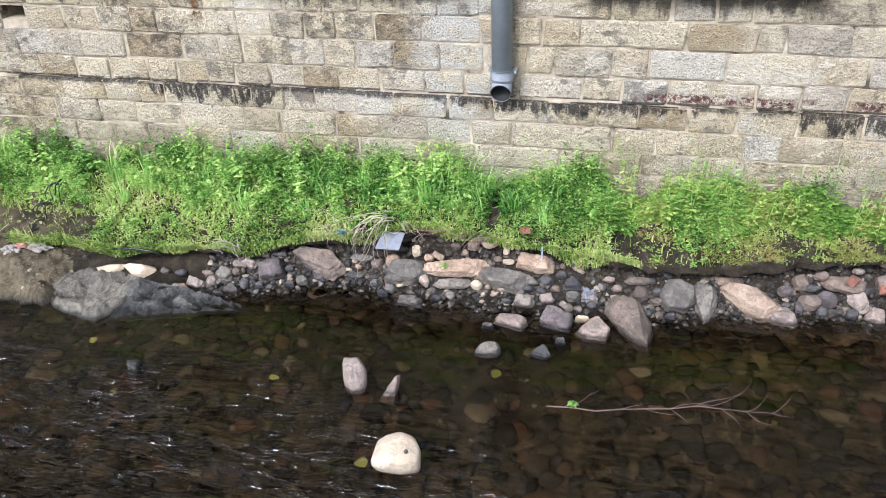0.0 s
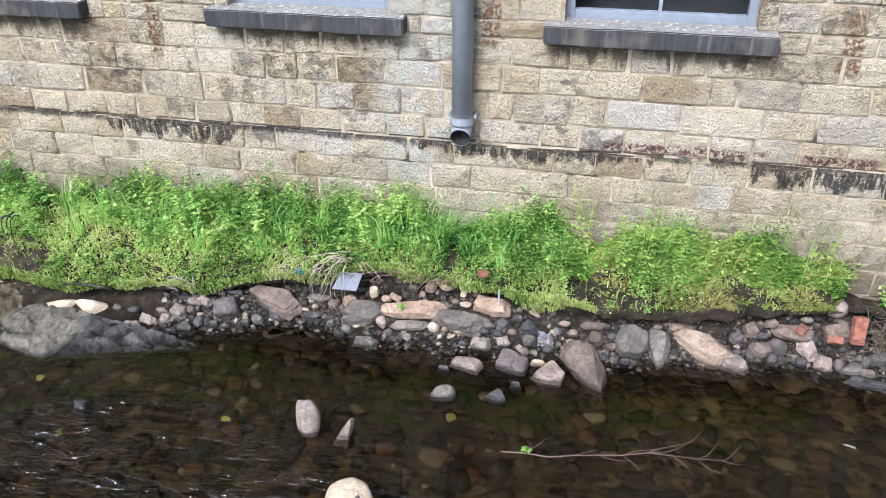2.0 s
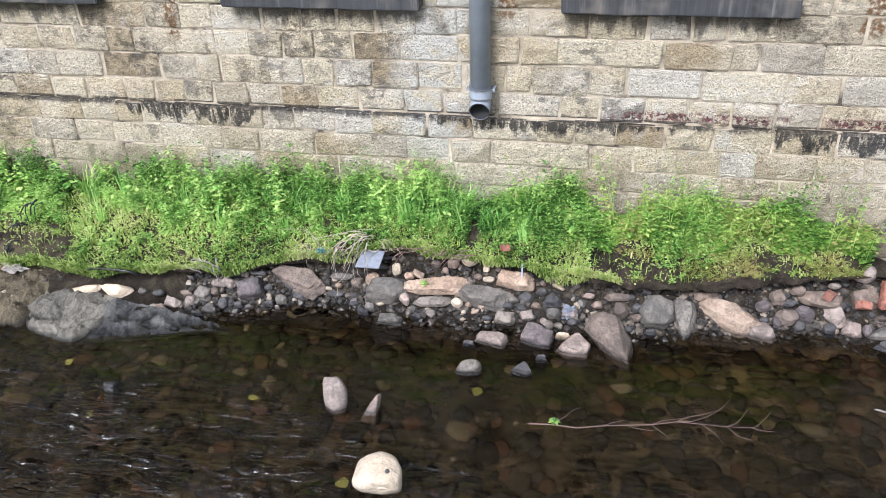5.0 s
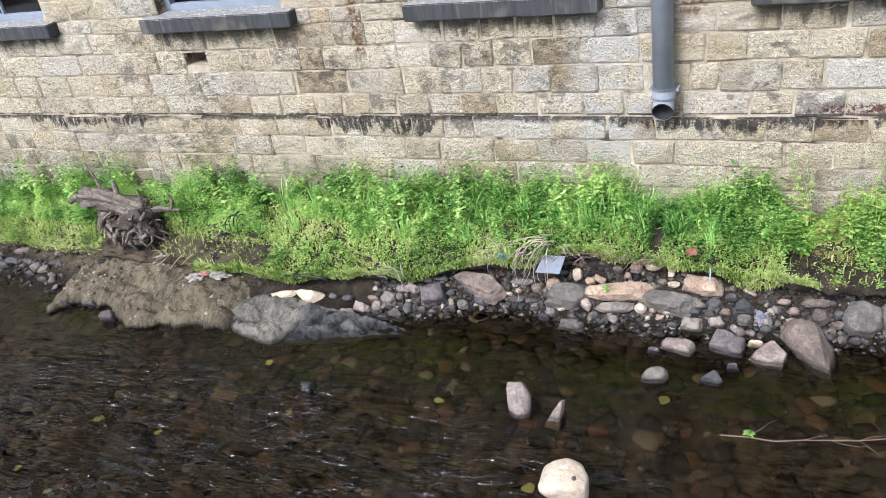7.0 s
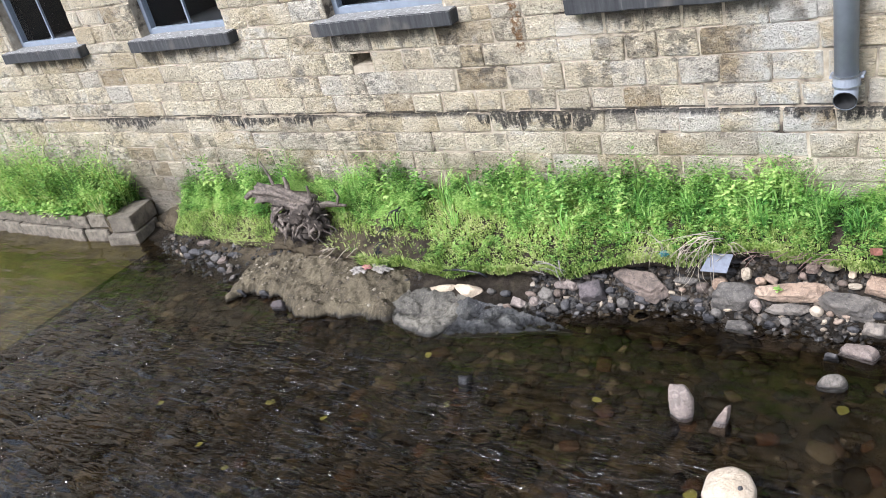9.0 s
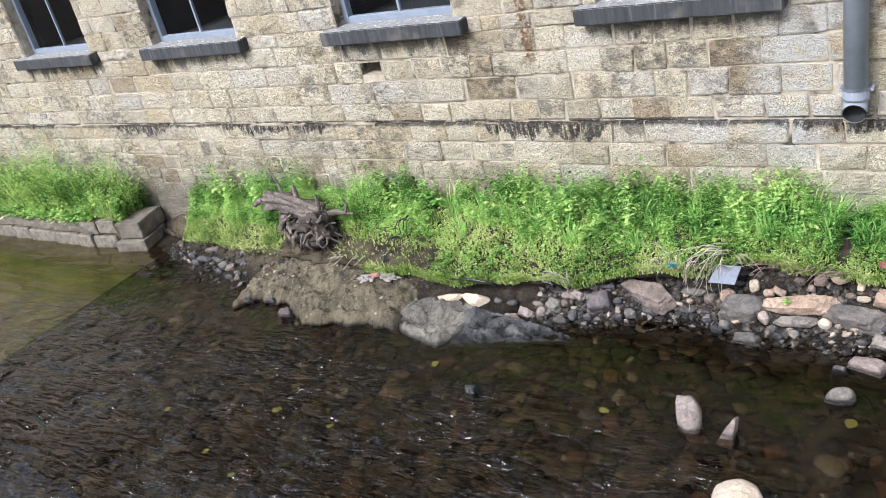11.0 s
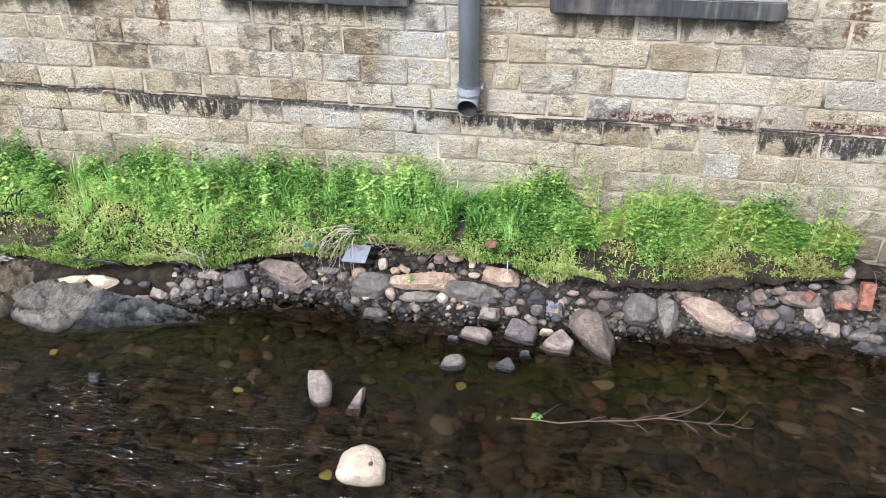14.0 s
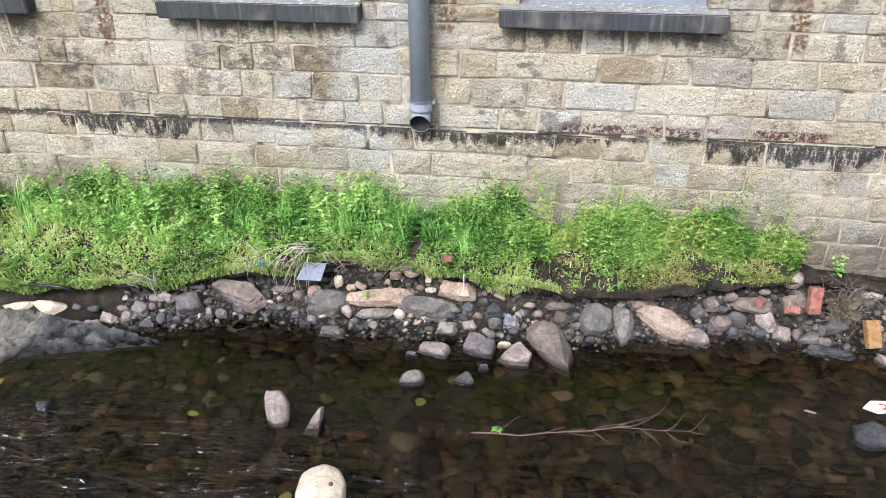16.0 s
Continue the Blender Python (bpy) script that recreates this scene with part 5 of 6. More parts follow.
def ledge(label, lip, back, top, seed, mat, ragged=0.05, dip=1.0, thick=0.1, n=(150, 30)):
    """A low shelf of rock: its lip and its back edge along x, its heights at the lip and behind, and how ragged it is."""
    bm = bmesh.new()
    nx, ny = n
    x0, x1 = lip[0][0], lip[-1][0]
    grid = []
    for i in range(nx + 1):
        x = x0 + (x1 - x0) * i / nx
        f = i / nx
        y0 = lerp_table(x, [p[0] for p in lip], [p[1] for p in lip])
        jag = ragged * (1.3 * noise.noise(Vector((x * 4.5, seed, 4))) + 0.7 * noise.noise(Vector((x * 11, seed, 4))) + 0.2 * noise.noise(Vector((x * 37, seed, 9))))
        y1 = lerp_table(x, [p[0] for p in back], [p[1] for p in back])
        z0, z1 = (lerp_table(f, (0.0, 0.25, 0.5, 0.75, 1.0), row) for row in top)
        ends = min(1.0, f * 14, (1 - f) * 14) ** 0.5
        col = []
        for j in range(ny + 1):
            g = j / ny
            y = y0 + (y1 - y0) * g + jag * (1 - g) ** 5
            roll = min(1.0, g / 0.16) ** 0.5
            zz = z0 + (z1 - z0) * g ** dip
            zz += 0.05 * noise.noise(Vector((x * 3.2, y * 4, seed))) + 0.045 * noise.noise(Vector((x * 8, y * 9, seed))) + 0.022 * noise.noise(Vector((x * 25, y * 25, seed))) + 0.008 * noise.noise(Vector((x * 60, y * 60, seed)))
            zz = -0.06 + (zz + 0.06) * (0.45 + 0.55 * roll) * ends
            col.append(bm.verts.new((x, y, zz)))
        grid.append(col)
    for i in range(nx):
        for j in range(ny):
            bm.faces.new((grid[i][j], grid[i + 1][j], grid[i + 1][j + 1], grid[i][j + 1])).smooth = True
    # the underside goes back below the lip
    under = [bm.verts.new((c[0].co.x, c[0].co.y + 0.05, c[0].co.z - thick)) for c in grid]
    foot = [bm.verts.new((c[0].co.x, c[0].co.y + 0.16, -0.25)) for c in grid]
    for i in range(nx):
        bm.faces.new((grid[i + 1][0], grid[i][0], under[i], under[i + 1])).smooth = True
        bm.faces.new((under[i + 1], under[i], foot[i], foot[i + 1]))
    ob = part("rock_ledge", bm, mat)
    return tagged(ob, label, "rock ledge")


ledge("rough grey weathered rock hump at the water's edge", [(-4.62, 4.36), (-4.34, 4.22), (-4.1, 4.13), (-3.94, 4.12), (-3.86, 4.24), (-3.74, 4.6)], [(-4.62, 4.66), (-3.74, 4.70)], ((0.02, 0.05, 0.05, 0.04, 0.01), (0.06, 0.085, 0.085, 0.08, 0.05)), 5, R_LEDGE, 0.02, 0.6, 0.12)
ledge("dark wet rock wedge tapering down into the water", [(-3.98, 4.13), (-3.6, 4.24), (-3.3, 4.33), (-3.1, 4.41), (-2.74, 4.50)], [(-3.98, 4.60), (-3.6, 4.66), (-3.2, 4.58), (-2.74, 4.53)], ((0.0, 0.005, 0.005, 0.0, -0.02), (0.075, 0.065, 0.05, 0.025, -0.01)), 8, R_WET_LEDGE, 0.012, 0.9, 0.12)
ledge("muddy crusted rock shelf with a ragged edge over the water", [(-6.7, 4.30), (-6.5, 4.22), (-6.3, 4.30), (-6.05, 4.38), (-5.85, 4.28), (-5.6, 4.14), (-5.34, 4.08), (-5.13, 4.19), (-4.9, 4.24), (-4.45, 4.22)], [(-6.7, 4.78), (-6.0, 4.92), (-4.45, 4.86)], ((0.06, 0.08, 0.085, 0.08, 0.06), (0.17, 0.2, 0.2, 0.19, 0.15)), 9, R_MUD, 0.085, 0.8, 0.02, (300, 40))


# ---- quay at the far end ----
def quay():
    q = base("quay_ledge", 0.38, 0.05, -0.03)
    tagged(q, "low stone-faced ledge with grass on top beside the river", "quay", kind="structure")
    rng = random.Random(3)
    bm = bmesh.new()
    block(bm, -40, -9.62, 4.98, 5.55, -0.3, 0.36)
    part("fill", bm, EARTH, q)
    for z0, z1, y in ((-0.2, 0.2, 4.86), (0.2, 0.4, 4.89)):
        x = -14.0
        while x < -10.05:
            w = min(rng.uniform(0.3, 0.7), -9.95 - x)
            v, f = stone_mesh(w - 0.015, z1 - z0 - 0.012, rng, 0.02)
            v = [(p[0], p[1] if p[1] < 0.04 else 0.2, p[2]) for p in v]
            st = from_lists("quay_stone", v, f, QUAY, q)
            slant = 0.14 if x > -10.6 else 0.0
            st.matrix_basis = pose(x, y + slant * max(0, x + 10.6), z0, 0, 0, 8 if x > -10.6 else 3)
            x += w
    for x0, x1, y0, y1, z0, z1 in ((-9.98, -9.52, 4.93, 5.42, -0.2, 0.17), (-9.93, -9.56, 4.98, 5.46, 0.18, 0.40)):
        bm = bmesh.new()
        block(bm, x0, x1, y0, y1, z0, z1, 0.025)
        bmesh.ops.subdivide_edges(bm, edges=bm.edges[:], cuts=2, use_grid_fill=True)
        for v in bm.verts:
            v.co += 0.022 * Vector(noise.noise_vector(v.co * 6))
        bmesh.ops.rotate(bm, cent=(x1, y1, 0), matrix=Matrix.Rotation(radians(14), 3, "Z"), verts=bm.verts[:])
        part("end_block", bm, QUAY, q)


QUAY = plain("quay_stone", (0.15, 0.128, 0.098), 0.9, 0.45, 12, 0.0, 0.8)
quay()

# shallow algae-covered slab upstream
ALGAE = plain("algae_slab", (0.075, 0.07, 0.02), 0.8, 0.65, 3, 0.0, 0.5)
bm = bmesh.new()
quad = [(-8.7, 4.95), (-8.62, 2.4), (-8.9, 0.0), (-16, 0.0), (-16, 4.95)]
top = [bm.verts.new((x, y, -0.045)) for x, y in quad]
bot = [bm.verts.new((x, y, -0.3)) for x, y in quad]
bm.faces.new(top[::-1])
for i in range(5):
    bm.faces.new((top[i], top[(i + 1) % 5], bot[(i + 1) % 5], bot[i]))
bmesh.ops.recalc_face_normals(bm, faces=bm.faces[:])
tagged(part("weir_apron", bm, ALGAE), "flat algae-covered stone apron just under the water", "weir", kind="structure")


# ---- vegetation ----
def scatter(count, seed, x0, x1, keep, back=5.56):
    rng = random.Random(seed)
    out = []
    while len(out) < count:
        x = rng.uniform(x0, x1)
        row = bank_row(x)
        ye = row[4][0]
        g = rng.random()
        y = ye + (back - ye) * g
        if keep(x, g, rng):
            out.append((x, y, ground_height(x, y), g, rng))
    return out


def clump(x, y):
    """How high and thick the growth stands here."""
    return max(0.22, 1.0 + 1.1 * noise.noise(Vector((x * 2.1, y * 2.6, 5.0))) + 1.1 * noise.noise(Vector((x * 6.0, y * 7.0, 1.0))) + 0.5 * noise.noise(Vector((x * 15.0, y * 15.0, 2.0))))


def blades(name, spots, material, tall, label, width=0.006):
    verts, faces = [], []
    for x, y, z, g, rng in spots:
        h = tall(x, g) * rng.uniform(0.45, 1.2) * clump(x, y)
        a = rng.uniform(0, math.tau)
        bend = h * rng.uniform(0.3, 0.95)
        w = width * rng.uniform(0.6, 1.4)
        dx, dy = math.cos(a), math.sin(a)
        if g < 0.2:
            dy -= 0.8
        sx, sy = -math.sin(a) * w, math.cos(a) * w
        m = len(verts)
        mx, my = x + dx * bend * 0.35, y + dy * bend * 0.35
        tx, ty = x + dx * bend, y + dy * bend
        verts += [(x - sx, y - sy, z - 0.02), (x + sx, y + sy, z - 0.02), (mx + sx * 0.8, my + sy * 0.8, z + h * 0.6), (mx - sx * 0.8, my - sy * 0.8, z + h * 0.6), (tx, ty, z + h * (1 - 0.25 * bend / h))]
        faces += [(m, m + 1, m + 2, m + 3), (m + 3, m + 2, m + 4)]
    ob = from_lists(name, verts, faces, material)
    return tagged(ob, label, "grass", kind="stuff")


def herbs(name, spots, material, tall, leaf, label, per=(9, 20), fat=(0.16, 0.36)):
    """Leafy plants: a few stems, leaves set round them on all heights."""
    verts, faces = [], []
    for x, y, z, g, rng in spots:
        h = tall(x, g) * rng.uniform(0.5, 1.2) * clump(x, y)
        lean = (rng.uniform(-0.3, 0.3), rng.uniform(-0.35, 0.15) - (0.25 if g < 0.25 else 0))
        for k in range(rng.randint(*per)):
            f = rng.random() ** 0.6
            a = rng.uniform(0, math.tau)
            ln = leaf * rng.uniform(0.55, 1.35) * (1.15 - 0.5 * f)
            wd = ln * rng.uniform(*fat)
            cx, cy, cz = x + lean[0] * h * f, y + lean[1] * h * f, z + h * f
            c, s = math.cos(a), math.sin(a)
            up = rng.uniform(-0.6, 0.75)
            o = 0.25 * ln
            m = len(verts)
            verts += [(cx + c * o, cy + s * o, cz), (cx + c * (o + ln * 0.45) - s * wd, cy + s * (o + ln * 0.45) + c * wd, cz + ln * up * 0.5 + 0.1 * wd), (cx + c * (o + ln), cy + s * (o + ln), cz + ln * up * 0.75), (cx + c * (o + ln * 0.45) + s * wd, cy + s * (o + ln * 0.45) - c * wd, cz + ln * up * 0.5 + 0.1 * wd), (cx + c * (o + ln * 0.5), cy + s * (o + ln * 0.5), cz + ln * up * 0.42 - 0.1 * wd)]
            faces += [(m, m + 1, m + 4), (m + 1, m + 2, m + 4), (m + 2, m + 3, m + 4), (m + 3, m, m + 4)]
    ob = from_lists(name, verts, faces, material)
    return tagged(ob, label, "weeds", kind="stuff")


def clear(x):
    """Bare places: the gap under the pipe, the mud in front of the root stump."""
    return -0.96 < x < -0.88 or -6.45 < x < -5.7


def keep_grass(x, g, rng):
    if clear(x) and g < (0.9 if x > -2 else 0.55):
        return False
    if -6.5 < x < -4.4 and g < 0.3 and rng.random() < 0.85:
        return False
    if x > 0.0 and g < 0.40 + 0.45 * noise.noise(Vector((x * 1.7, 3.1, 0))) + 0.2 * noise.noise(Vector((x * 7, g * 5, 0))) and rng.random() < 0.8:
        return False
    return True


def keep_weed(x, g, rng):
    if clear(x) and g < (0.85 if x > -2 else 0.6):
        return False
    if x < -4.4 and g < 0.4:
        return False
    return rng.random() < 0.05 + 1.1 * g ** 2.0 and noise.noise(Vector((x * 1.9, g * 2.6, 7.7))) > -0.34 and noise.noise(Vector((x * 6.5, g * 7.0, 3.7))) > -0.25


def tufts(count, seed, x0, x1, g0, g1, each, keep):
    """Spots gathered into tussocks, for arching grass."""
    rng = random.Random(seed)
    out = []
    while len(out) < count * each:
        x, g = rng.uniform(x0, x1), rng.uniform(g0, g1)
        if not keep(x, g, rng):
            continue
        ye = bank_row(x)[4][0]
        y = ye + (5.56 - ye) * g
        for k in range(each):
            px, py = x + rng.gauss(0, 0.025), y + rng.gauss(0, 0.025)
            out.append((px, py, ground_height(px, py), g, rng))
    return out


def open_bank(x, g, rng):
    return not clear(x)


blades("grass", scatter(13000, 1, -8.5, 2.0, lambda x, g, r: keep_grass(x, g, r) and (x < 0.2 or g < 0.5 or r.random() < 0.15)), GRASS, lambda x, g: 0.05 + 0.05 * g, "thick green grass on the river bank", 0.005)
blades("tall_grass", tufts(46, 2, -2.5, -0.4, 0.3, 0.95, 30, open_bank) + tufts(22, 12, -8.3, -2.5, 0.35, 0.95, 24, open_bank), BLADE, lambda x, g: 0.19 + 0.12 * g, "tussocks of tall arching grass on the bank", 0.006)
herbs("weeds", scatter(7600, 3, -8.4, 0.9, keep_weed), WEED, lambda x, g: 0.05 + 0.21 * g, 0.030, "leafy green weeds growing along the wall", (12, 24))
herbs("broad_weeds", scatter(420, 8, -8.3, 0.7, lambda x, g, r: g > 0.3 and keep_weed(x, g, r)), WEED, lambda x, g: 0.12 + 0.18 * g, 0.062, "broad-leaved dock and nettles among the weeds", (7, 14))
herbs("flowering_stalks", scatter(230, 9, -4.6, 2.0, lambda x, g, r: g > 0.78 and not clear(x)), CRESS, lambda x, g: 0.26 + 0.24 * g, 0.016, "thin flowering stalks in front of the wall", (12, 22))
herbs("cress_patch", scatter(3300, 4, -0.5, 2.04, lambda x, g, r: g > 0.36 and r.random() < 1.7 * (g - 0.22) and noise.noise(Vector((x * 3.0, g * 3.0, 2.2))) > -0.24 and noise.noise(Vector((x * 8.0, g * 8.0, 4.2))) > -0.3), CRESS, lambda x, g: 0.05 + 0.14 * g, 0.032, "yellow-green round-leaved weeds on the bank", (8, 16), (0.34, 0.54))
herbs("dry_herbs", scatter(1000, 14, 0.1, 2.0, lambda x, g, r: g < 0.42 and noise.noise(Vector((x * 2.4, g * 3.0, 6.2))) > -0.12), DRY, lambda x, g: 0.05, 0.017, "dry yellowish low herbs on the bare soil", (5, 9))
herbs("low_herbs", scatter(9500, 5, -8.4, 2.04, lambda x, g, r: keep_grass(x, g, r) and g < 0.8), GRASS, lambda x, g: 0.05, 0.019, "low green herbs among the grass", (6, 11), (0.25, 0.5))


def edge_spots(count, seed, deep):
    """Places on the face of the soil edge, from which growth hangs."""
    rng = random.Random(seed)
    out = []
    while len(out) < count:
        x = rng.uniform(-5.2, 0.25)
        reach = deep * max(0.0, 0.40 + 1.2 * noise.noise(Vector((x * 2.3, 8.0, 0.0))))
        row = bank_row(x)
        d = rng.random() * reach
        out.append((x, row[4][0] - 0.01, row[4][1] + 0.03 - d, 0.0, rng))
    return out


blades("hanging_grass", edge_spots(3000, 31, 0.12), GRASS, lambda x, g: 0.08, "grass hanging over the soil edge of the bank", 0.005)
herbs("hanging_herbs", edge_spots(650, 32, 0.11), GRASS, lambda x, g: 0.05, 0.022, "small herbs hanging over the soil edge of the bank", (5, 9))


def quay_spots(count, seed):
    rng = random.Random(seed)
    return [(rng.uniform(-13.8, -9.42), rng.uniform(5.06, 5.58), 0.33, rng.uniform(0.3, 1), rng) for _ in range(count)]


blades("quay_grass", quay_spots(3200, 6), GRASS, lambda x, g: 0.30 + 0.32 * g, "long grass on top of the quay", 0.007)
herbs("quay_trailing_weeds", [(rng.uniform(-13.8, -10.0), rng.uniform(4.93, 5.05), rng.uniform(0.30, 0.40), 0.1, rng) for rng in [random.Random(55)] for _ in range(320)], WEED, lambda x, g: 0.12, 0.06, "leafy weeds trailing over the quay edge", (6, 12), (0.3, 0.5))
herbs("quay_weeds", quay_spots(2400, 7), WEED, lambda x, g: 0.18 + 0.54 * g, 0.06, "leafy weeds on top of the quay")


# ---- loose rubble ----
def strand(row, f):
    """A place on the sloping strand between the waterline and the foot of the soil edge."""
    a, b, c = row[8], row[7], row[6]
    if f < 0.15:
        return a[0] - 0.12 * (0.15 - f) / 0.15, -0.03 * (0.15 - f) / 0.15
    if f < 0.5:
        k = (f - 0.15) / 0.35
        return a[0] + (b[0] - a[0]) * k, b[1] * k
    k = (f - 0.5) / 0.5
    return b[0] + (c[0] - b[0]) * k, b[1] + (c[1] - b[1]) * k


def rubble():
    rng = random.Random(11)
    kinds = [rock_mesh("pebble", 100 + k, (1, rng.uniform(0.7, 0.95), rng.uniform(0.55, 0.8)), 8, 13.0, 3) for k in range(14)]
    for me in kinds:
        me.materials.append(PEBBLE)
    made = 0
    while made < 300:
        x = (rng.uniform(-3.2, 2.95) if made < 190 else rng.uniform(-3.3, -1.9)) if made < 280 else rng.uniform(-8.4, -6.4)
        row = bank_row(x)
        f = rng.random() ** 0.8
        y, z0 = strand(row, f)
        s = rng.choice((0.03, 0.035, 0.04, 0.05, 0.06, 0.07)) * rng.uniform(0.85, 1.2)
        z = z0 - 0.2 * s
        ob = new("cobble", rng.choice(kinds))
        ob.matrix_basis = pose(x, y, z, rng.uniform(-25, 25), rng.uniform(-25, 25), rng.uniform(0, 360)) @ Matrix.Scale(s, 4)
        tagged(ob, "small weathered cobble in the rubble at the water's edge", "stone", "cobbles along the bank")
        made += 1


rubble()


def gravel():
    rng = random.Random(21)
    shapes = []
    for k in range(6):
        me = rock_mesh("tmp", 300 + k, (1, rng.uniform(0.55, 0.95), rng.uniform(0.4, 0.8)), 6, 12.0, 1, 0.12)
        shapes.append(([v.co[:] for v in me.vertices], [tuple(p.vertices) for p in me.polygons]))
        bpy.data.meshes.remove(me)
    verts, faces = [], []
    for k in range(8000):
        x = rng.uniform(-3.3, 3.0) if k < 6800 else rng.uniform(-8.7, -4.4)
        row = bank_row(x)
        y, z0 = strand(row, rng.random())
        vs, fs = shapes[k % 6]
        s = 0.010 + 0.07 * rng.random() ** 2.4
        z = z0 - 0.3 * s
        a = rng.uniform(0, math.tau)
        c, sn = math.cos(a), math.sin(a)
        m = len(verts)
        verts += [(x + s * (p[0] * c - p[1] * sn), y + s * (p[0] * sn + p[1] * c), z + s * p[2]) for p in vs]
        faces += [tuple(i + m for i in f) for f in fs]
    ob = from_lists("gravel", verts, faces, PEBBLE_GAP_SHADE)
    tagged(ob, "loose gravel between the cobbles of the bank, darkened as gap shade", "gravel", kind="stuff")


gravel()


def shelf_grit():
    """Small stones and crumbs of mud strewn over the shelf."""
    rng = random.Random(29)
    me = rock_mesh("tmp", 330, (1, 0.8, 0.6), 7, 10.0, 1, 0.12)
    vs, fs = [v.co[:] for v in me.vertices], [tuple(p.vertices) for p in me.polygons]
    bpy.data.meshes.remove(me)
    tree = {}
    for ob in bpy.data.objects:
        if ob.get("category") == "rock ledge":
            for v in ob.data.vertices:
                key = (round(v.co.x, 2), round(v.co.y, 2))
                tree[key] = max(tree.get(key, -1.0), v.co.z)
    spots = sorted(k for k in tree if tree[k] > 0.06 and k[0] < -4.4)
    verts, faces = [], []
    for k in range(800):
        x, y = rng.choice(spots)
        if noise.noise(Vector((x * 3.0, y * 4.0, 2.0))) < -0.05:
            continue
        s = 0.006 + 0.036 * rng.random() ** 6
        z, a = tree[(x, y)] - 0.2 * s, rng.uniform(0, math.tau)
        c, sn = math.cos(a), math.sin(a)
        m = len(verts)
        verts += [(x + s * (p[0] * c - p[1] * sn), y + s * (p[0] * sn + p[1] * c), z + s * p[2]) for p in vs]
        faces += [tuple(i + m for i in f) for f in fs]
    tagged(from_lists("shelf_grit", verts, faces, GRIT), "brown grit and small stones on the muddy shelf", "gravel", kind="stuff")


shelf_grit()


def bed_cobbles():
    rng = random.Random(12)
    shapes = []
    for k in range(8):
        me = rock_mesh("tmp", 200 + k, (1, rng.uniform(0.6, 0.95), 0.5), 8, 9.0, 2)
        vs = np.array([v.co[:] for v in me.vertices])
        fs = [tuple(p.vertices) for p in me.polygons]
        shapes.append((vs, fs))
        bpy.data.meshes.remove(me)
    verts, faces = [], []
    n = 0
    while n < 6600:
        x, y = rng.uniform(-8.9, 3.6), rng.uniform(0.9, 5.0)
        if y > bank_row(x)[8][0] + 0.02:
            continue
        s = rng.choice((0.03, 0.04, 0.05, 0.06, 0.07, 0.08, 0.10, 0.12, 0.14, 0.17)) * rng.uniform(0.8, 1.25)
        vs, fs = shapes[rng.randrange(8)]
        a = rng.uniform(0, math.tau)
        c, sn = math.cos(a), math.sin(a)
        z = ground_height(x, y) - 0.10 * s
        m = len(verts)
        verts += [(x + s * (p[0] * c - p[1] * sn), y + s * (p[0] * sn + p[1] * c), min(z + s * 1.0 * p[2], -0.012)) for p in vs]
        faces += [tuple(i + m for i in f) for f in fs]
        n += 1
    ob = from_lists("bed_stones", verts, faces, BED, smooth=True)
    tagged(ob, "brown cobbles lying on the river bed under water", "stones", kind="stuff")


bed_cobbles()


# ---- driftwood, litter ----
WOOD = plain("weathered_root", (0.15, 0.122, 0.10), 0.9, 0.75, 34, 0.0, 0.9)
ROT = plain("rotten_root", (0.06, 0.047, 0.038), 0.95, 0.6, 25, 0.0, 0.9)
TWIG = plain("dry_twig", (0.19, 0.125, 0.105), 0.8, 0.3, 30)
STRAW = plain("dry_straw", (0.36, 0.31, 0.24), 0.85, 0.3, 30)
BLACK = plain("black_plastic", (0.012, 0.013, 0.017), 0.3, 0.3, 20)
PALE = plain("pale_rag", (0.27, 0.245, 0.22), 0.9, 0.3, 15)
SLATE = plain("blue_slate", (0.17, 0.185, 0.225), 0.55, 0.25, 16)
CARD = plain("white_card", (0.78, 0.74, 0.64), 0.7, 0.1, 10)
RED = plain("red_print", (0.62, 0.03, 0.04), 0.6, 0.1, 10)
PINK = plain("faded_pink_plastic", (0.38, 0.17, 0.16), 0.6, 0.3, 14)
TEAL = plain("teal_plastic", (0.03, 0.15, 0.17), 0.5, 0.2, 10)
BLUEISH = plain("pale_blue_string", (0.42, 0.50, 0.62), 0.6, 0.2, 10)
YELLOW = plain("yellow_leaf", (0.20, 0.21, 0.045), 0.6, 0.25, 20)


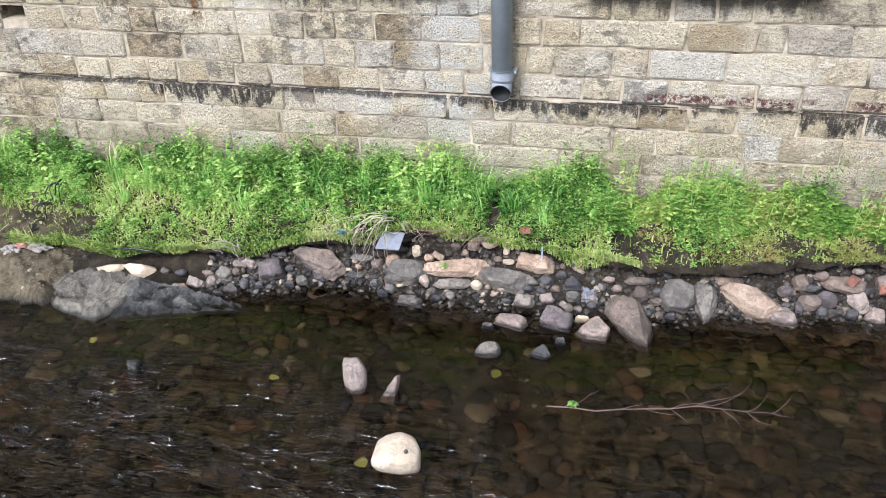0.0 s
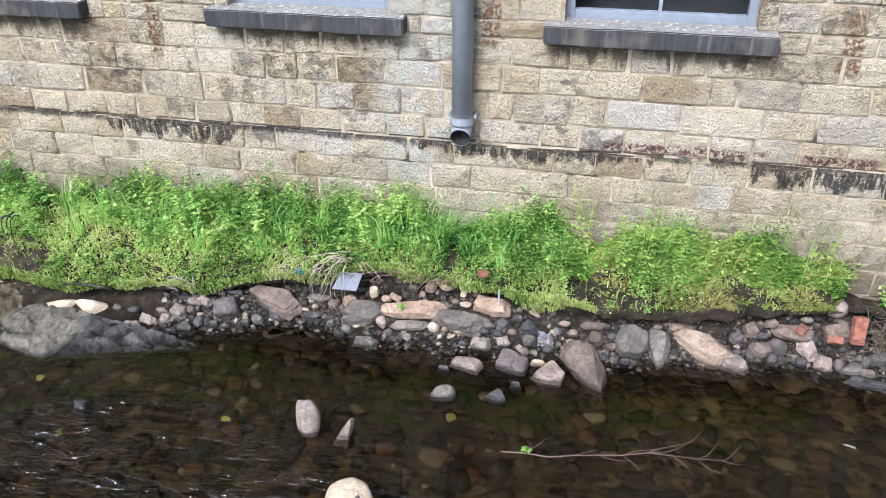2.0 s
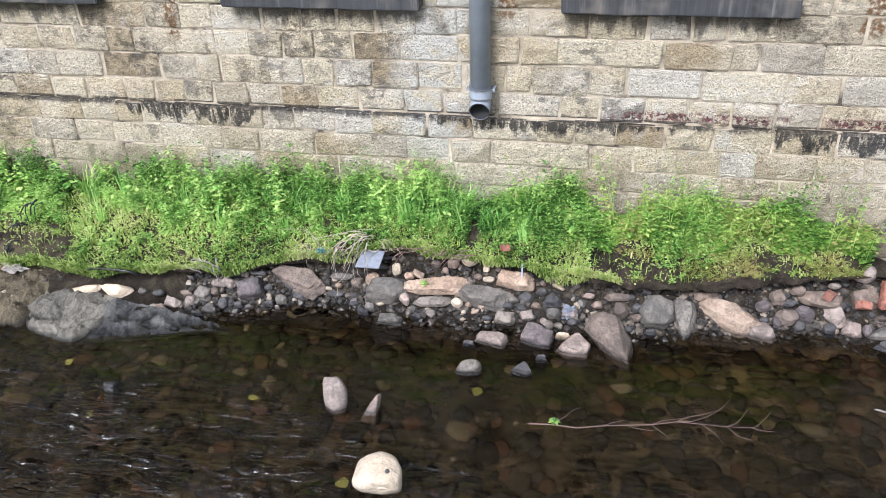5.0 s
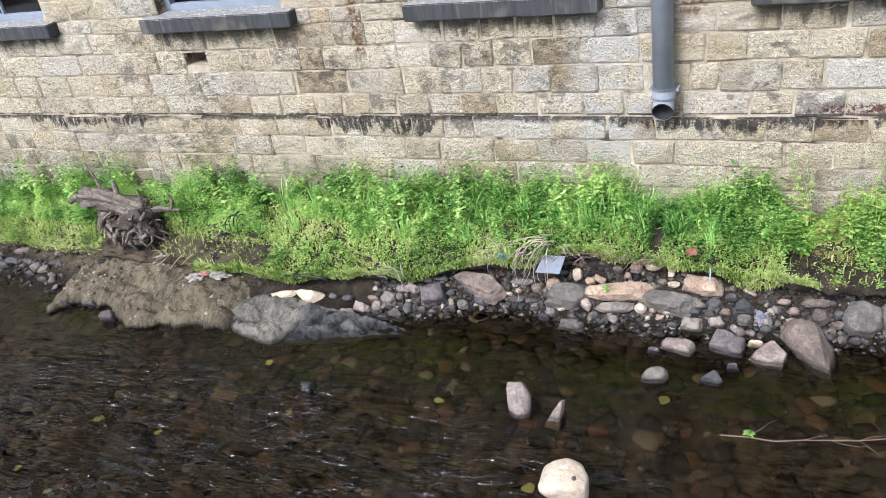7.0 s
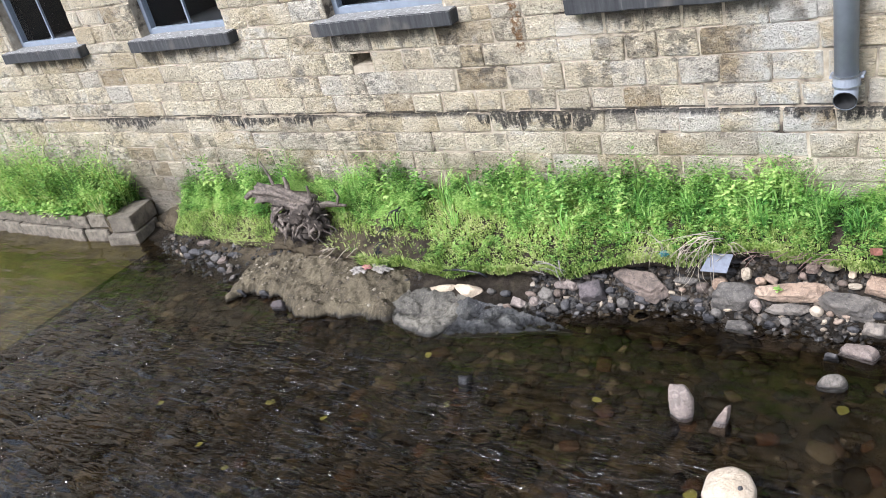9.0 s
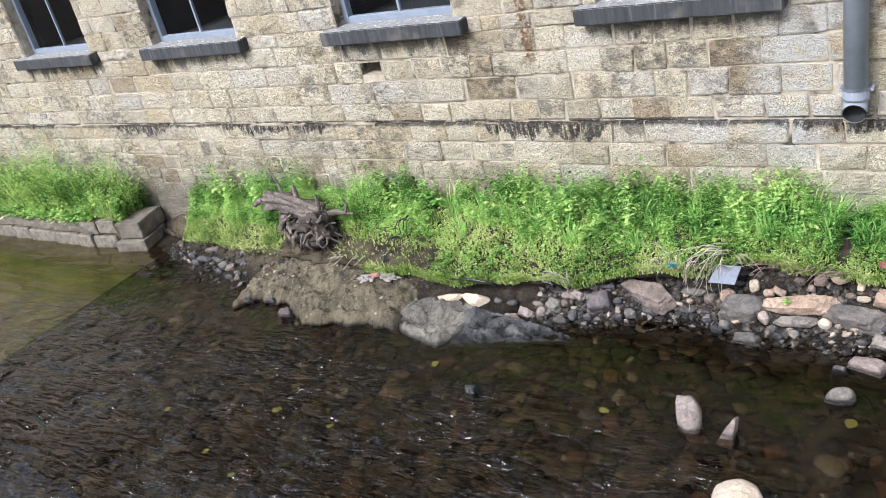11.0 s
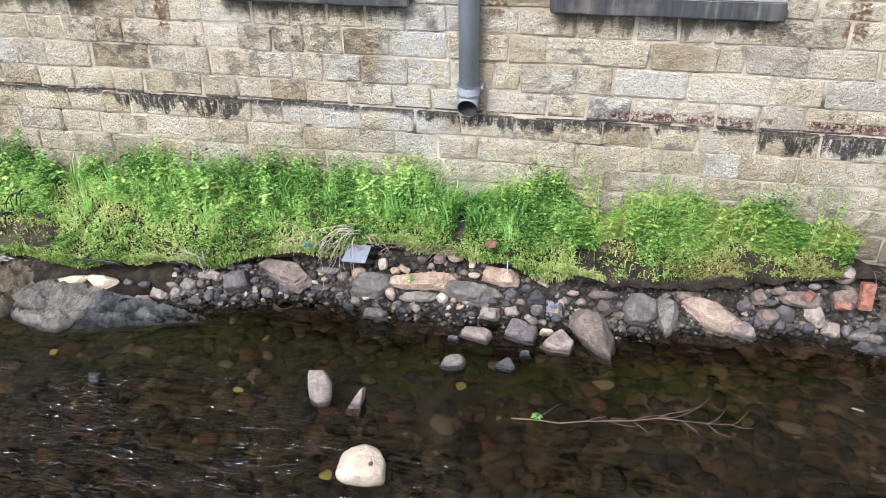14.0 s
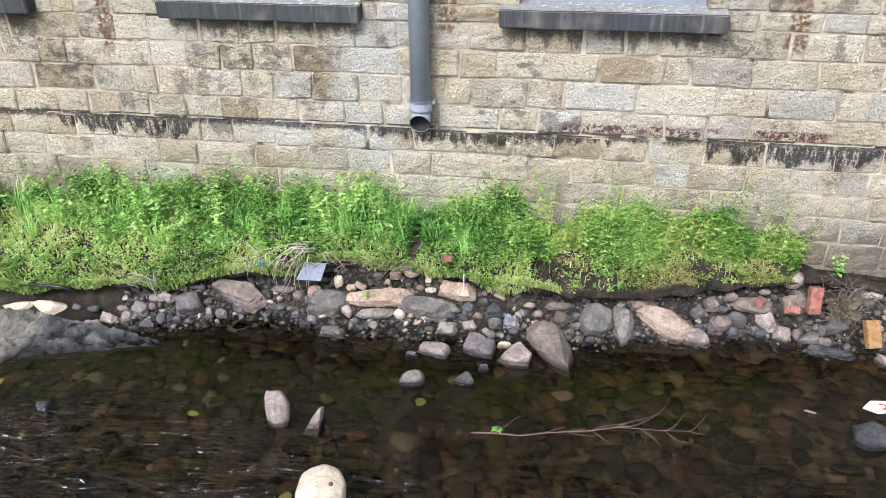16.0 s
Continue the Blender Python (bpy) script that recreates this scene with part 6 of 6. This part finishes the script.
def stump():
    """A rotten log lying across its own root plate, with broken prongs."""
    s = base("root_stump", -6.03, 5.16, 0.48)
    s.scale = (1.15, 1.15, 1.15)
    tagged(s, "uprooted grey tree stump with broken roots on the bank", "stump")
    rng = random.Random(8)

    def gnarled(name, pts, radius, taper, sides=22, seed=0.0, rough=0.35):
        """A rotten limb: its rings are torn into ridges that run along it."""
        bm = bmesh.new()
        dense = []
        pts = [Vector(p) for p in pts]
        for a, b in zip(pts, pts[1:]):
            dense += [a.lerp(b, k / 6) for k in range(6)]
        dense.append(pts[-1])
        rings = []
        for i, p in enumerate(dense):
            d = (dense[min(i + 1, len(dense) - 1)] - dense[max(i - 1, 0)]).normalized()
            a = d.cross(Vector((0.13, 0.21, 1.0))).normalized()
            b = d.cross(a)
            f = i / (len(dense) - 1)
            r0 = radius * (1 + (taper - 1) * f)
            ring = []
            for k in range(sides):
                c, q = math.cos(k * math.tau / sides), math.sin(k * math.tau / sides)
                r = r0 * (1 + rough * noise.noise(Vector((c * 2.6, q * 2.6, f * 1.6 + seed))) + 0.6 * rough * noise.noise(Vector((c * 6, q * 6, f * 3 + seed))))
                ring.append(bm.verts.new(p + r * (c * a + q * b)))
            rings.append(ring)
        for u, v in zip(rings, rings[1:]):
            for k in range(sides):
                bm.faces.new((u[k], u[(k + 1) % sides], v[(k + 1) % sides], v[k])).smooth = True
        for ring, sign in ((rings[0], 1), (rings[-1], -1)):
            tip = bm.verts.new(sum((v.co for v in ring), Vector()) / sides)
            for k in range(sides):
                bm.faces.new((ring[k], tip, ring[(k + 1) % sides])[::sign])
        bmesh.ops.recalc_face_normals(bm, faces=bm.faces[:])
        return part(name, bm, WOOD, s)

    gnarled("trunk", [(-0.40, -0.12, 0.30), (-0.24, -0.11, 0.29), (-0.05, -0.09, 0.23), (0.16, -0.07, 0.17)], 0.085, 0.8, 30, 1.0, 0.75)
    gnarled("broken_limb", [(-0.38, -0.14, 0.32), (-0.46, -0.16, 0.31), (-0.52, -0.2, 0.28)], 0.05, 0.35, 14, 3.0, 0.8)
    gnarled("broken_limb", [(-0.3, -0.02, 0.32), (-0.34, 0.0, 0.42), (-0.42, 0.02, 0.56)], 0.016, 0.3, 10, 7.0, 0.6)
    gnarled("broken_limb", [(-0.1, -0.06, 0.26), (-0.09, -0.05, 0.36), (-0.1, -0.05, 0.44)], 0.026, 0.6, 12, 4.0, 0.7)
    gnarled("broken_limb", [(0.14, -0.06, 0.2), (0.16, -0.06, 0.29), (0.17, -0.07, 0.37)], 0.018, 0.5, 10, 5.0, 0.6)
    gnarled("broken_limb", [(0.15, -0.08, 0.15), (0.32, -0.04, 0.19), (0.5, 0.0, 0.16)], 0.03, 0.4, 12, 6.0, 0.8)
    gnarled("broken_limb", [(0.42, -0.02, 0.17), (0.47, -0.03, 0.26), (0.44, -0.03, 0.33)], 0.016, 0.4, 10, 9.0, 0.6)
    for k in range(22):
        x0, z0 = rng.uniform(-0.24, 0.26), rng.uniform(0.0, 0.22)
        a = rng.uniform(-2.6, 0.5)
        ln = rng.uniform(0.07, 0.17)
        p0 = Vector((x0, -0.2, z0))
        p1 = p0 + Vector((math.cos(a) * ln * 0.5, rng.uniform(-0.06, 0.0), math.sin(a) * ln * 0.5))
        p2 = p1 + Vector((math.cos(a + 0.5) * ln * 0.5, rng.uniform(-0.05, 0.02), math.sin(a + 0.5) * ln * 0.5))
        gnarled("broken_root", [p0, p1, p2], rng.uniform(0.012, 0.032), 0.35, 9, k * 1.7, 0.8)
    me = rock_mesh("root_plate", 61, (0.62, 0.34, 0.54), 12, 5.0, 5, 0.35)
    for v in me.vertices:
        v.co += 0.035 * Vector(noise.noise_vector(v.co * 12)) + 0.02 * Vector(noise.noise_vector(v.co * 30))
    me.materials.append(ROT)
    plate = new("root_plate", me)
    plate.parent = s
    plate.matrix_basis = pose(0.03, -0.09, -0.26, 0, 6, 0)
    tagged(plate, "dark rotten root plate")
    for k in range(64):
        a = rng.uniform(0, math.tau)
        p = Vector((rng.uniform(-0.22, 0.34), rng.uniform(-0.2, -0.08), rng.uniform(-0.06, 0.2)))
        d = Vector((math.cos(a), rng.uniform(-0.8, 0.0), rng.uniform(-0.8, 0.4))).normalized()
        pts = [p]
        ln = rng.uniform(0.06, 0.2)
        for q in range(4):
            d = (d + 0.5 * Vector((rng.uniform(-1, 1), rng.uniform(-1, 1), rng.uniform(-1, 1)))).normalized()
            pts.append(pts[-1] + d * ln / 4)
        part("root", tube(pts, rng.uniform(0.004, 0.014), 6, 0.3), WOOD if k % 3 else ROT, s)


stump()


def sticks(name, label, n, x, y, z, spread, length, rad, mat, seed, cat):
    s = base(name, x, y, z)
    tagged(s, label, cat)
    rng = random.Random(seed)
    for k in range(n):
        p = Vector((rng.uniform(-1, 1) * spread[0], rng.uniform(-1, 1) * spread[1], rng.uniform(0, 1) * spread[2]))
        a = rng.uniform(-0.9, 0.7)
        d = Vector((-math.cos(a), -0.35, -math.sin(a) * 0.5 - 0.25)).normalized()
        pts = [p]
        ln = length * rng.uniform(0.5, 1.2)
        for q in range(5):
            d = (d + 0.22 * Vector((rng.uniform(-1, 1), rng.uniform(-0.7, 0.7), rng.uniform(-1.0, 0.6)))).normalized()
            pts.append(pts[-1] + d * ln / 5)
        part("stalk", tube(pts, rad * rng.uniform(0.6, 1.3), 5, 0.5), mat, s)


def arching_stalks(name, label, starts, seed, mat, rad):
    """Dry stems that arch over the bank edge and droop: where they start, how far they reach and how far they fall."""
    b = base(name, *starts[0][0])
    tagged(b, label, "stalks")
    rng = random.Random(seed)
    o = Vector(starts[0][0])
    for (px, py, pz), reach, fall, count in starts:
        for k in range(count):
            p = Vector((px, py, pz)) - o + Vector((rng.uniform(-0.05, 0.05), rng.uniform(-0.02, 0.02), rng.uniform(-0.03, 0.03)))
            r, f = reach * rng.uniform(0.2, 1.2), fall * rng.uniform(0.3, 1.25)
            bow = rng.uniform(0.0, 0.06)
            pts = [p + Vector((r * q, -0.07 * math.sin(q * 2.2), bow * math.sin(q * 3.1) - f * q ** 1.7)) + 0.012 * Vector(noise.noise_vector(Vector((k * 3.1, q * 3, seed + px)))) for q in (0, 0.15, 0.3, 0.45, 0.6, 0.75, 0.9, 1.0)]
            part("stalk", tube(pts, rad * rng.uniform(0.6, 1.3), 5, 0.5), mat, b)


arching_stalks("dry_stalks", "dry pale stalks arching over the bank edge", [((-1.72, 5.06, 0.66), -0.62, 0.22, 5), ((-1.72, 5.04, 0.62), -0.32, 0.26, 5), ((-1.76, 5.02, 0.60), -0.06, 0.36, 3), ((-1.95, 5.02, 0.56), -0.10, 0.22, 6), ((-2.2, 5.02, 0.53), -0.12, 0.12, 5), ((-1.6, 5.06, 0.62), 0.16, 0.08, 4)], 2, STRAW, 0.0042)
arching_stalks("sack_threads", "pale frayed sacking threads pressed into the bank", [((-3.22, 4.88, 0.39), 0.24, 0.02, 3), ((-3.22, 4.86, 0.31), 0.20, -0.02, 4), ((-3.02, 4.87, 0.40), 0.05, 0.10, 3)], 3, PALE, 0.0045)
sticks("dry_rootlets", "dry hanging roots in the bare soil edge", 22, -1.15, 5.0, 0.56, (0.32, 0.03, 0.04), 0.16, 0.004, TWIG, 4, "roots")
def tangle(name, label, count, at, spread, length, rad, mat, seed):
    """Twigs that lie every way across each other."""
    b = base(name, *at)
    tagged(b, label, "brush")
    rng = random.Random(seed)
    for k in range(count):
        p = Vector(tuple(rng.gauss(0, 0.5) * v for v in spread))
        d = Vector((rng.gauss(0, 1), rng.gauss(0, 0.6), rng.gauss(0, 0.7))).normalized()
        ln = length * rng.uniform(0.4, 1.3)
        pts = [p]
        for q in range(5):
            d = (d + 0.35 * Vector((rng.gauss(0, 1), rng.gauss(0, 1), rng.gauss(-0.2, 1)))).normalized()
            pts.append(pts[-1] + d * ln / 5)
        part("twig", tube(pts, rad * rng.uniform(0.6, 1.4), 5, 0.4), mat, b)


tangle("dead_brush", "heap of dead grey brush beside the wall foot", 80, (2.42, 5.30, 0.34), (0.22, 0.12, 0.2), 0.26, 0.003, WOOD, 6)
tangle("stalk_litter", "thin dry stems lying across each other at the bank edge", 16, (-1.86, 5.0, 0.50), (0.3, 0.05, 0.1), 0.34, 0.003, STRAW, 16)
sticks("root_tangle", "pale roots hanging from the muddy bank", 9, -5.35, 4.86, 0.34, (0.25, 0.06, 0.03), 0.2, 0.004, STRAW, 7, "roots")


def flat_scrap(name, label, cat, mat, pts, x, y, z, rz, tip, thick=0.006):
    bm = bmesh.new()
    a = [bm.verts.new((px, py, 0)) for px, py in pts]
    b = [bm.verts.new((px, py, thick)) for px, py in pts]
    bm.faces.new(a[::-1])
    bm.faces.new(b)
    for i in range(len(pts)):
        k = (i + 1) % len(pts)
        bm.faces.new((a[i], a[k], b[k], b[i]))
    bmesh.ops.recalc_face_normals(bm, faces=bm.faces[:])
    ob = part(name, bm, mat)
    ob.matrix_basis = pose(x, y, z, tip[0], tip[1], rz)
    return tagged(ob, label, cat)


flat_scrap("slate_tile", "blue-grey roof slate stuck in the bank edge", "slate", SLATE, [(-0.11, -0.07), (0.08, -0.07), (0.12, 0.08), (-0.05, 0.08)], -1.72, 5.0, 0.45, 14, (42, 8), 0.012)
card = flat_scrap("torn_card", "torn white card with a red mark floating in the river", "litter", CARD, [(-0.09, -0.03), (0.0, -0.075), (0.10, -0.05), (0.09, 0.06), (-0.02, 0.05)], 2.45, 4.47, 0.004, 0, (3, 0))
bm = bmesh.new()
for k in range(7):
    a0, a1 = 2.4 - 0.62 * k, 2.4 - 0.62 * (k + 1)
    vs = [bm.verts.new((0.045 + r * math.cos(a), -0.004 + r * math.sin(a), 0.008)) for r, a in ((0.018, a0), (0.034, a0), (0.034, a1), (0.018, a1))]
    bm.faces.new(vs)
part("red_mark", bm, RED, card)
flat_scrap("plastic_scrap", "thin pale plastic scrap on the water", "litter", PALE, [(-0.04, 0), (0.035, -0.012), (0.04, 0.0), (-0.02, 0.012)], 1.99, 4.35, 0.002, -10, (0, 0))
for k, (lx, ly, s, lz) in enumerate(((-2.255, 3.78, 0.08, -0.03), (-4.83, 3.0, 0.09, -0.03), (-4.24, 2.99, 0.08, -0.06), (-3.34, 3.43, 0.07, -0.05), (-4.63, 2.27, 0.08, -0.02), (-5.07, 2.42, 0.085, -0.04), (-3.84, 3.94, 0.085, -0.05), (-5.9, 2.7, 0.08, -0.06), (-1.37, 3.12, 0.11, -0.04), (-0.7, 4.13, 0.12, -0.05))):
    rng = random.Random(k)
    pts = [(s * 0.5 * math.cos(q * math.tau / 8) * rng.uniform(0.6, 1.1), s * 0.4 * math.sin(q * math.tau / 8) * rng.uniform(0.6, 1.1)) for q in range(8)]
    flat_scrap("sunken_leaf", "yellow-green leaf drowned in the shallow water", "leaf", YELLOW, pts, lx, ly, lz, k * 50, (10, 6), 0.002)


def floating_branch():
    b = base("fallen_branch", -0.30, 3.80, 0.015)
    tagged(b, "thin bare reddish branch lying in the shallow water", "branch")
    rng = random.Random(5)
    main = [Vector((0.16 * i, 0.0245 * i - 0.03 * math.sin(i * 0.8) + 0.012 * math.sin(i * 2.3), 0.01 + 0.006 * math.sin(i))) for i in range(10)]
    part("main_stem", tube(main, 0.0046, 6, 0.35), TWIG, b)
    for i, side, ln in ((1, 1, 0.24), (3, 1, 0.16), (4, -1, 0.22), (5, 1, 0.30), (5, -1, 0.26), (6, 1, 0.34), (6, -1, 0.40), (7, -1, 0.24), (8, 1, 0.26), (8, -1, 0.20), (9, 1, 0.20), (9, -1, 0.14)):
        p = main[i]
        d = Vector((0.8, rng.uniform(0.25, 0.9) * side, 0.15))
        pts = [p]
        for q in range(4):
            d = (d + 0.38 * Vector((rng.uniform(-1, 1), rng.uniform(-1, 1), rng.uniform(-0.4, 0.4)))).normalized()
            pts.append(pts[-1] + d * ln / 4)
        part("side_twig", tube(pts, 0.0024, 5, 0.4), TWIG, b)
    verts, faces = [], []
    for k in range(7):
        a = k * 0.9
        c, s = math.cos(a) * 0.045, math.sin(a) * 0.045
        m = len(verts)
        verts += [(0.17, 0.03, 0.02), (0.17 + c * 0.5 - s * 0.3, 0.03 + s * 0.5 + c * 0.3, 0.04), (0.17 + c, 0.03 + s, 0.025), (0.17 + c * 0.5 + s * 0.3, 0.03 + s * 0.5 - c * 0.3, 0.04)]
        faces += [(m, m + 1, m + 2), (m, m + 2, m + 3)]
    from_lists("leaf_tuft", verts, faces, CRESS, b)


floating_branch()


def crumpled(name, label, cat, mat, x, y, z, size, seed):
    bm = bmesh.new()
    bmesh.ops.create_icosphere(bm, subdivisions=4, radius=1.0)
    for v in bm.verts:
        d = v.co.normalized()
        r = 1 + 0.7 * noise.noise(d * 2.1 + Vector((seed, 0, 0))) + 0.4 * noise.noise(d * 6 + Vector((seed, 3, 0)))
        v.co = Vector((d.x * r * size[0], d.y * r * size[1], d.z * r * size[2]))
    ob = part(name, bm, mat)
    ob.matrix_basis = pose(x, y, z)
    return tagged(ob, label, cat)


arching_stalks("black_strips", "torn black plastic strips tangled in the weeds", [((-4.78, 5.16, 0.66), -0.16, 0.22, 4), ((-4.86, 5.06, 0.48), -0.12, 0.14, 4), ((-4.93, 4.96, 0.36), -0.10, 0.10, 3)], 18, BLACK, 0.007)
crumpled("black_bag", "wet black plastic scrap on the mud", "litter", BLACK, -4.98, 4.92, 0.27, (0.05, 0.04, 0.045), 7)
crumpled("pale_rag", "dirty pale rag caught on the mud edge", "litter", PALE, -4.88, 4.78, 0.21, (0.10, 0.05, 0.03), 5)
crumpled("pale_rag", "dirty pale rag caught on the mud edge", "litter", PALE, -5.12, 4.72, 0.19, (0.07, 0.05, 0.03), 8)
crumpled("red_wrapper", "torn red and white wrapper in the mud", "litter", PINK, -5.02, 4.74, 0.23, (0.05, 0.02, 0.02), 15)
hose = part("old_hose", tube([(-4.16, 4.77, 0.24), (-4.10, 4.75, 0.29), (-3.98, 4.74, 0.31), (-3.84, 4.74, 0.315), (-3.72, 4.75, 0.30), (-3.66, 4.77, 0.25)], 0.012, 8, 0.9), BLACK)
tagged(hose, "old black hose sticking out of the soil edge", "hose")
for k, (sx, sz) in enumerate(((0.22, 2.27), (0.30, 2.275), (0.92, 2.265), (0.98, 2.27))):
    st = part("dry_straw", tube([(sx, 5.56, sz + 0.02), (sx - 0.03, 5.53, sz - 0.01), (sx - 0.07, 5.52, sz - 0.035 + 0.02 * (k % 2))], 0.003, 5, 0.6), STRAW)
    tagged(st, "dry pale straw caught under the window sill", "straw")
crumpled("earth_clod", "dry grey earth clod matted with dead roots", "clod", R_MUD, 2.39, 5.28, 0.28, (0.10, 0.08, 0.11), 21)
crumpled("teal_wrapper", "torn teal plastic wrapper in the grass edge", "litter", TEAL, -2.12, 5.0, 0.50, (0.03, 0.02, 0.02), 12)
crumpled("blue_string", "pale blue frayed string hanging on the bank", "litter", BLUEISH, -0.50, 4.99, 0.47, (0.004, 0.005, 0.06), 13)
crumpled("dark_wrapper", "shiny dark plastic wrapper between cobbles", "litter", SLATE, -0.13, 4.99, 0.12, (0.05, 0.04, 0.06), 14)


def herb_plant(name, label, x, y, z, height, stems, leaves, leaf, seed, bloom=0):
    """A single rooted plant: bent stems, each with its own leaves, and small yellow flower heads."""
    p = base(name, x, y, z)
    tagged(p, label, "plant", "single plants along the wall" if bloom else "")
    rng = random.Random(seed)
    for k in range(stems):
        a = rng.uniform(0, math.tau)
        lean = rng.uniform(0.1, 0.35)
        pts = [Vector((math.cos(a) * lean * height * f * f, math.sin(a) * lean * height * f * f - 0.1 * height * f, height * f * rng.uniform(0.93, 1.05))) for f in (0, 0.3, 0.6, 0.85, 1.0)]
        stem = part("stem", tube(pts, 0.0022, 5, 0.5), WEED, p)
        verts, faces = [], []
        for q in range(leaves):
            f = rng.uniform(0.15, 0.98)
            c = pts[0].lerp(pts[-1], f)
            ang = rng.uniform(0, math.tau)
            ln = leaf * rng.uniform(0.6, 1.3) * (1.25 - 0.7 * f)
            d = Vector((math.cos(ang), math.sin(ang), rng.uniform(-0.2, 0.5)))
            s = Vector((-math.sin(ang), math.cos(ang), 0)) * ln * 0.33
            m = len(verts)
            verts += [c, c + d * ln * 0.5 + s, c + d * ln - Vector((0, 0, 0.2 * ln)), c + d * ln * 0.5 - s, c + d * ln * 0.5 + Vector((0, 0, 0.08 * ln))]
            faces += [(m, m + 1, m + 4), (m + 1, m + 2, m + 4), (m + 2, m + 3, m + 4), (m + 3, m, m + 4)]
        from_lists("leaves", verts, faces, CRESS if bloom else WEED, stem)
        if bloom:
            for q in range(bloom):
                bm = bmesh.new()
                bmesh.ops.create_icosphere(bm, subdivisions=1, radius=rng.uniform(0.003, 0.006), matrix=Matrix.Translation(pts[-1] + Vector((rng.uniform(-0.02, 0.02), rng.uniform(-0.02, 0.02), rng.uniform(-0.05, 0.01)))))
                part("flower_head", bm, FLOWER, stem, "small yellow flower")


FLOWER = plain("yellow_flower", (0.45, 0.42, 0.08), 0.6, 0.2, 30)
rng = random.Random(77)
for k in range(26):
    px = -0.7 + 2.75 * (k + rng.random()) / 26
    herb_plant("flowering_stalk", "thin flowering stalk with yellow heads against the stone wall", px, 5.40 + rng.uniform(-0.12, 0.08), 0.62, rng.uniform(0.34, 0.68), rng.randint(1, 3), 18, 0.042, 500 + k, 2)
for k in range(22):
    px = -8.0 + 7.0 * (k + rng.random()) / 22
    if -6.8 < px < -5.9:
        continue
    herb_plant("tall_weed", "tall leafy green weed at the foot of the wall", px, 5.38 + rng.uniform(-0.18, 0.10), 0.62, rng.uniform(0.3, 0.5), rng.randint(2, 4), 22, 0.062, 600 + k)
herb_plant("wall_sprout", "small green sprout growing at the bare wall foot", 2.36, 5.50, 0.42, 0.22, 4, 14, 0.04, 701)
herb_plant("stone_sprig", "tiny green sprig on the tan sandstone block", -1.28, 4.99, 0.26, 0.05, 3, 8, 0.035, 702)

# ---- the wall's single stones ----
build_stones()
